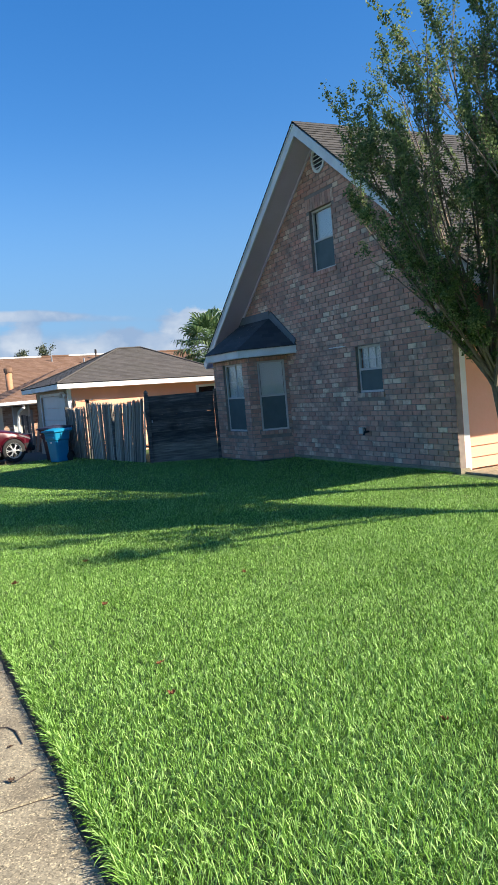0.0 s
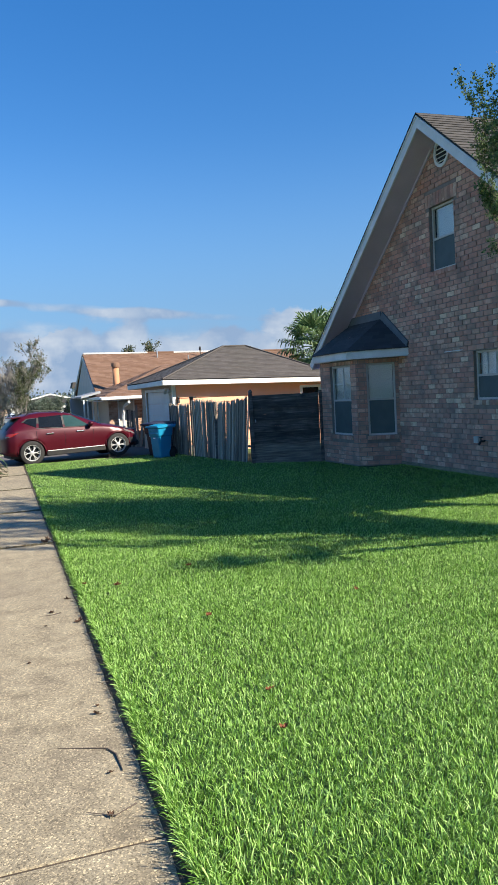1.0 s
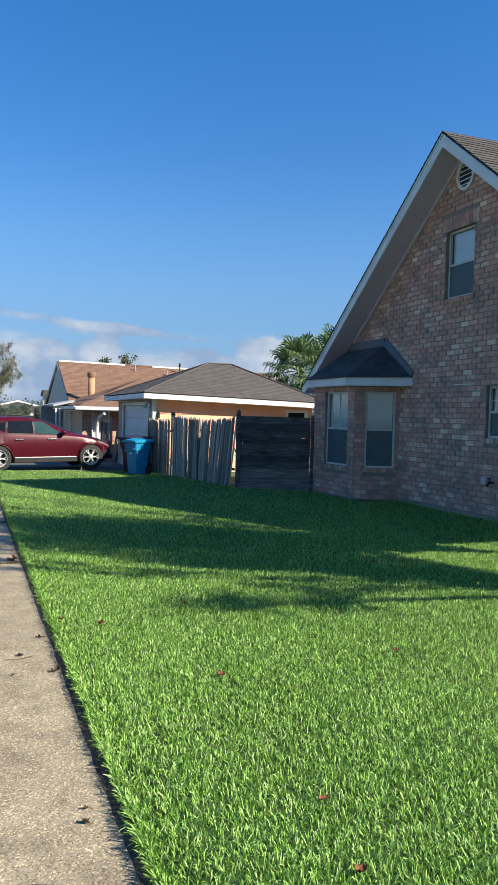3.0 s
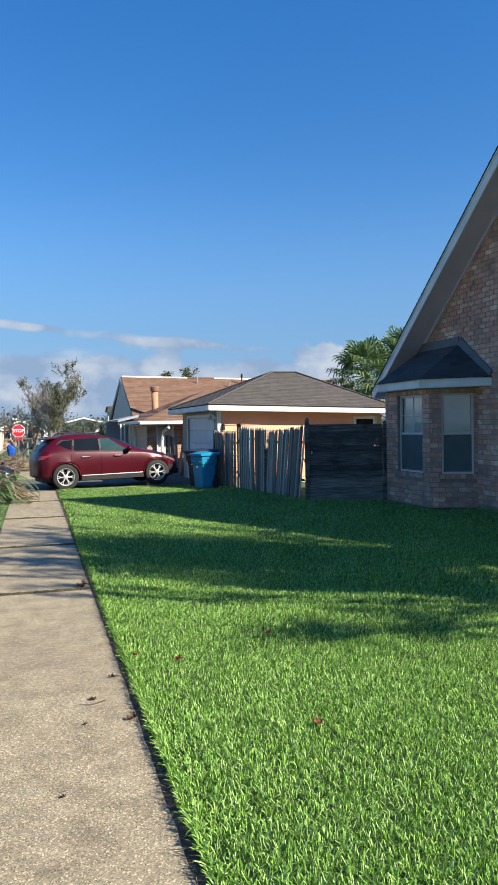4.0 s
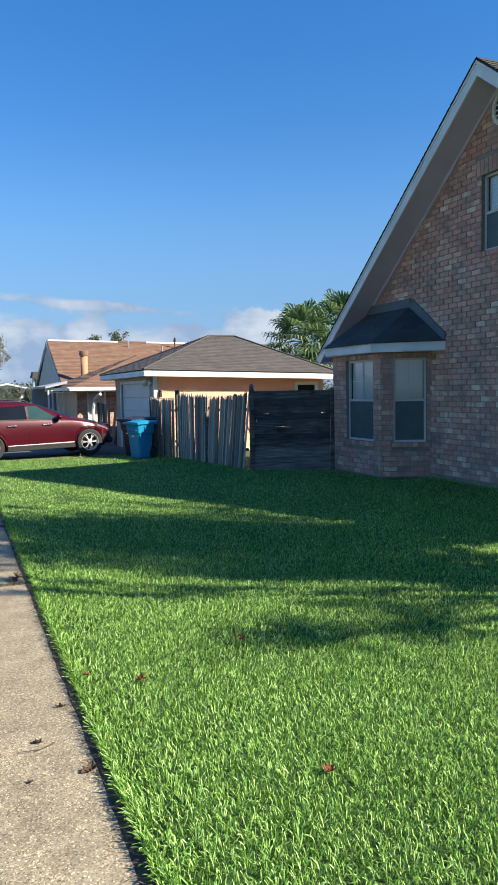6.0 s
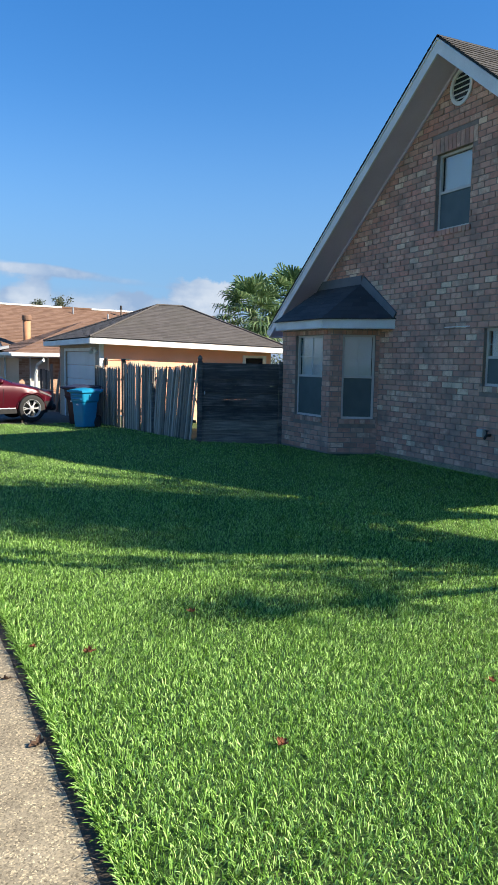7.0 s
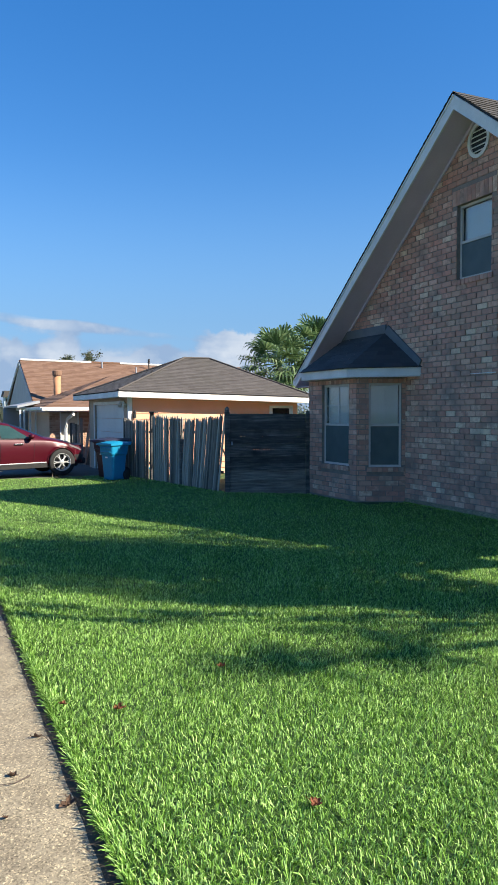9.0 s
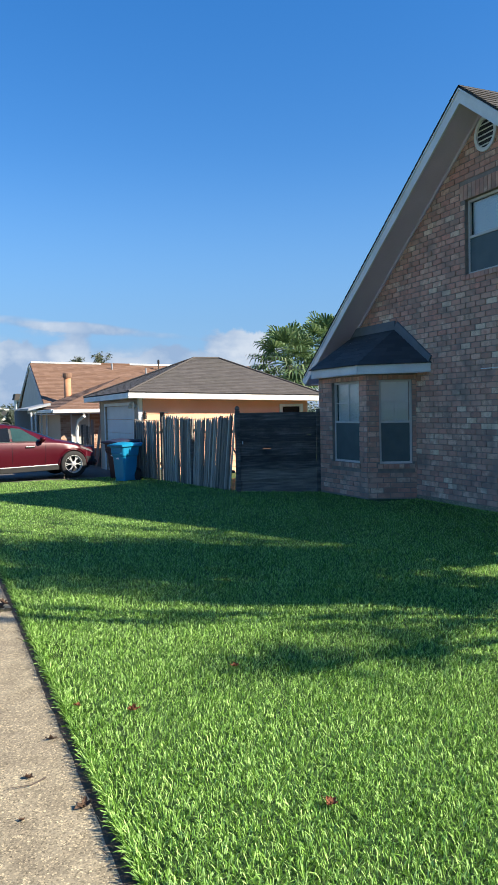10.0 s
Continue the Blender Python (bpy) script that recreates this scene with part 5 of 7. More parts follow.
        patch([(0.20, 1.125), (1.96, 1.075), (1.96, 1.09), (0.20, 1.145)], s, "black", "belt_moulding", lift=0.014, rows_=1)
        # door seams, handles and sill
        for x, slope in ((0.18, 0.30), (1.075, 0.0), (2.02, -0.06)):
            pts = []
            for z in (0.47, 0.58, 0.70, 0.82, 0.95, 1.06):
                xx = x + slope * max(0.0, 0.86 - z)
                pts.append(Vector((xx, flank(xx, z, 0.003) * s, z)))
            part("door_seam", tube(bmesh.new(), pts, [0.005] * 6, 4), "black", car)
        for x in (0.62, 1.60):
            bm = bmesh.new()
            box(bm, (x - 0.14, -0.02, 0.93), (x + 0.11, 0.03, 0.968), Matrix.Translation((0, flank(x, 0.95, 0.004), 0)), 0.008)
            if s < 0:
                bmesh.ops.transform(bm, matrix=Matrix.Diagonal((1, -1, 1, 1)), verts=bm.verts)
            part("door_handle", bm, "chrome", car, "chrome handle")
        bm = bmesh.new()
        box(bm, (0.48, -0.012, 0.385), (2.36, 0.018, 0.412), Matrix.Translation((0, 0.915 * s, 0)), 0.006)
        part("sill_strip", bm, "rim", car, "bright sill strip")
        bm = bmesh.new()
        box(bm, (0.46, -0.04, 0.25), (2.38, 0.006, 0.375), Matrix.Translation((0, 0.895 * s, 0)), 0.01)
        part("sill", bm, "rubber", car)
        bm = bmesh.new()
        bmesh.ops.create_uvsphere(bm, u_segments=14, v_segments=8, radius=1.0, matrix=Matrix.Translation((1.93, 0.995, 1.155)) @ Matrix.Diagonal((0.085, 0.125, 0.082, 1)))
        box(bm, (1.86, 0.85, 1.085), (1.95, 0.95, 1.115))
        if s < 0:
            bmesh.ops.transform(bm, matrix=Matrix.Diagonal((1, -1, 1, 1)), verts=bm.verts)
        part("mirror", bm, paint, car, "", True)
        part("roof_rail", tube(bmesh.new(), [(-0.06, 0.61 * s, interp(-0.06, roof) - 0.012), (0.06, 0.61 * s, 1.65), (0.45, 0.63 * s, 1.69), (1.05, 0.62 * s, 1.645), (1.18, 0.61 * s, interp(1.18, roof) - 0.015)], [0.012, 0.018, 0.018, 0.018, 0.012], 6), "black", car)
        patch([(-0.779, 0.885), (-0.599, 0.93), (-0.34, 1.055), (-0.711, 1.02)], s, "lamp_red", "tail_light", "red wraparound tail lamp", 0.012, 10, 4)
        patch([(-0.767, 0.90), (-0.649, 0.925), (-0.636, 0.955), (-0.748, 0.945)], s, "lamp_clear", "reversing_light", "clear reversing lamp", 0.018, 6, 2)
        patch([(3.08, 0.83), (3.535, 0.66), (3.433, 0.755), (3.05, 0.905)], s, "lamp_clear", "headlight", "clear headlamp cover", 0.014, 8, 3)
        patch([(3.202, 0.40), (3.574, 0.40), (3.574, 0.56), (3.228, 0.58)], s, "black", "lower_grille", "", 0.012, 6, 3)
        for a in axles:
            make_wheel(car, a, 0.825 * s, s)
            # lip round the arch and the dark housing behind the wheel
            bm = bmesh.new()
            tube(bm, [(a + arch_r * math.cos(t), (flank(a + arch_r * 0.97 * math.cos(t), 0.62) - 0.012) * s, arch_z + arch_r * math.sin(t)) for t in np.linspace(0.02, math.pi - 0.02, 19)], [0.02] * 19, 6)
            part("arch_lip", bm, paint, car, "", True)
            bm = bmesh.new()
            prism(bm, [(a + 0.44 * math.cos(t), 0.60 * s, arch_z + 0.44 * math.sin(t)) for t in np.linspace(0, math.pi, 14)], (0, 0.012 * s, 0))
            part("wheel_housing", bm, "black", car)
    # windscreen and rear glass follow the shell
    for x0, x1, nm in ((1.42, 2.34, "windscreen"), (-0.67, -0.28, "rear_window")):
        g = bmesh.new()
        grid = []
        for i in range(11):
            x = x0 + (x1 - x0) * i / 10
            s_ = section(x)
            pts = [(s_[9][0] * 0.97, s_[9][1]), s_[10], s_[11], s_[12]]
            pts = pts + [(-y, z) for y, z in pts[-2::-1]]
            grid.append([g.verts.new((x + (0.004 if x0 > 0 else -0.006), y, z + 0.008)) for y, z in pts])
        for a, b in zip(grid, grid[1:]):
            for j in range(len(a) - 1):
                g.faces.new((a[j], b[j], b[j + 1], a[j + 1]))
        part(nm, g, "car_glass" if x0 > 0 else "car_glass_dull", car, "dark curved glass", True)
    bm = bmesh.new()
    box(bm, (-0.36, -0.58, 1.525), (-0.05, 0.58, 1.565), pose(0, 0, 0, 0, -5), 0.012)
    part("spoiler", bm, paint, car)
    part("underbody", boxes([((-0.624, -0.64, 0.22), (3.356, 0.64, 0.46))]), "black", car)
    bm = bmesh.new()
    box(bm, (-0.838, -0.36, 0.40), (-0.748, 0.36, 0.50), None, 0.04)
    part("rear_bumper", bm, paint, car)
    bm = bmesh.new()
    box(bm, (3.433, -0.58, 0.28), (3.676, 0.58, 0.46), None, 0.06)
    part("front_bumper", bm, "black", car)
    part("grille", boxes([((3.561, -0.36, 0.52), (3.670, 0.36, 0.68))], None, 0.008), "chrome", car)
    part("aerial", tube(bmesh.new(), [(0.15, 0, 1.61), (-0.05, 0, 1.73)], [0.012, 0.004], 5), "black", car)
    return car


make_car(pose(0.20, 25.24, -0.012, 0, -0.9, 9.5) @ Matrix.Scale(0.968, 4), "paint_red", "suv", "glossy maroon crossover parked nose-in on the driveway")
make_car(pose(0.72, 80.0, -0.6, 0, 0, 285), "paint_white", "suv", "small white car parked far down the street")


# ---- plants ----
def leaf_cloud(name, centres, size, mat, parent, rng, aspect=0.5, droop=0.0, label=""):
    """Many small pointed leaves, each a folded pair of triangles' worth of quad."""
    c = np.asarray(centres, float)
    n = len(c)
    d = rng.normal(size=(n, 3))
    d[:, 2] -= droop
    d /= np.linalg.norm(d, axis=1)[:, None]
    e = np.cross(d, rng.normal(size=(n, 3)))
    e /= np.linalg.norm(e, axis=1)[:, None]
    s = (size * rng.uniform(0.6, 1.3, n))[:, None]
    v = np.stack([c, c + d * s * 0.5 + e * s * aspect * 0.5, c + d * s, c + d * s * 0.5 - e * s * aspect * 0.5], 1).reshape(-1, 3)
    f = np.arange(4 * n).reshape(n, 4)
    return tagged(fast_mesh(name, v, f, mat, parent), label)


def grow(rng, start, direction, length, radius, depth, out, spread=0.6, up=0.15, twist=0.18, kids=(2, 4), steps=6, shrink=0.62, thin=0.0):
    """Recursive limbs: appends (points, radii, depth) to out."""
    pts, p, d = [Vector(start)], Vector(start), Vector(direction).normalized()
    for i in range(steps):
        d = (d + Vector((rng.gauss(0, twist), rng.gauss(0, twist), rng.gauss(0, twist) + up)) * 0.5).normalized()
        p = p + d * (length / steps)
        pts.append(p.copy())
    out.append((pts, [max(thin, radius * (1 - 0.72 * i / steps)) for i in range(steps + 1)], depth))
    if depth <= 0:
        return
    for k in range(rng.randint(*kids)):
        i = rng.randint(2, steps)
        d2 = (d + Vector((rng.gauss(0, spread), rng.gauss(0, spread), rng.gauss(0.1, spread * 0.6)))).normalized()
        grow(rng, pts[i], d2, length * shrink * rng.uniform(0.7, 1.15), radius * (1 - 0.72 * i / steps) * 0.8, depth - 1, out, spread, up, twist, kids, steps, shrink, thin)


def limbs_mesh(limbs, sides=6):
    bm = bmesh.new()
    for pts, radii, depth in limbs:
        if depth == 0 and len(pts) > 4:
            keep = (0, len(pts) // 2, len(pts) - 1)
            pts, radii = [pts[i] for i in keep], [radii[i] for i in keep]
        tube(bm, pts, radii, max(3, sides - (0 if depth > 1 else 2)), depth > 0)
    return bm


def make_myrtle(label, base, head, shoots, seed, sprays=(), whips=(), spray_size=1.0, counts=((1, 2, 2, 3), (1, 1, 2), (0, 1, 1)), airy=0.0):
    """A pollarded myrtle: a few stems to a head, then a fan of long shoots to the points given."""
    rng, nr = random.Random(seed), np.random.default_rng(seed)
    tree = thing("crape_myrtle", label, "tree")
    base, head = Vector(base), Vector(head)
    limbs = []
    for k in range(5):
        a = k * math.tau / 5
        off = Vector((0.16 * math.cos(a), 0.16 * math.sin(a), 0))
        pts = [base + off, base.lerp(head, 0.35) + off * 0.9 + Vector((0.02, 0, 0)), base.lerp(head, 0.7) + off * 0.6, head + off * 0.4]
        limbs.append((pts, [0.055, 0.048, 0.042, 0.04], 4))
    for tip in shoots:
        tip = Vector(tip)
        start = head + Vector((rng.uniform(-0.08, 0.08), rng.uniform(-0.08, 0.08), rng.uniform(-0.25, 0.1)))
        grow(rng, start, tip - start, (tip - start).length, 0.024, 3, limbs, 0.26, 0.03, 0.05, (4, 6), 7, 0.32)
    for tip in whips:
        tip = Vector(tip)
        grow(rng, head, tip - head, (tip - head).length, 0.018, 2, limbs, 0.3, 0.02, 0.04, (5, 6), 9, 0.13)
    # long bare shoots with a spray of leaves at the end
    for tip in sprays:
        tip = Vector(tip)
        limbs.append(([head, head.lerp(tip, 0.5) + Vector((0.05, 0, 0.12)), tip], [0.02 * spray_size, 0.014 * spray_size, 0.008 * spray_size], 3))
        for _ in range(round(9 * spray_size)):
            grow(rng, tip, (rng.gauss(0, 1), rng.gauss(0, 1), rng.gauss(0.3, 0.7)), rng.uniform(0.3, 0.55) * spray_size ** 0.5, 0.006 * spray_size, 1, limbs, 0.5, 0.05, 0.1, (4, 5), 5, 0.5)
    # low shoots towards the gable have been cut back
    limbs = [l for l in limbs if l[2] >= 3 or not (l[0][-1].y > 10.0 and l[0][-1].x < 6.6 and l[0][-1].z < 5.4)]
    limbs = [l for l in limbs if l[2] >= 3 or l[0][-1].z > 5.1 or l[0][-1].x - 0.33 * (l[0][-1].y - 8.5) > 5.3 or l[0][-1].y < 6]
    # airier on the house side
    limbs = [l for l in limbs if l[2] >= 3 or not (l[0][-1].x > 8.1 and rng.random() < airy)]
    for limb in limbs:
        if limb[2] >= 3:
            part("stem", limbs_mesh([limb], 7), "bark", tree, "smooth pale brown stem")
    tagged(part("fine_growth", limbs_mesh([l for l in limbs if l[2] < 3], 5), "bark", tree, "thin brown twigs"), "thin brown twigs", kind="stuff")
    cs = []
    for pts, _, depth in limbs:
        if depth > 2:
            continue
        for i in range(1, len(pts)):
            for _ in range(rng.choice(counts[depth])):
                p = pts[i - 1].lerp(pts[i], rng.random())
                cs.append((p.x + rng.gauss(0, 0.028), p.y + rng.gauss(0, 0.028), p.z + rng.gauss(0, 0.025)))
    leaf_cloud("foliage", cs, 0.042, "myrtle", tree, nr, 0.6, 0.2, "small dark green leaves")


def myrtle_fan(head, reach, seed, n, x_lo, x_hi):
    """Shoot tips spread over a vase: steep in the middle, leaning at the rim."""
    rng = random.Random(seed)
    tips = []
    for k in range(n):
        a = radians(x_lo + (x_hi - x_lo) * (k + rng.uniform(0.2, 0.8)) / n)
        b = radians(rng.uniform(-32, 32))
        r = reach * rng.uniform(0.8, 1.05)
        tips.append((head[0] + r * math.sin(a), head[1] + r * math.sin(b) * 0.8, head[2] + r * math.cos(a) * math.cos(b)))
    return tips


HEAD = (7.62, 8.6, 1.72)
make_myrtle("multi-stemmed crape myrtle with thin upright twigs and dense small dark leaves", (8.0, 8.5, -0.06), HEAD,
            [(5.95, 8.6, 6.0), (5.75, 8.5, 4.2), (5.9, 8.3, 3.25), (6.6, 8.1, 2.7), (5.95, 8.9, 4.7), (5.8, 9.0, 3.6)] + myrtle_fan(HEAD, 4.9, 31, 21, -24, 35) + myrtle_fan(HEAD, 3.2, 32, 9, -50, 20) + myrtle_fan(HEAD, 3.4, 37, 6, -44, -6)
            + [(7.3, 6.9, 3.5), (6.9, 6.9, 4.2), (7.8, 6.7, 3.9), (6.6, 7.2, 3.4), (7.4, 6.3, 4.6), (7.0, 7.3, 2.9), (6.5, 6.9, 4.9), (6.9, 7.6, 4.9), (7.3, 7.2, 4.9), (6.6, 7.3, 5.2), (7.6, 7.5, 5.3), (7.1, 6.8, 4.8)]
            + [(6.6 + 0.16 * k, 6.75 + 0.9 * ((k * 5) % 8) / 8, 4.2 + 1.2 * ((k * 3) % 8) / 8) for k in range(8)]
            + [(6.5 + 0.15 * k, 6.9 + 1.0 * ((k * 3) % 8) / 8, 4.2 + 1.0 * ((k * 5) % 8) / 8) for k in range(8)]
            + [(7.05 + 0.17 * k, 6.1 + 1.6 * ((k * 5) % 8) / 8, 6.15 + 0.7 * ((k * 3) % 8) / 8) for k in range(8)]
            + [(6.9, 8.2, 2.2), (6.5, 8.7, 2.5), (7.2, 8.0, 2.35), (6.2, 8.2, 2.9)], 31, whips=[(5.7, 8.7, 4.4), (5.85, 8.75, 4.7), (5.85, 8.4, 3.7)], airy=0.9)
HEAD_2 = (7.4, 5.9, 1.6)
make_myrtle("crape myrtle beside the lawn whose leaves dapple the grass", (7.6, 5.9, -0.06), HEAD_2,
            myrtle_fan(HEAD_2, 3.7, 35, 13, -42, 30) + myrtle_fan(HEAD_2, 2.4, 36, 5, -45, 30)
            + [(7.0, 5.9, 6.1), (7.3, 5.5, 6.5), (7.5, 6.0, 6.3), (7.7, 5.6, 6.7), (7.2, 6.1, 6.6)]
            + [(6.1 + 2.2 * ((k * 7) % 18) / 18, 5.3 + 2.1 * ((k * 5) % 18) / 18, 4.7 + 1.6 * ((k * 11) % 18) / 18) for k in range(18)], 33, [(6.05, 4.15, 4.0), (6.35, 4.05, 4.02), (7.0, 4.15, 4.0), (7.2, 4.35, 3.95), (7.1, 4.0, 4.1), (5.98, 4.14, 4.0), (6.12, 4.08, 4.03), (6.2, 4.12, 3.97), (6.88, 4.04, 4.0), (7.03, 4.12, 4.02), (6.95, 4.1, 3.96)]
            + [(6.45 + 0.62 * i + 0.2 * (j % 2), 6.05 + 0.52 * j, 5.45 + 0.13 * ((3 * i + 5 * j) % 5)) for i in range(5) for j in range(4)]
            + [(6.4 + 0.62 * i + 0.25 * (j % 2), 5.85 + 0.5 * j, 5.0 + 0.1 * ((2 * i + 3 * j) % 5)) for i in range(4) for j in range(4)], counts=((1, 2, 2), (1, 1, 2), (0, 1)))


def make_palm(x, y, crown_z, scale, seed, leaves=46):
    rng = random.Random(seed)
    palm = thing("fan_palm", "tall fan palm with drooping green fronds behind the house", "palm")
    bm = bmesh.new()
    pts = [Vector((x + 0.08 * math.sin(i * 0.9), y, -0.3 + (crown_z + 0.2) * i / 10)) for i in range(11)]
    tube(bm, pts, [0.19 - 0.004 * i for i in range(11)], 12)
    part("trunk", bm, "bark_dark", palm)
    top = Vector((x, y, crown_z))
    for k in range(leaves):
        az = k * 2.39996 + rng.uniform(-0.2, 0.2)
        el = radians(78 - 132 * (k / leaves) + rng.uniform(-8, 8))
        d = Vector((math.cos(az) * math.cos(el), math.sin(az) * math.cos(el), math.sin(el)))
        hub = top + d * 1.0 * scale * rng.uniform(0.8, 1.1) - Vector((0, 0, 0.12 * scale * math.cos(el) ** 2))
        bm = bmesh.new()
        tube(bm, [top, top.lerp(hub, 0.5) + Vector((0, 0, 0.05)), hub], [0.022, 0.016, 0.010], 4)
        side = d.cross(Vector((0, 0, 1)))
        side = side.normalized() if side.length > 0.05 else Vector((1, 0, 0))
        up = side.cross(d).normalized()
        n = 22
        for i in range(n):
            a = radians(-115 + 230 * i / (n - 1))
            r = (d * math.cos(a) + side * math.sin(a)).normalized()
            fold = up * (0.03 if i % 2 else -0.03)
            L = scale * rng.uniform(0.75, 0.95) * (0.7 + 0.3 * math.cos(a / 1.6))
            mid = hub + r * L * 0.55 + fold - Vector((0, 0, 0.03 * L))
            knee = hub + r * L * 0.82 - Vector((0, 0, 0.11 * L))
            end = hub + r * L * 0.97 - Vector((0, 0, rng.uniform(0.18, 0.5) * L))
            w = 0.07 * scale
            t = r.cross(up).normalized()
            p = [hub - t * 0.01, hub + t * 0.01, mid + t * w * 0.6, mid - t * w * 0.6, knee + t * w * 0.42, knee - t * w * 0.42, end + t * 0.006, end - t * 0.006]
            v = [bm.verts.new(q) for q in p]
            bm.faces.new((v[0], v[1], v[2], v[3]))
            bm.faces.new((v[3], v[2], v[4], v[5]))
            bm.faces.new((v[5], v[4], v[6], v[7]))
        part("frond", bm, "palm", palm)


make_palm(13.15, 31.6, 3.75, 1.08, 5, 42)
make_palm(15.5, 32.6, 4.45, 1.05, 9, 40)


def make_tree(name, base, height, spread_, seed, leaves, bark, label, leaf=0.16, lean=(0, 0), depth=4, mat="tree_leaf", keep=None, stems=3, kids=(3, 4)):
    rng, nr = random.Random(seed), np.random.default_rng(seed)
    tree = thing(name, label, "tree")
    limbs = []
    b = Vector(base)
    for k in range(stems):
        a = k * math.tau / stems + rng.uniform(-0.4, 0.4)
        grow(rng, b, Vector((spread_ * math.cos(a) + lean[0], spread_ * math.sin(a) + lean[1], 1)), height * 0.55, height * 0.017, depth, limbs, 0.55, 0.16, 0.14, kids, 6, 0.62, 0.009)
    for limb in limbs:
        if limb[2] >= depth - 1:
            part("trunk" if limb[2] == depth else "limb", limbs_mesh([limb], 7), bark, tree)
    tagged(part("branching", limbs_mesh([l for l in limbs if l[2] < depth - 1], 4), bark, tree), kind="stuff")
    cs = []
    tips = [l for l in limbs if l[2] <= 1]
    for _ in range(leaves):
        pts = rng.choice(tips)[0]
        i = rng.randint(1, len(pts) - 1)
        p = pts[i]
        if keep and not keep(p):
            continue
        cs.append((p.x + rng.gauss(0, leaf * 0.9), p.y + rng.gauss(0, leaf * 0.9), p.z + rng.gauss(0, leaf * 0.8)))
    leaf_cloud("crown", cs, leaf, mat, tree, nr, 0.6, 0.1)


make_tree("storm_tree", (0.70, 52.3, -0.6), 5.3, 0.38, 14, 26000, "bark_grey", "half bare storm-stripped tree with pale limbs beyond the car", leaf=0.085, depth=5, keep=lambda p: p.x > 0.5 or p.z > 4.4, mat="tree_leaf", stems=3, kids=(4, 5))
make_tree("storm_tree", (-1.0, 54.0, -0.6), 4.2, 0.45, 15, 250, "bark_grey", "nearly bare pale tree beside the street", leaf=0.08, depth=5, mat="storm_leaf")


def make_pole_tree(x, y, crown, top, half_w, seed, label):
    """A tall bare trunk with a small ragged crown."""
    rng, nr = random.Random(seed), np.random.default_rng(seed)
    tree = thing("roof_tree", label, "tree")
    part("trunk", tube(bmesh.new(), [(x, y, -0.7), (x + 0.05, y, crown * 0.5), (x, y, crown)], [0.12, 0.09, 0.05], 8), "bark", tree)
    limbs = []
    for k in range(7):
        grow(rng, (x, y, crown), (half_w * rng.uniform(-1, 1), half_w * rng.uniform(-1, 1), (top - crown) * rng.uniform(0.5, 1)), (top - crown) * 0.8, 0.03, 1, limbs, 0.5, 0.1, 0.15, (3, 4), 5, 0.4, 0.006)
    tagged(part("branching", limbs_mesh(limbs, 5), "bark", tree), kind="stuff")
    cs = [tuple(p + Vector((rng.gauss(0, 0.12), rng.gauss(0, 0.12), rng.gauss(0, 0.1)))) for pts, _, _ in limbs for p in pts[1:] for _ in range(6)]
    leaf_cloud("crown", cs, 0.13, "storm_leaf", tree, nr, 0.6, 0.1)


make_pole_tree(9.88, 60.0, 5.1, 6.05, 1.2, 16, "small tree top showing over the brown roof")
make_pole_tree(11.24, 60.0, 5.1, 6.4, 0.6, 17, "thin tree top showing over the brown roof")


def make_woods():
    nr = np.random.default_rng(6)
    cs = []
    for _ in range(420):
        x, y = nr.uniform(-55, 60), nr.uniform(95, 150)
        h = nr.uniform(2.8, 4.6) + (0.8 if x < 0 else 0)
        k = 180
        p = nr.normal(size=(k, 3)) * np.array([1.7, 1.7, h * 0.26]) + np.array([x, y, h * 0.5 - 0.5])
        cs.append(p[p[:, 2] < h * 0.92])
    ob = leaf_cloud("far_woods", np.concatenate(cs), 0.32, "woods", None, nr, 0.8)
    tagged(ob, "dull green line of distant trees", "woods", kind="stuff")
    # far street trees; their leaf colour carries the haze of distance
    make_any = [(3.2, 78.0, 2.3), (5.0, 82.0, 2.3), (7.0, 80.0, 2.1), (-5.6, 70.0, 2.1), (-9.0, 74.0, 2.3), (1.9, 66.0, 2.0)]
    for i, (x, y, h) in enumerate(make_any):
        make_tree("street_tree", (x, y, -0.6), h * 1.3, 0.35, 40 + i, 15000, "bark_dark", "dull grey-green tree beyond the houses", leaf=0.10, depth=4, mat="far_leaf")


make_woods()


# ---- brown-roofed house beyond the driveway ----
def roof_face(name, a, b, c, d, mat, parent, rows, tab, seed):
    bm = bmesh.new()
    lower = Vector((0, 0, -0.03))
    pts = [a, b, c] if Vector(c) == Vector(d) else [a, b, c, d]
    prism(bm, [Vector(p) + lower for p in pts], (0, 0, -0.05))
    roof = part(name, bm, mat, parent)
    bm = bmesh.new()
    shingle_face(bm, a, b, c, d, rows, tab, random.Random(seed))
    tagged(link_mesh("shingles", bm, mat, roof), kind="stuff")
    return roof


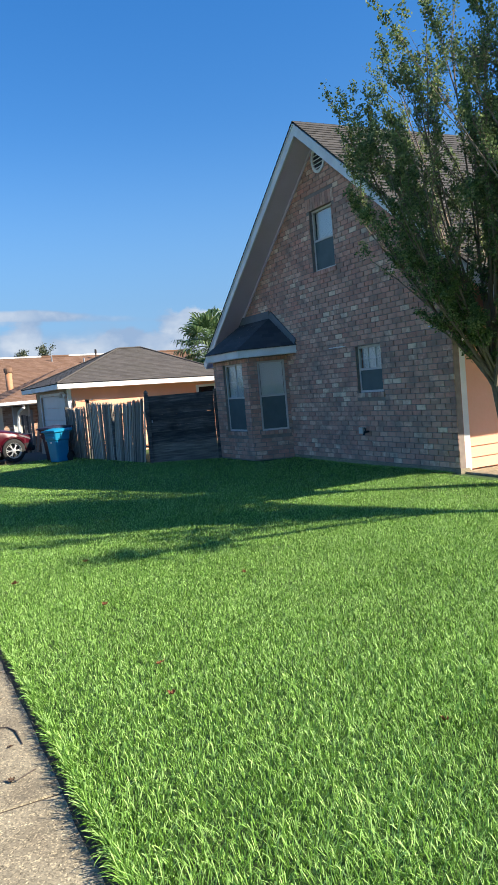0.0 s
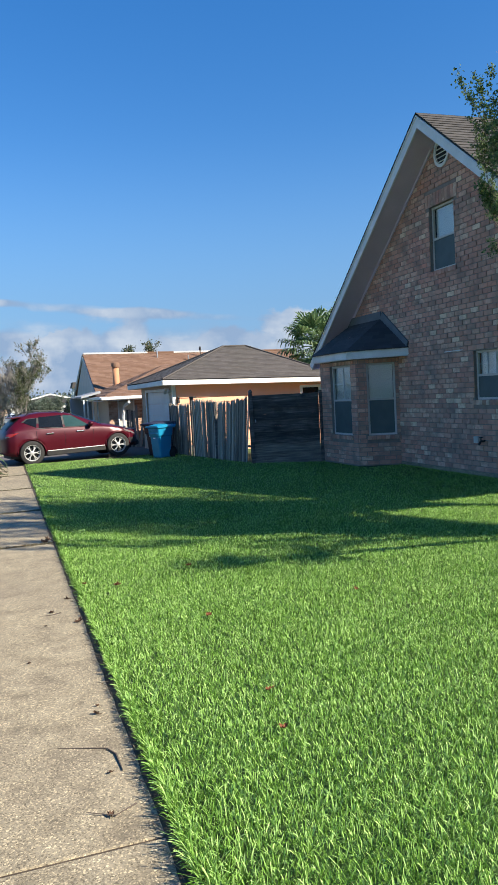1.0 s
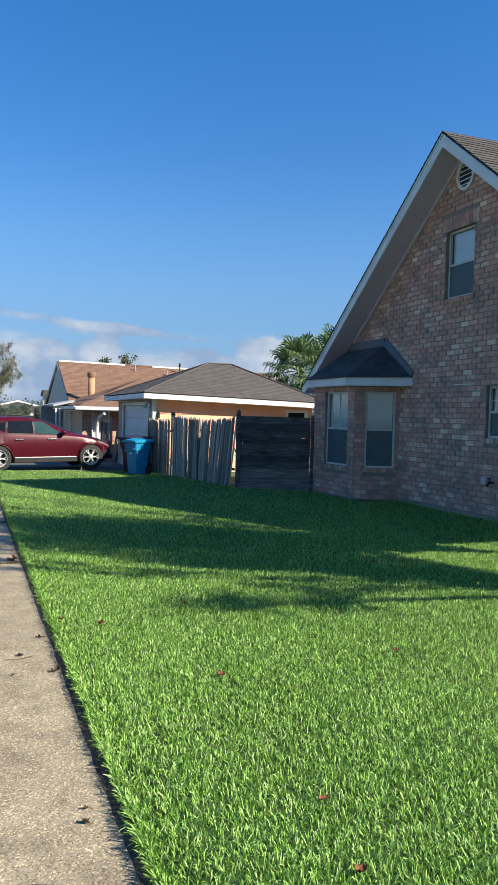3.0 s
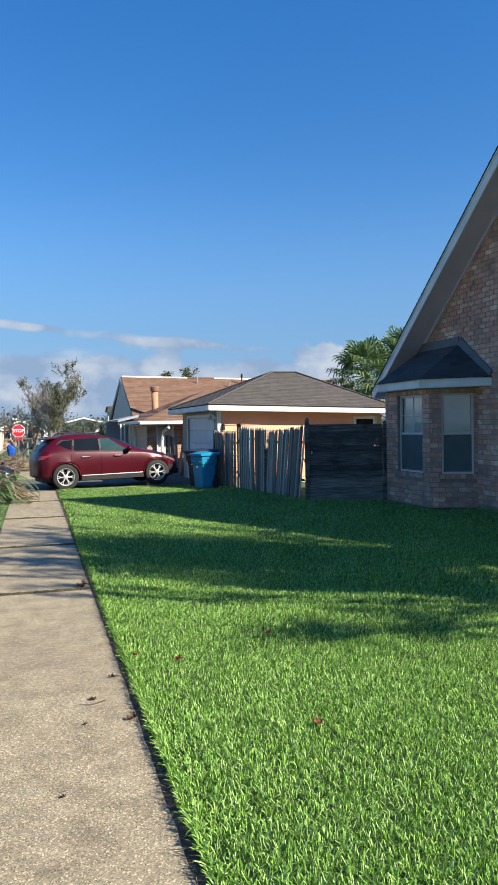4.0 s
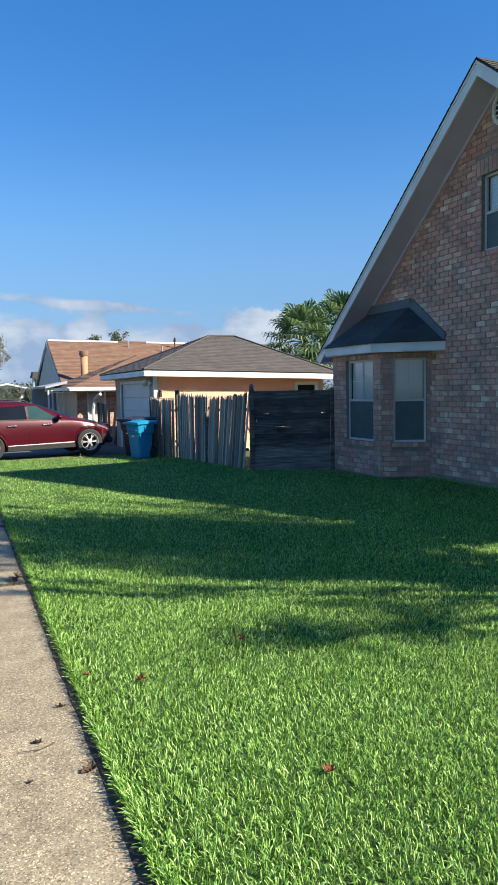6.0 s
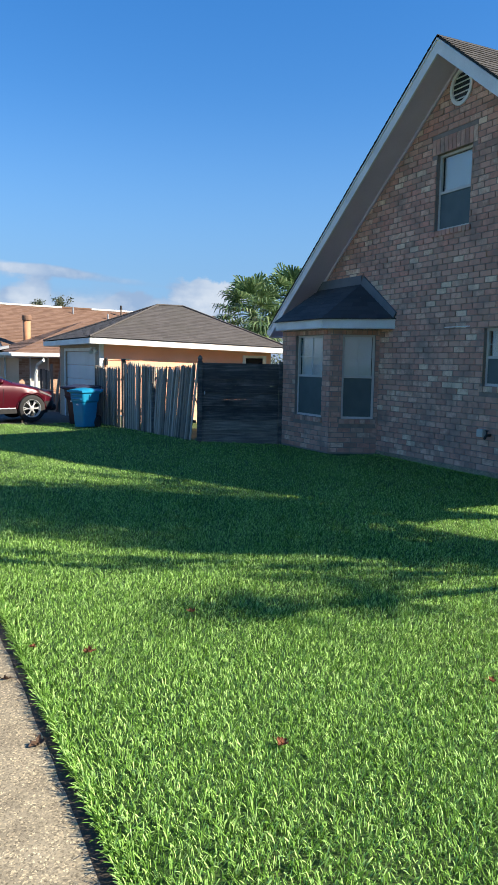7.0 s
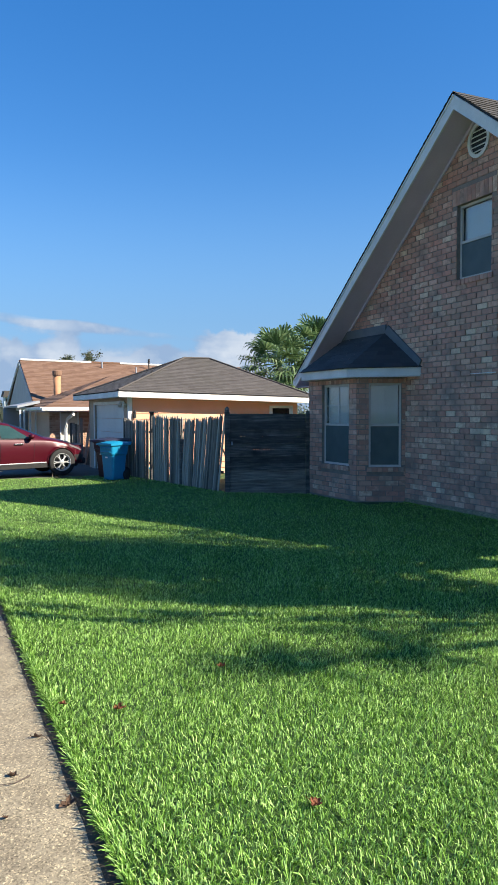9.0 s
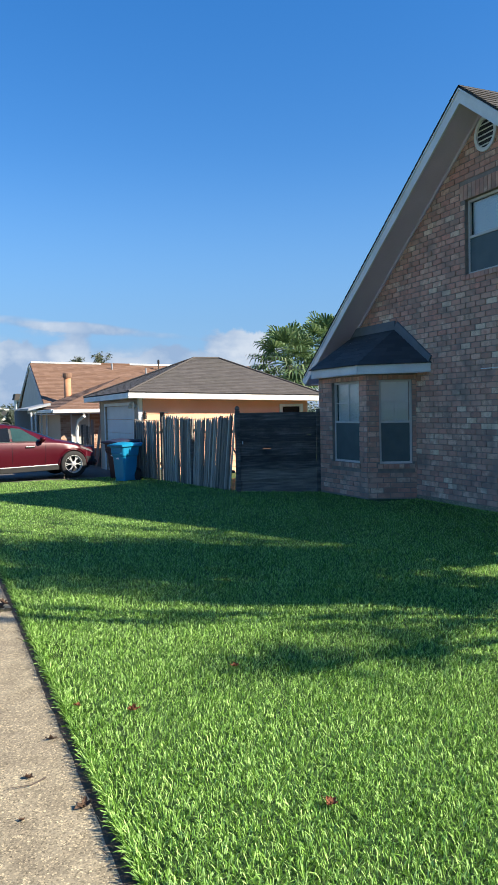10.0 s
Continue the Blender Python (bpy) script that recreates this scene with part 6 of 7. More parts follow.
def make_far_house():
    h = thing("bungalow", "low brick bungalow with brown shingle roof, flue pipe and carport", "house")
    g = -0.45
    # main roof
    roof_face("roof", (3.85, 36.6, 2.28), (16.0, 36.6, 2.20), (16.0, 42.0, 4.20), (3.95, 42.0, 4.40), "shingle_brown", h, 30, 0.25, 1)
    roof_face("roof", (16.0, 47.4, 2.0), (3.9, 47.4, 2.02), (3.95, 42.0, 4.40), (16.0, 42.0, 4.20), "shingle_brown", h, 12, 0.8, 2)
    for y0, y1 in ((36.6, 42.0), (47.4, 42.0)):
        bm = bmesh.new()
        prism(bm, [(3.82, y0, 2.22), (3.9, y1, 4.36), (3.9, y1, 4.14), (3.82, y0, 2.02)], (0.04, 0, 0))
        part("barge_board", bm, "stucco", h)
    for x0, x1, mat in ((4.0, 7.5, "white"), (7.5, 9.0, "shingle_brown"), (9.0, 11.8, "white"), (11.8, 15.9, "shingle_brown")):
        z0, z1 = 4.42 - (x0 - 3.95) * 0.0166, 4.42 - (x1 - 3.95) * 0.0166
        bm = bmesh.new()
        prism(bm, [(x0, 41.9, z0 - 0.03), (x1, 41.9, z1 - 0.03), (x1, 41.9, z1 + 0.05), (x0, 41.9, z0 + 0.05)], (0, 0.2, 0))
        part("ridge_cap", bm, mat, h)
    bm = bmesh.new()
    prism(bm, [(3.95, 37.0, 2.0), (3.95, 47.0, 2.0), (3.95, 42.0, 4.22)], (0.1, 0, 0))
    part("gable", bm, "stucco", h, "pale gable end")
    part("wall", boxes([((4.1, 37.4, g - 0.2), (16, 46.8, 2.06))]), "rust_brick", h)
    # front wing with the lower roof
    roof_face("roof", (3.30, 30.0, 1.97), (11.0, 30.0, 1.92), (11.0, 36.4, 3.5), (7.2, 36.2, 3.42), "shingle_brown", h, 26, 0.25, 3)
    roof_face("roof", (3.55, 37.0, 2.10), (3.30, 30.0, 1.97), (7.2, 36.2, 3.42), (7.2, 36.2, 3.42), "shingle_brown", h, 26, 0.25, 4)
    part("gutter", boxes([((3.24, 29.92, 1.84), (11.0, 30.04, 1.97))], None, 0.02), "white", h, "white gutter")
    part("gutter", boxes([((3.2, 30.05, 1.86), (3.32, 37.0, 1.98))], None, 0.02), "white", h)
    part("soffit", boxes([((3.33, 30.06, 1.80), (11, 36.6, 1.83))]), "soffit", h)
    bm = bmesh.new()
    tube(bm, [(4.33, 29.98, 1.86), (4.33, 30.0, 1.72), (4.18, 30.35, 1.55), (4.15, 30.5, 1.2), (4.15, 30.5, g)], [0.06] * 5, 6)
    part("downspout", bm, "white", h)
    part("wall", boxes([((3.62, 30.75, g - 0.2), (3.85, 36.5, 1.8)), ((3.85, 30.75, g - 0.2), (4.02, 30.9, 1.8)), ((4.62, 30.75, g - 0.2), (10.8, 30.9, 1.8))]), "rust_brick", h, "orange brick wall")
    bm = bmesh.new()
    rng = random.Random(2)
    for r in range(24):
        for c in range(9):
            for x0, x1 in ((3.62, 4.02), (4.62, 6.0)):
                pass
    for x0, x1 in ((3.62, 4.0), (4.64, 5.6)):
        z, k = g, 0
        while z < 1.75:
            x = x0 + (k % 2) * 0.11 - 0.11
            while x < x1:
                a, b = max(x, x0), min(x + 0.21, x1)
                if b - a > 0.04:
                    box(bm, (a, 30.735, z), (b, 30.76, z + 0.065))
                x += 0.22
            z += 0.076
            k += 1
    ob = part("brickwork", bm, "rust_brick", h)
    tagged(ob, kind="stuff")
    door = part("wing_door", boxes([((4.02, 30.8, g), (4.62, 30.86, 1.75))]), "stucco", h, "pale panelled door")
    part("door_trim", boxes([((3.98, 30.72, g), (4.03, 30.8, 1.8)), ((4.61, 30.72, g), (4.66, 30.8, 1.8))]), "white", h)
    # flue pipe with a hood
    bm = bmesh.new()
    lathe(bm, [(0.24, 2.25), (0.17, 2.42), (0.155, 2.5), (0.155, 3.38)], 16, pose(4.85, 36.4, 0))
    flue = part("flue_pipe", bm, "copper", h, "terracotta coloured flue pipe", True)
    bm = bmesh.new()
    lathe(bm, [(0.19, 3.38), (0.20, 3.46), (0.20, 3.57), (0.17, 3.60)], 16, pose(4.85, 36.4, 0))
    tagged(link_mesh("flue_cap", bm, "shingle_brown", flue))
    for x, y, z in ((9.5, 40.6, 3.72), (7.9, 41.2, 4.0)):
        part("roof_vent", tube(bmesh.new(), [(x, y, z), (x, y, z + 0.35)], [0.04, 0.04], 8), "galv", h)
    # carport towards the street
    bm = bmesh.new()
    prism(bm, [(2.85, 33.4, 2.0), (3.7, 33.6, 2.2), (3.7, 38.5, 2.2), (2.85, 38.5, 2.0)], (0, 0, 0.06))
    part("carport_roof", bm, "grey_wall", h, "shallow grey carport roof")
    bm = bmesh.new()
    prism(bm, [(2.83, 33.36, 1.97), (3.7, 33.55, 2.16), (3.7, 33.55, 2.25), (2.83, 33.36, 2.06)], (0, 0.04, 0))
    part("carport_fascia", bm, "grey_wall", h)
    part("carport_wall", boxes([((2.75, 37.9, g), (4.1, 38.0, 2.0))]), "grey_wall", h, "blue-grey wall inside the carport")
    for x, y in ((2.95, 33.5), (3.1, 33.5), (3.35, 33.7), (3.55, 33.7)):
        part("post", boxes([((x - 0.03, y - 0.03, g), (x + 0.03, y + 0.03, 1.9))]), "white", h)
    # weathered gate and a broken fence panel beside the wing
    f = thing("side_fence", "broken weathered grey fence panel leaning beside the bungalow", "fence")
    rng = random.Random(6)
    for i in range(4):
        x = 4.12 + i * 0.085
        part("picket", boxes([((x, 29.5, g + 0.2), (x + 0.075, 29.53, 1.38 + rng.uniform(-0.05, 0.08)))]), "fence", f)
    for i in range(3):
        bm = bmesh.new()
        box(bm, (0, 0, 0), (0.09, 0.03, 1.5), pose(4.52 + i * 0.1, 29.4, g + 0.35, 0, 8 + 4 * i, 0))
        part("picket", bm, "fence", f)
    part("post", boxes([((4.46, 29.42, g), (4.54, 29.5, 1.6))]), "fence", f)


make_far_house()


def make_far_houses():
    for i, (x, y, w, d, wall, roof, mat) in enumerate(((-7.5, 88.0, 7.0, 6.0, 1.75, 3.2, "stucco"), (5.2, 92.0, 9.0, 6.0, 1.9, 3.0, "white"), (-2.2, 100.0, 6.0, 5.0, 1.6, 2.8, "rust_brick"))):
        g = -0.6
        h = thing("distant_house", "small pale house far down the street", "house")
        part("wall", boxes([((x - w / 2, y, g), (x + w / 2, y + d, wall))]), mat, h)
        bm = bmesh.new()
        prism(bm, [(x - w / 2 - 0.3, y - 0.3, wall - 0.05), (x + w / 2 + 0.3, y - 0.3, wall - 0.05), (x, y - 0.3, roof)], (0, d + 0.6, 0))
        part("roof", bm, ("shingle", "shingle_dark", "shingle_brown")[i], h)
        bm = bmesh.new()
        for s in (-1, 1):
            prism(bm, [(x, y - 0.34, roof + 0.02), (x + s * (w / 2 + 0.35), y - 0.34, wall - 0.06), (x + s * (w / 2 + 0.35), y - 0.34, wall - 0.2), (x, y - 0.34, roof - 0.16)], (0, 0.03, 0))
        part("barge_board", bm, "white", h)
        for s in (-0.25, 0.2):
            win = part("window", boxes([((x + s * w - 0.45, y - 0.04, 0.5), (x + s * w + 0.45, y - 0.005, 1.35))]), "white", h)
            tagged(link_mesh("pane", boxes([((x + s * w - 0.38, y - 0.05, 0.57), (x + s * w + 0.38, y - 0.041, 1.28))]), "car_glass", win))
    # chimney house showing behind the bungalow
    c = thing("dormer_tower", "white walled dormer with dark roof behind the bungalow", "house")
    part("wall", boxes([((5.0, 60.0, -0.6), (5.47, 61.0, 2.95))]), "white", c)
    part("window", boxes([((5.12, 59.94, 2.35), (5.36, 59.99, 2.8))]), "car_glass", c)
    bm = bmesh.new()
    prism(bm, [(4.88, 59.7, 2.93), (5.6, 59.7, 2.93), (5.5, 59.7, 3.37), (4.98, 59.7, 3.37)], (0, 1.6, 0))
    part("roof", bm, "shingle", c)


make_far_houses()


# ---- street furniture ----
def make_stop_sign():
    s = thing("stop_sign", "red octagonal stop sign on a steel post", "sign", pose(-1.38, 49.0, -0.62))
    tube_ = tube(bmesh.new(), [(0, 0.03, 0), (0, 0.03, 2.55)], [0.03, 0.03], 6)
    part("post", tube_, "galv", s)
    zc, r = 2.26, 0.40
    bm = bmesh.new()
    oct_ = [(r * math.cos(radians(22.5 + 45 * k)), 0.0, zc + r * math.sin(radians(22.5 + 45 * k))) for k in range(8)]
    prism(bm, oct_, (0, 0.006, 0))
    part("border", bm, "sign_white", s)
    bm = bmesh.new()
    prism(bm, [(x * 0.93, -0.003, zc + (z - zc) * 0.93) for x, _, z in oct_], (0, 0.003, 0))
    part("face", bm, "sign_red", s)
    cu = bpy.data.curves.new("legend", "FONT")
    cu.body, cu.size, cu.align_x, cu.align_y, cu.extrude = "STOP", 0.275, "CENTER", "CENTER", 0.002
    cu.offset = 0.006
    ob = new("legend_curve", cu)
    dg = bpy.context.evaluated_depsgraph_get()
    me = bpy.data.meshes.new_from_object(ob.evaluated_get(dg))
    bpy.data.objects.remove(ob)
    me.materials.clear()
    me.materials.append(M["sign_white"])
    leg = new("legend", me)
    leg.parent = s
    leg.matrix_world = s.matrix_world @ pose(0, -0.008, zc, 90, 0, 0)
    part("small_plate", boxes([((-0.22, -0.004, 1.70), (0.22, 0.002, 1.80))]), "sign_red", s)


make_stop_sign()


def make_street_lamp():
    l = thing("street_lamp", "grey street lamp with a short arm", "street lamp", pose(-1.05, 72.0, -0.6))
    part("pole", tube(bmesh.new(), [(0, 0, 0), (0, 0, 2.9)], [0.09, 0.07], 8), "galv", l)
    part("arm", tube(bmesh.new(), [(0, 0, 2.85), (-0.3, 0, 3.1), (-1.0, 0, 3.25)], [0.04] * 3, 6), "galv", l)
    bm = bmesh.new()
    box(bm, (-1.25, -0.12, 3.16), (-0.85, 0.12, 3.32), None, 0.04)
    part("head", bm, "sign_white", l)
    for i, (x, y, hgt) in enumerate(((-4.1, 90.0, 3.6), (-3.6, 90.0, 3.9), (10.35, 41.2, 4.75))):
        p = thing("utility_pole", "thin grey pole rising above the roofs", "pole", pose(x, y, -0.6))
        part("shaft", tube(bmesh.new(), [(0, 0, 0), (0, 0, hgt + 0.6 - 0.35 * (i == 2))], [0.06 - 0.02 * (i == 2)] * 2, 6), "bark_dark", p)
        part("cap", tube(bmesh.new(), [(0, 0, hgt + 0.5 - 0.3 * (i == 2)), (0, 0, hgt + 0.7 - 0.3 * (i == 2))], [0.07, 0.05], 6), "black", p)


make_street_lamp()


def stick_pile(name, label, centre, size, count, mat, seed, long=(0.4, 1.3), parent=None, rad=(0.004, 0.014)):
    rng = random.Random(seed)
    bm = bmesh.new()
    for _ in range(count):
        a, r = rng.uniform(0, math.tau), math.sqrt(rng.random())
        x, y = centre[0] + size[0] * r * math.cos(a), centre[1] + size[1] * r * math.sin(a)
        z = float(ground_z(x, y)) + size[2] * (1 - r * r) * rng.random() + 0.02
        d = Vector((rng.gauss(0, 1), rng.gauss(0, 1), rng.gauss(0, 0.45))).normalized()
        L = rng.uniform(*long)
        p0 = Vector((x, y, z)) - d * L / 2
        p2 = Vector((x, y, z)) + d * L / 2
        p0.z, p2.z = max(p0.z, float(ground_z(p0.x, p0.y)) + 0.01), max(p2.z, float(ground_z(p2.x, p2.y)) + 0.01)
        p1 = (p0 + p2) / 2 + Vector((rng.gauss(0, 0.05), rng.gauss(0, 0.05), rng.gauss(0, 0.04)))
        w = rng.uniform(*rad)
        tube(bm, [p0, p1, p2], [w, w * 0.8, w * 0.3], 3, False)
    ob = link_mesh(name, bm, mat, parent)
    return ob


def make_piles():
    p = thing("debris_pile", "kerbside heap of cut palm fronds and dry branches", "debris pile")
    tagged(stick_pile("brushwood", "", (-1.85, 23.1, 0), (0.95, 1.4, 0.8), 420, "debris", 3, parent=p), "dry brown branches", kind="stuff")
    rng = random.Random(8)
    # strap-like green fronds spilling towards the sidewalk
    for k in range(130):
        bm = bmesh.new()
        s = Vector((rng.uniform(-2.1, -1.15), rng.uniform(21.0, 22.6), rng.uniform(0.12, 0.65)))
        d = Vector((rng.uniform(0.2, 1.0) * rng.choice([1, 1, -0.6]), rng.uniform(-1.0, 0.3), rng.uniform(-0.1, 0.35))).normalized()
        L = rng.uniform(0.6, 1.3)
        side = d.cross(Vector((0, 0, 1))).normalized()
        rows = []
        for i in range(7):
            t = i / 6
            q = s + d * L * t + Vector((0, 0, -0.55 * t * t * L))
            q.z = max(q.z, 0.02 + 0.02 * rng.random())
            q.x = min(q.x, -0.42)
            w = 0.026 * math.sin(math.pi * (0.12 + 0.85 * t)) + 0.003
            rows.append((bm.verts.new(q - side * w + Vector((0, 0, 0.012))), bm.verts.new(q), bm.verts.new(q + side * w + Vector((0, 0, 0.012)))))
        for a, b in zip(rows, rows[1:]):
            bm.faces.new((a[0], a[1], b[1], b[0]))
            bm.faces.new((a[1], a[2], b[2], b[1]))
        part("frond", bm, "palm" if rng.random() < 0.75 else "debris", p)
    tagged(stick_pile("dry_litter", "", (-1.15, 22.05, 0), (0.35, 0.55, 0.5), 120, "dry_leaf", 4, (0.15, 0.4), p, (0.006, 0.016)), "red-brown dry leaves", kind="stuff")
    q = thing("debris_pile", "wide brown heap of storm-cut branches by the street", "debris pile")
    tagged(stick_pile("brushwood", "", (-1.5, 39.0, 0), (0.85, 1.8, 0.85), 520, "debris", 5, (0.6, 1.6), q, (0.006, 0.02)), "dry brown branches", kind="stuff")
    q = thing("debris_pile", "low brown heap of branches further down the kerb", "debris pile")
    tagged(stick_pile("brushwood", "", (-4.0, 33.0, 0), (1.2, 2.0, 1.2), 350, "debris", 6, (0.6, 1.4), q, (0.006, 0.02)), "dry brown branches", kind="stuff")
    t = thing("tarpaulin_heap", "crumpled bright blue tarpaulin far down the street", "tarpaulin", pose(-2.4, 70, -0.6))
    bm = bmesh.new()
    bmesh.ops.create_icosphere(bm, subdivisions=3, radius=1.0)
    for v in bm.verts:
        v.co = Vector((v.co.x * 0.36, v.co.y * 0.36, max(0, v.co.z * 0.4 + 0.3))) * (1 + 0.18 * noise.noise(v.co * 3))
        v.co.z += 0.35 if v.co.z > 0.1 else 0
    part("sheet", bm, "blue_tarp", t)


make_piles()


def make_bag(x, y, seed):
    """A tied refuse bag, slumped and creased."""
    bag = thing("refuse_bag", "shiny black plastic refuse bag on the debris heap", "bag", pose(x, y, float(ground_z(x, y))))
    bm = bmesh.new()
    bmesh.ops.create_icosphere(bm, subdivisions=4, radius=1.0)
    for v in bm.verts:
        d = v.co.copy()
        k = 1 + 0.16 * noise.noise(d * 2.3 + Vector((seed, 0, 0))) + 0.07 * noise.noise(d * 6.0)
        v.co = Vector((d.x * 0.36 * k, d.y * 0.34 * k, 0.36 + d.z * 0.36 * k))
        if d.z < -0.6:
            v.co.z = max(v.co.z, 0.01)
    part("bag", bm, "bag_black", bag, "", True)
    bm = bmesh.new()
    tube(bm, [(0, 0, 0.66), (0.02, 0.01, 0.73), (0.05, 0.03, 0.82)], [0.05, 0.025, 0.06], 8)
    part("knot", bm, "bag_black", bag)


make_bag(-1.4, 24.1, 3)


def make_scatter():
    p = thing("debris_pile", "thin scatter of dry twigs and soil at the lawn's edge", "debris pile")
    tagged(stick_pile("brushwood", "", (2.95, 23.95, 0), (0.55, 0.14, 0.02), 60, "debris", 21, (0.06, 0.18), p, (0.003, 0.008)), "dry brown twigs", kind="stuff")
    bm = bmesh.new()
    rng = random.Random(5)
    rim = [bm.verts.new((2.9 + 0.6 * math.cos(a) * rng.uniform(0.75, 1.1), 23.95 + 0.14 * math.sin(a) * rng.uniform(0.75, 1.1), 0.026)) for a in np.linspace(0, math.tau, 22)[:-1]]
    top = bm.verts.new((2.9, 23.95, 0.06))
    for a, b in zip(rim, rim[1:] + rim[:1]):
        bm.faces.new((a, b, top))
    part("soil_heap", bm, "dirt", p)


make_scatter()


def make_bucket(x, y):
    b = thing("bucket", "small white plastic tub with a blue lid behind the fence", "bucket", pose(x, y, float(ground_z(x, y))))
    bm = bmesh.new()
    lathe(bm, [(0.10, 0.0), (0.125, 0.26), (0.135, 0.262), (0.135, 0.28), (0.12, 0.28)], 20)
    part("tub", bm, "sign_white", b, "", True)
    bm = bmesh.new()
    lathe(bm, [(0.138, 0.275), (0.14, 0.30), (0.12, 0.31), (0.03, 0.312)], 20)
    part("lid", bm, "bin_blue", b, "blue snap-on lid", True)


make_bucket(5.06, 23.0)


# ---- turf ----
def inside_bay(x, y):
    return (x > 7.25) & (y > 15.8) & (y < 19.2)


def make_turf(name, x0, x1, y0, y1, label, seed, edge=False, eye=(-0.5, 2.6), cap=8800.0):
    """Broad-bladed turf: curved leaves that start steep and arch over, thinner and wider with distance."""
    nr = np.random.default_rng(seed)
    pts, cell = [], 0.5
    for cx in np.arange(x0, x1, cell):
        for cy in np.arange(y0, y1, cell):
            d = math.hypot(cx + cell / 2 - eye[0], cy + cell / 2 - eye[1])
            dens = min(1.0, 8.5 / max(d, 0.5)) ** 0.75 * (0.26 if cx > cy + 0.6 or cy < 1.2 or (cx < -1.2 and cy < 6.5) else 1.0) * min(cap, cap * (4.6 / max(d, 0.5)) ** 1.08)
            k = int(dens * cell * cell)
            q = np.stack([nr.uniform(cx, min(cx + cell, x1), k), nr.uniform(cy, min(cy + cell, y1), k), np.full(k, d)], 1)
            pts.append(q)
    if edge:
        # a thicker fringe along the concrete
        k = 11000
        q = np.stack([x0 + np.abs(nr.normal(0, 0.035, k)), 1.0 + 15.0 * nr.random(k) ** 1.7, np.zeros(k)], 1)
        q[:, 2] = np.hypot(q[:, 0] - eye[0], q[:, 1] - eye[1])
        pts.append(q)
    p = np.concatenate(pts)
    x, y, d = p[:, 0], p[:, 1], p[:, 2]
    ok = ~inside_bay(x, y) & (x < 8.18) & ~((x > 4.85) & (y > 19.0) & (x > 5.6 - (y - 18.9) * 0.2)) & ~((y > 17.9) & (x > 5.6) & (y > 18.8 - (x - 5.6) * 0.4)) & ~((x > 7.98) & (y < 10.25))
    x, y, d = x[ok], y[ok], d[ok]
    n = len(x)
    z = ground_z(x, y) + 0.030 * (x > 0)
    # clumps of longer and shorter growth
    patch = np.sin(x * 5.1 + 2 * np.sin(y * 3.3)) * np.sin(y * 4.7 + 1.7 * np.sin(x * 2.9))
    h = nr.uniform(0.023, 0.043, n) * (1 + 0.16 * patch)
    # longer and finer where it has not been walked on
    long_ = np.clip((4.6 - y) / 1.8, 0.0, 1.0) * (nr.random(n) < 0.6)
    h = h * (1 + 0.9 * long_)
    w = nr.uniform(0.0014, 0.0025, n) * (1 - 0.2 * long_) * np.clip((d / 4.6) ** 0.45, 1.0, 2.4)
    az = nr.uniform(0, 2 * np.pi, n)
    rise = np.clip(nr.normal(1.12, 0.24, n), 0.45, 1.55)
    droop = nr.uniform(0.0, 1.1, n)
    if edge:
        e = np.exp(-np.maximum(x - x0, 0) / 0.07)
        lean = nr.random(n) < e * 0.75
        az = np.where(lean, np.pi + nr.normal(0, 0.7, n), az)
        h = h * (1 + 0.95 * e * nr.uniform(0.3, 1.0, n))
        rise = np.where(lean, rise * nr.uniform(0.5, 0.95, n), rise)
    dirv = np.stack([np.cos(az), np.sin(az), np.zeros(n)], 1)
    side = np.stack([-np.sin(az), np.cos(az), np.zeros(n)], 1)
    # a slight twist lets the blade faces catch the light differently
    side = side + np.array([0, 0, 1.0]) * nr.normal(0, 0.45, n)[:, None]
    up = np.array([0, 0, 1.0])
    rows, c = [], np.stack([x, y, z - 0.006], 1)
    rows.append(c)
    for k, part_ in enumerate((0.45, 0.37, 0.18)):
        a = rise - droop * (k + 0.3) / 2.3
        c = c + (dirv * np.cos(a)[:, None] + up * np.sin(a)[:, None]) * (h * part_)[:, None]
        rows.append(c)
    ws = side * w[:, None]
    near = (d < 5.2) & (x <= y + 0.8) & (y > 1.0)
    # curved blades close by; further off a bent pair of triangles each
    a = near.nonzero()[0]
    v1 = np.stack([rows[0] - ws * 0.75, rows[0] + ws * 0.75, rows[1] - ws, rows[1] + ws, rows[2] - ws * 0.92, rows[2] + ws * 0.92, rows[3]], 1)[a].reshape(-1, 3)
    b = np.arange(len(a))[:, None] * 7
    f1 = np.concatenate([b + np.array([t]) for t in ([0, 1, 3], [0, 3, 2], [2, 3, 5], [2, 5, 4], [4, 5, 6])], 0)
    far = (~near).nonzero()[0]
    v2 = np.stack([rows[0] - ws * 1.1, rows[0] + ws * 1.1, rows[2] + ws * 0.7, rows[3]], 1)[far].reshape(-1, 3)
    b = len(v1) + np.arange(len(far))[:, None] * 4
    f2 = np.concatenate([b + np.array([t]) for t in ([0, 1, 2], [0, 2, 3])], 0)
    ob = fast_mesh(name, np.concatenate([v1, v2]), np.concatenate([f1, f2], 0), "grass", corners=3, smooth=True)
    tagged(ob, label, "grass", kind="stuff")


make_turf("lawn_grass", 0.085, 8.2, -1.5, 24.1, "thick bright green lawn grass", 1, True)
make_turf("verge_grass", -3.45, -1.1, -1.5, 24.0, "thick green grass verge beside the street", 2, eye=(-0.5, 2.6), cap=2300.0)
make_turf("verge_grass", -3.5, 3.0, 30.2, 40.0, "green grass beyond the driveway", 3, eye=(-0.5, 12.0), cap=2600.0)


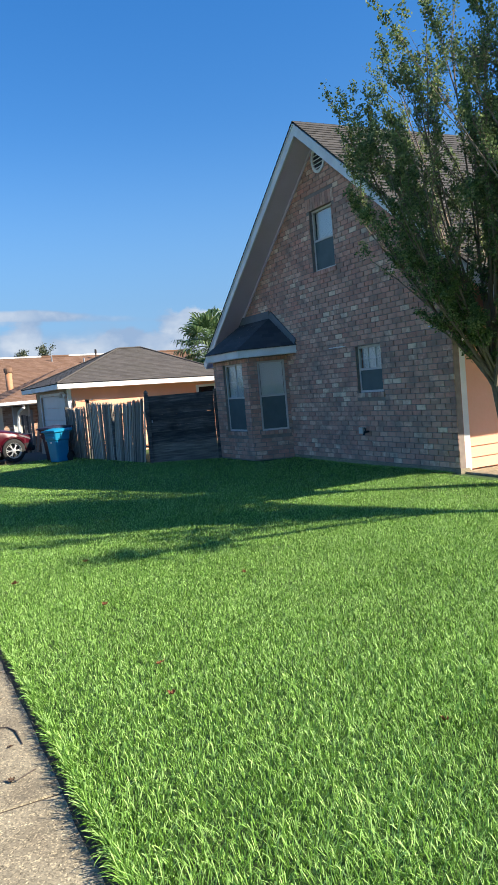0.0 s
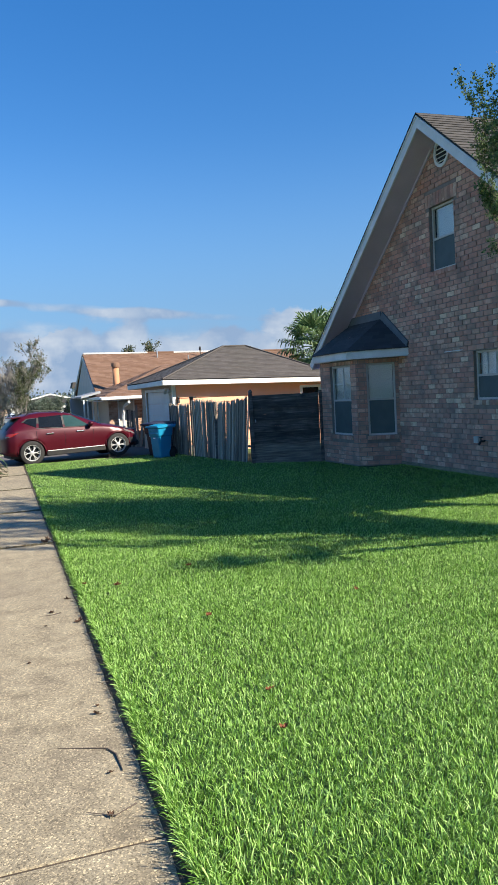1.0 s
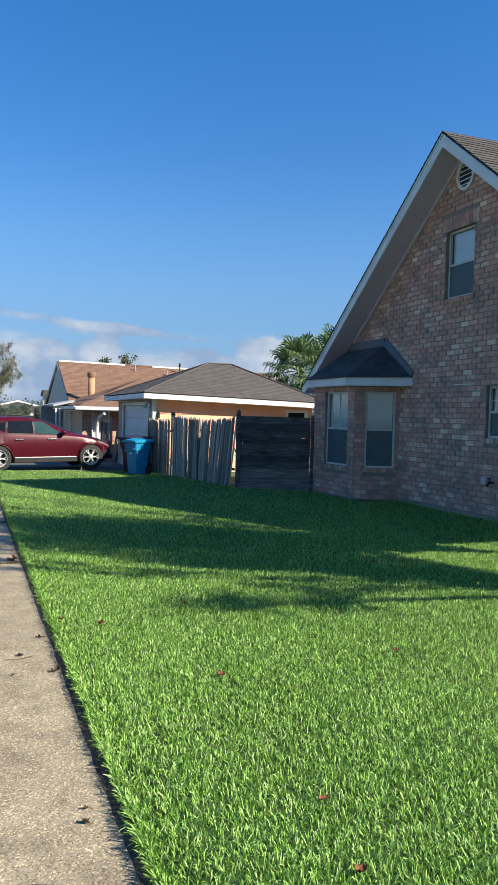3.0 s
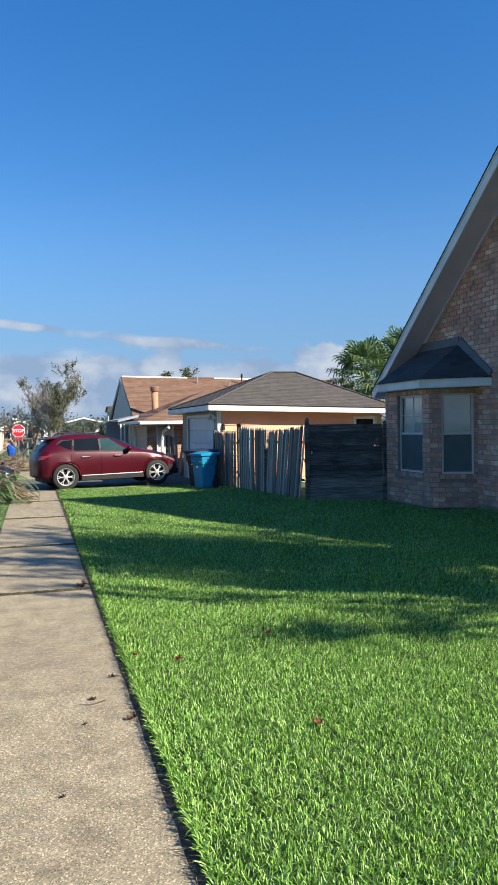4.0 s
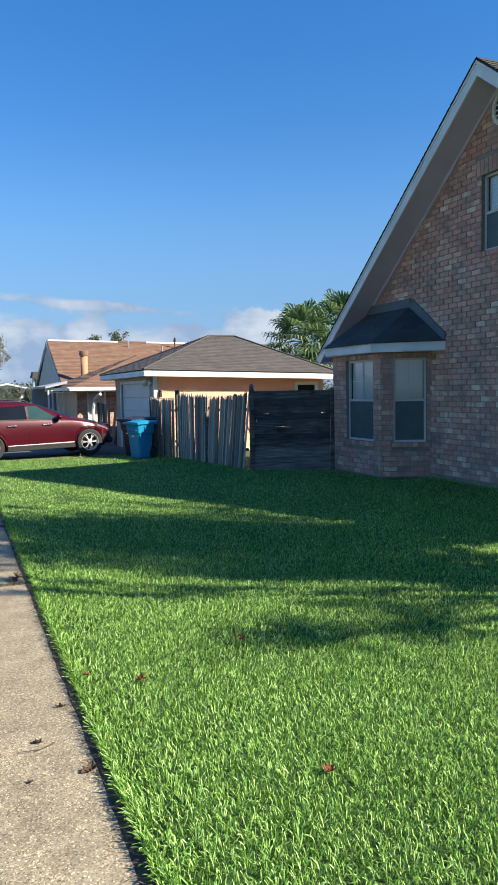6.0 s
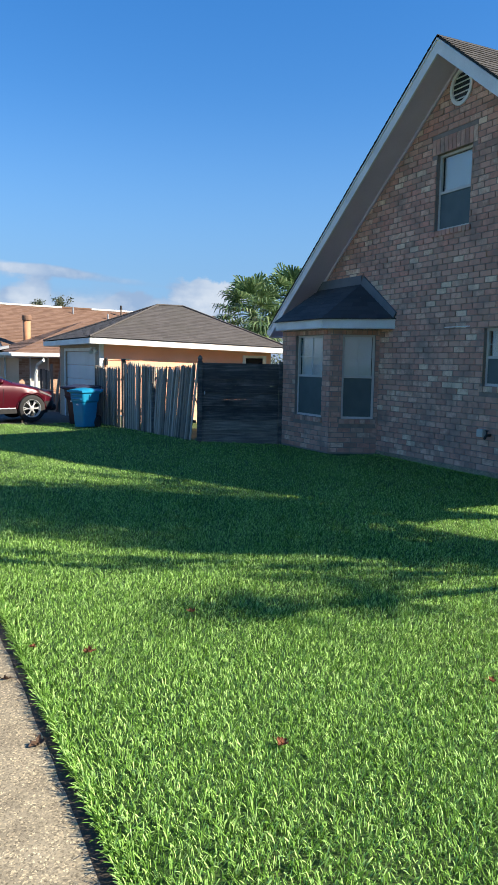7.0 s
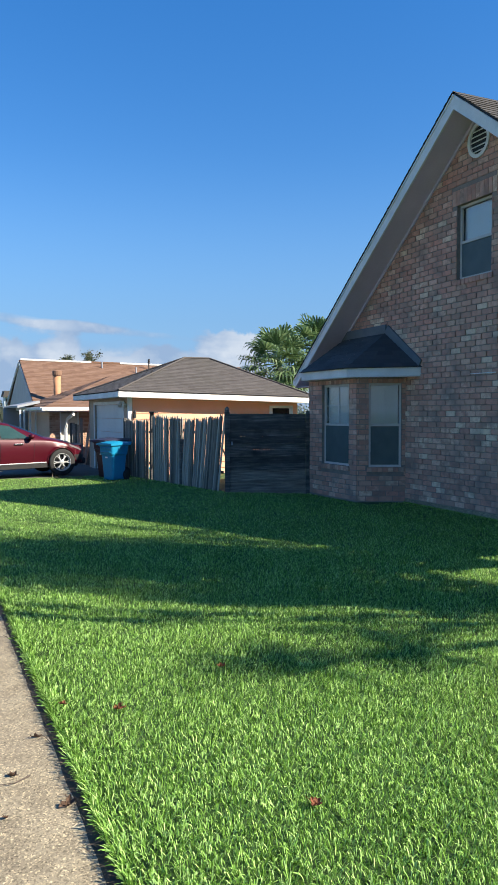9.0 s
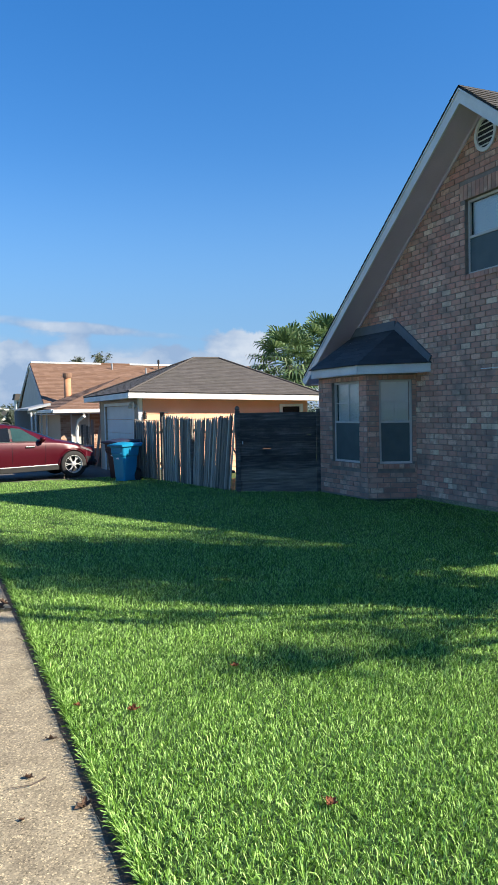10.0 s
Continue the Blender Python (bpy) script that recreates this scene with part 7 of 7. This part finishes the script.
def make_edge():
    """Dark soil and dry runners along the sidewalk's edge."""
    rng = random.Random(17)
    bm = bmesh.new()
    y = 0.5
    while y < 24:
        L = rng.uniform(0.04, 0.13)
        p = Vector((rng.uniform(0.02, 0.06), y, 0.006))
        q = p + Vector((rng.uniform(-0.07, -0.005), L * rng.uniform(-0.4, 1), rng.uniform(0.0, 0.012)))
        tube(bm, [p, (p + q) / 2 + Vector((rng.uniform(-0.012, 0.012), 0, 0.008)), q], [0.002, 0.0017, 0.0008], 3, False)
        y += rng.uniform(0.02, 0.07) * (1 + y / 10)
    tagged(link_mesh("dry_runners", bm, "debris"), "dry brown grass runners along the concrete edge", "grass", kind="stuff")
    bm = bmesh.new()
    ys = np.arange(0.5, 24.1, 0.12)
    rows = []
    for y in ys:
        w = 0.026 + 0.006 * math.sin(y * 2.3) + rng.uniform(0, 0.018)
        rows.append((bm.verts.new((0.06 - w, y, -0.004)), bm.verts.new((0.06 - w * 0.4, y, 0.005)), bm.verts.new((0.10, y, 0.012))))
    for a, b in zip(rows, rows[1:]):
        bm.faces.new((a[0], a[1], b[1], b[0]))
        bm.faces.new((a[1], a[2], b[2], b[1]))
    tagged(link_mesh("soil_edge", bm, "dirt"), "dark soil strip between lawn and sidewalk", "soil", kind="structure")


make_edge()


def make_fallen_leaf(x, y, z, size, seed, label, group, mat="dry_leaf"):
    """A shrivelled leaf: narrow curled lobes round a short stalk."""
    rng = random.Random(seed)
    bm = bmesh.new()
    for k in range(6):
        a = k * math.tau / 6 + rng.uniform(-0.4, 0.4)
        d, w = Vector((math.cos(a), math.sin(a), 0)), Vector((-math.sin(a), math.cos(a), 0))
        L, curl = size * rng.uniform(0.55, 1.1), rng.uniform(0.1, 0.9)
        rows = []
        for t, wide in ((0.0, 0.10), (0.35, 0.30), (0.7, 0.24), (1.0, 0.03)):
            c = d * L * t * (1 - 0.3 * curl * t) + Vector((0, 0, size * (0.06 + curl * t * t * 0.7)))
            rows.append([bm.verts.new(c + w * size * wide * e + Vector((0, 0, size * 0.16 * abs(e) * rng.uniform(0.4, 1.4)))) for e in (-1, 0, 1)])
        for p, q in zip(rows, rows[1:]):
            for e in (0, 1):
                bm.faces.new((p[e], p[e + 1], q[e + 1], q[e]))
    tube(bm, [(size * 0.1, 0, size * 0.1), (size * 1.2, size * 0.2, size * 0.35)], [0.002, 0.0015], 4)
    ob = link_mesh("fallen_leaf", bm, mat)
    ob.matrix_world = pose(x, y, z, rng.uniform(-15, 15), rng.uniform(-15, 15), rng.uniform(0, 360))
    tagged(ob, label, "leaf", group)


LAWN_LEAVES = ((1.27, 8.34, 0.05), (0.45, 7.92, 0.055), (0.98, 6.52, 0.05), (0.16, 8.13, 0.04), (0.81, 4.41, 0.04), (1.81, 3.2, 0.04), (0.91, 4.91, 0.04), (2.37, 6.66, 0.035))
for i, (x, y, s) in enumerate(LAWN_LEAVES):
    make_fallen_leaf(x, y, float(ground_z(x, y)) + 0.055, s * 0.85, 100 + i, "curled red-brown dead leaf lying on the grass", "dead leaves")
WALK_LEAVES = ((-0.2, 7.45, 0.035), (-0.27, 7.07, 0.02), (-0.03, 7.85, 0.035), (0.0, 7.07, 0.045), (-0.78, 7.15, 0.025), (-0.43, 6.22, 0.02), (-0.07, 5.26, 0.02), (-0.11, 4.42, 0.02), (-0.06, 10.95, 0.07), (-0.02, 11.1, 0.06), (-0.09, 5.15, 0.03), (-0.5, 12.4, 0.02), (-0.16, 4.04, 0.025))
for i, (x, y, s) in enumerate(WALK_LEAVES):
    make_fallen_leaf(x, y, 0.004, s, 200 + i, "small curled dark brown leaf on the concrete", "dead leaves", "brown_leaf")


def make_twig(pts, label):
    bm = bmesh.new()
    tube(bm, pts, [0.0015, 0.0025, 0.0035, 0.006, 0.003][:len(pts)], 6)
    tagged(link_mesh("twig", bm, "bark_dark"), label, "twig", "fallen twigs")


make_twig([(-0.336, 4.80, 0.004), (-0.20, 4.74, 0.005), (-0.09, 4.685, 0.006), (-0.055, 4.60, 0.006), (-0.048, 4.42, 0.005)], "thin dark twig fallen on the concrete")
make_twig([(-0.26, 4.10, 0.010), (-0.14, 4.02, 0.012), (-0.04, 4.08, 0.012)], "short reddish twig on the concrete")
make_twig([(-0.30, 7.38, 0.010), (-0.20, 7.36, 0.012), (-0.12, 7.41, 0.010)], "thin reddish twig on the concrete")


# ---- brick skin, last ----
for places, m_, wall_, near_, seed_ in BRICK_JOBS:
    set_bricks(places, m_, wall_, near_, seed_)
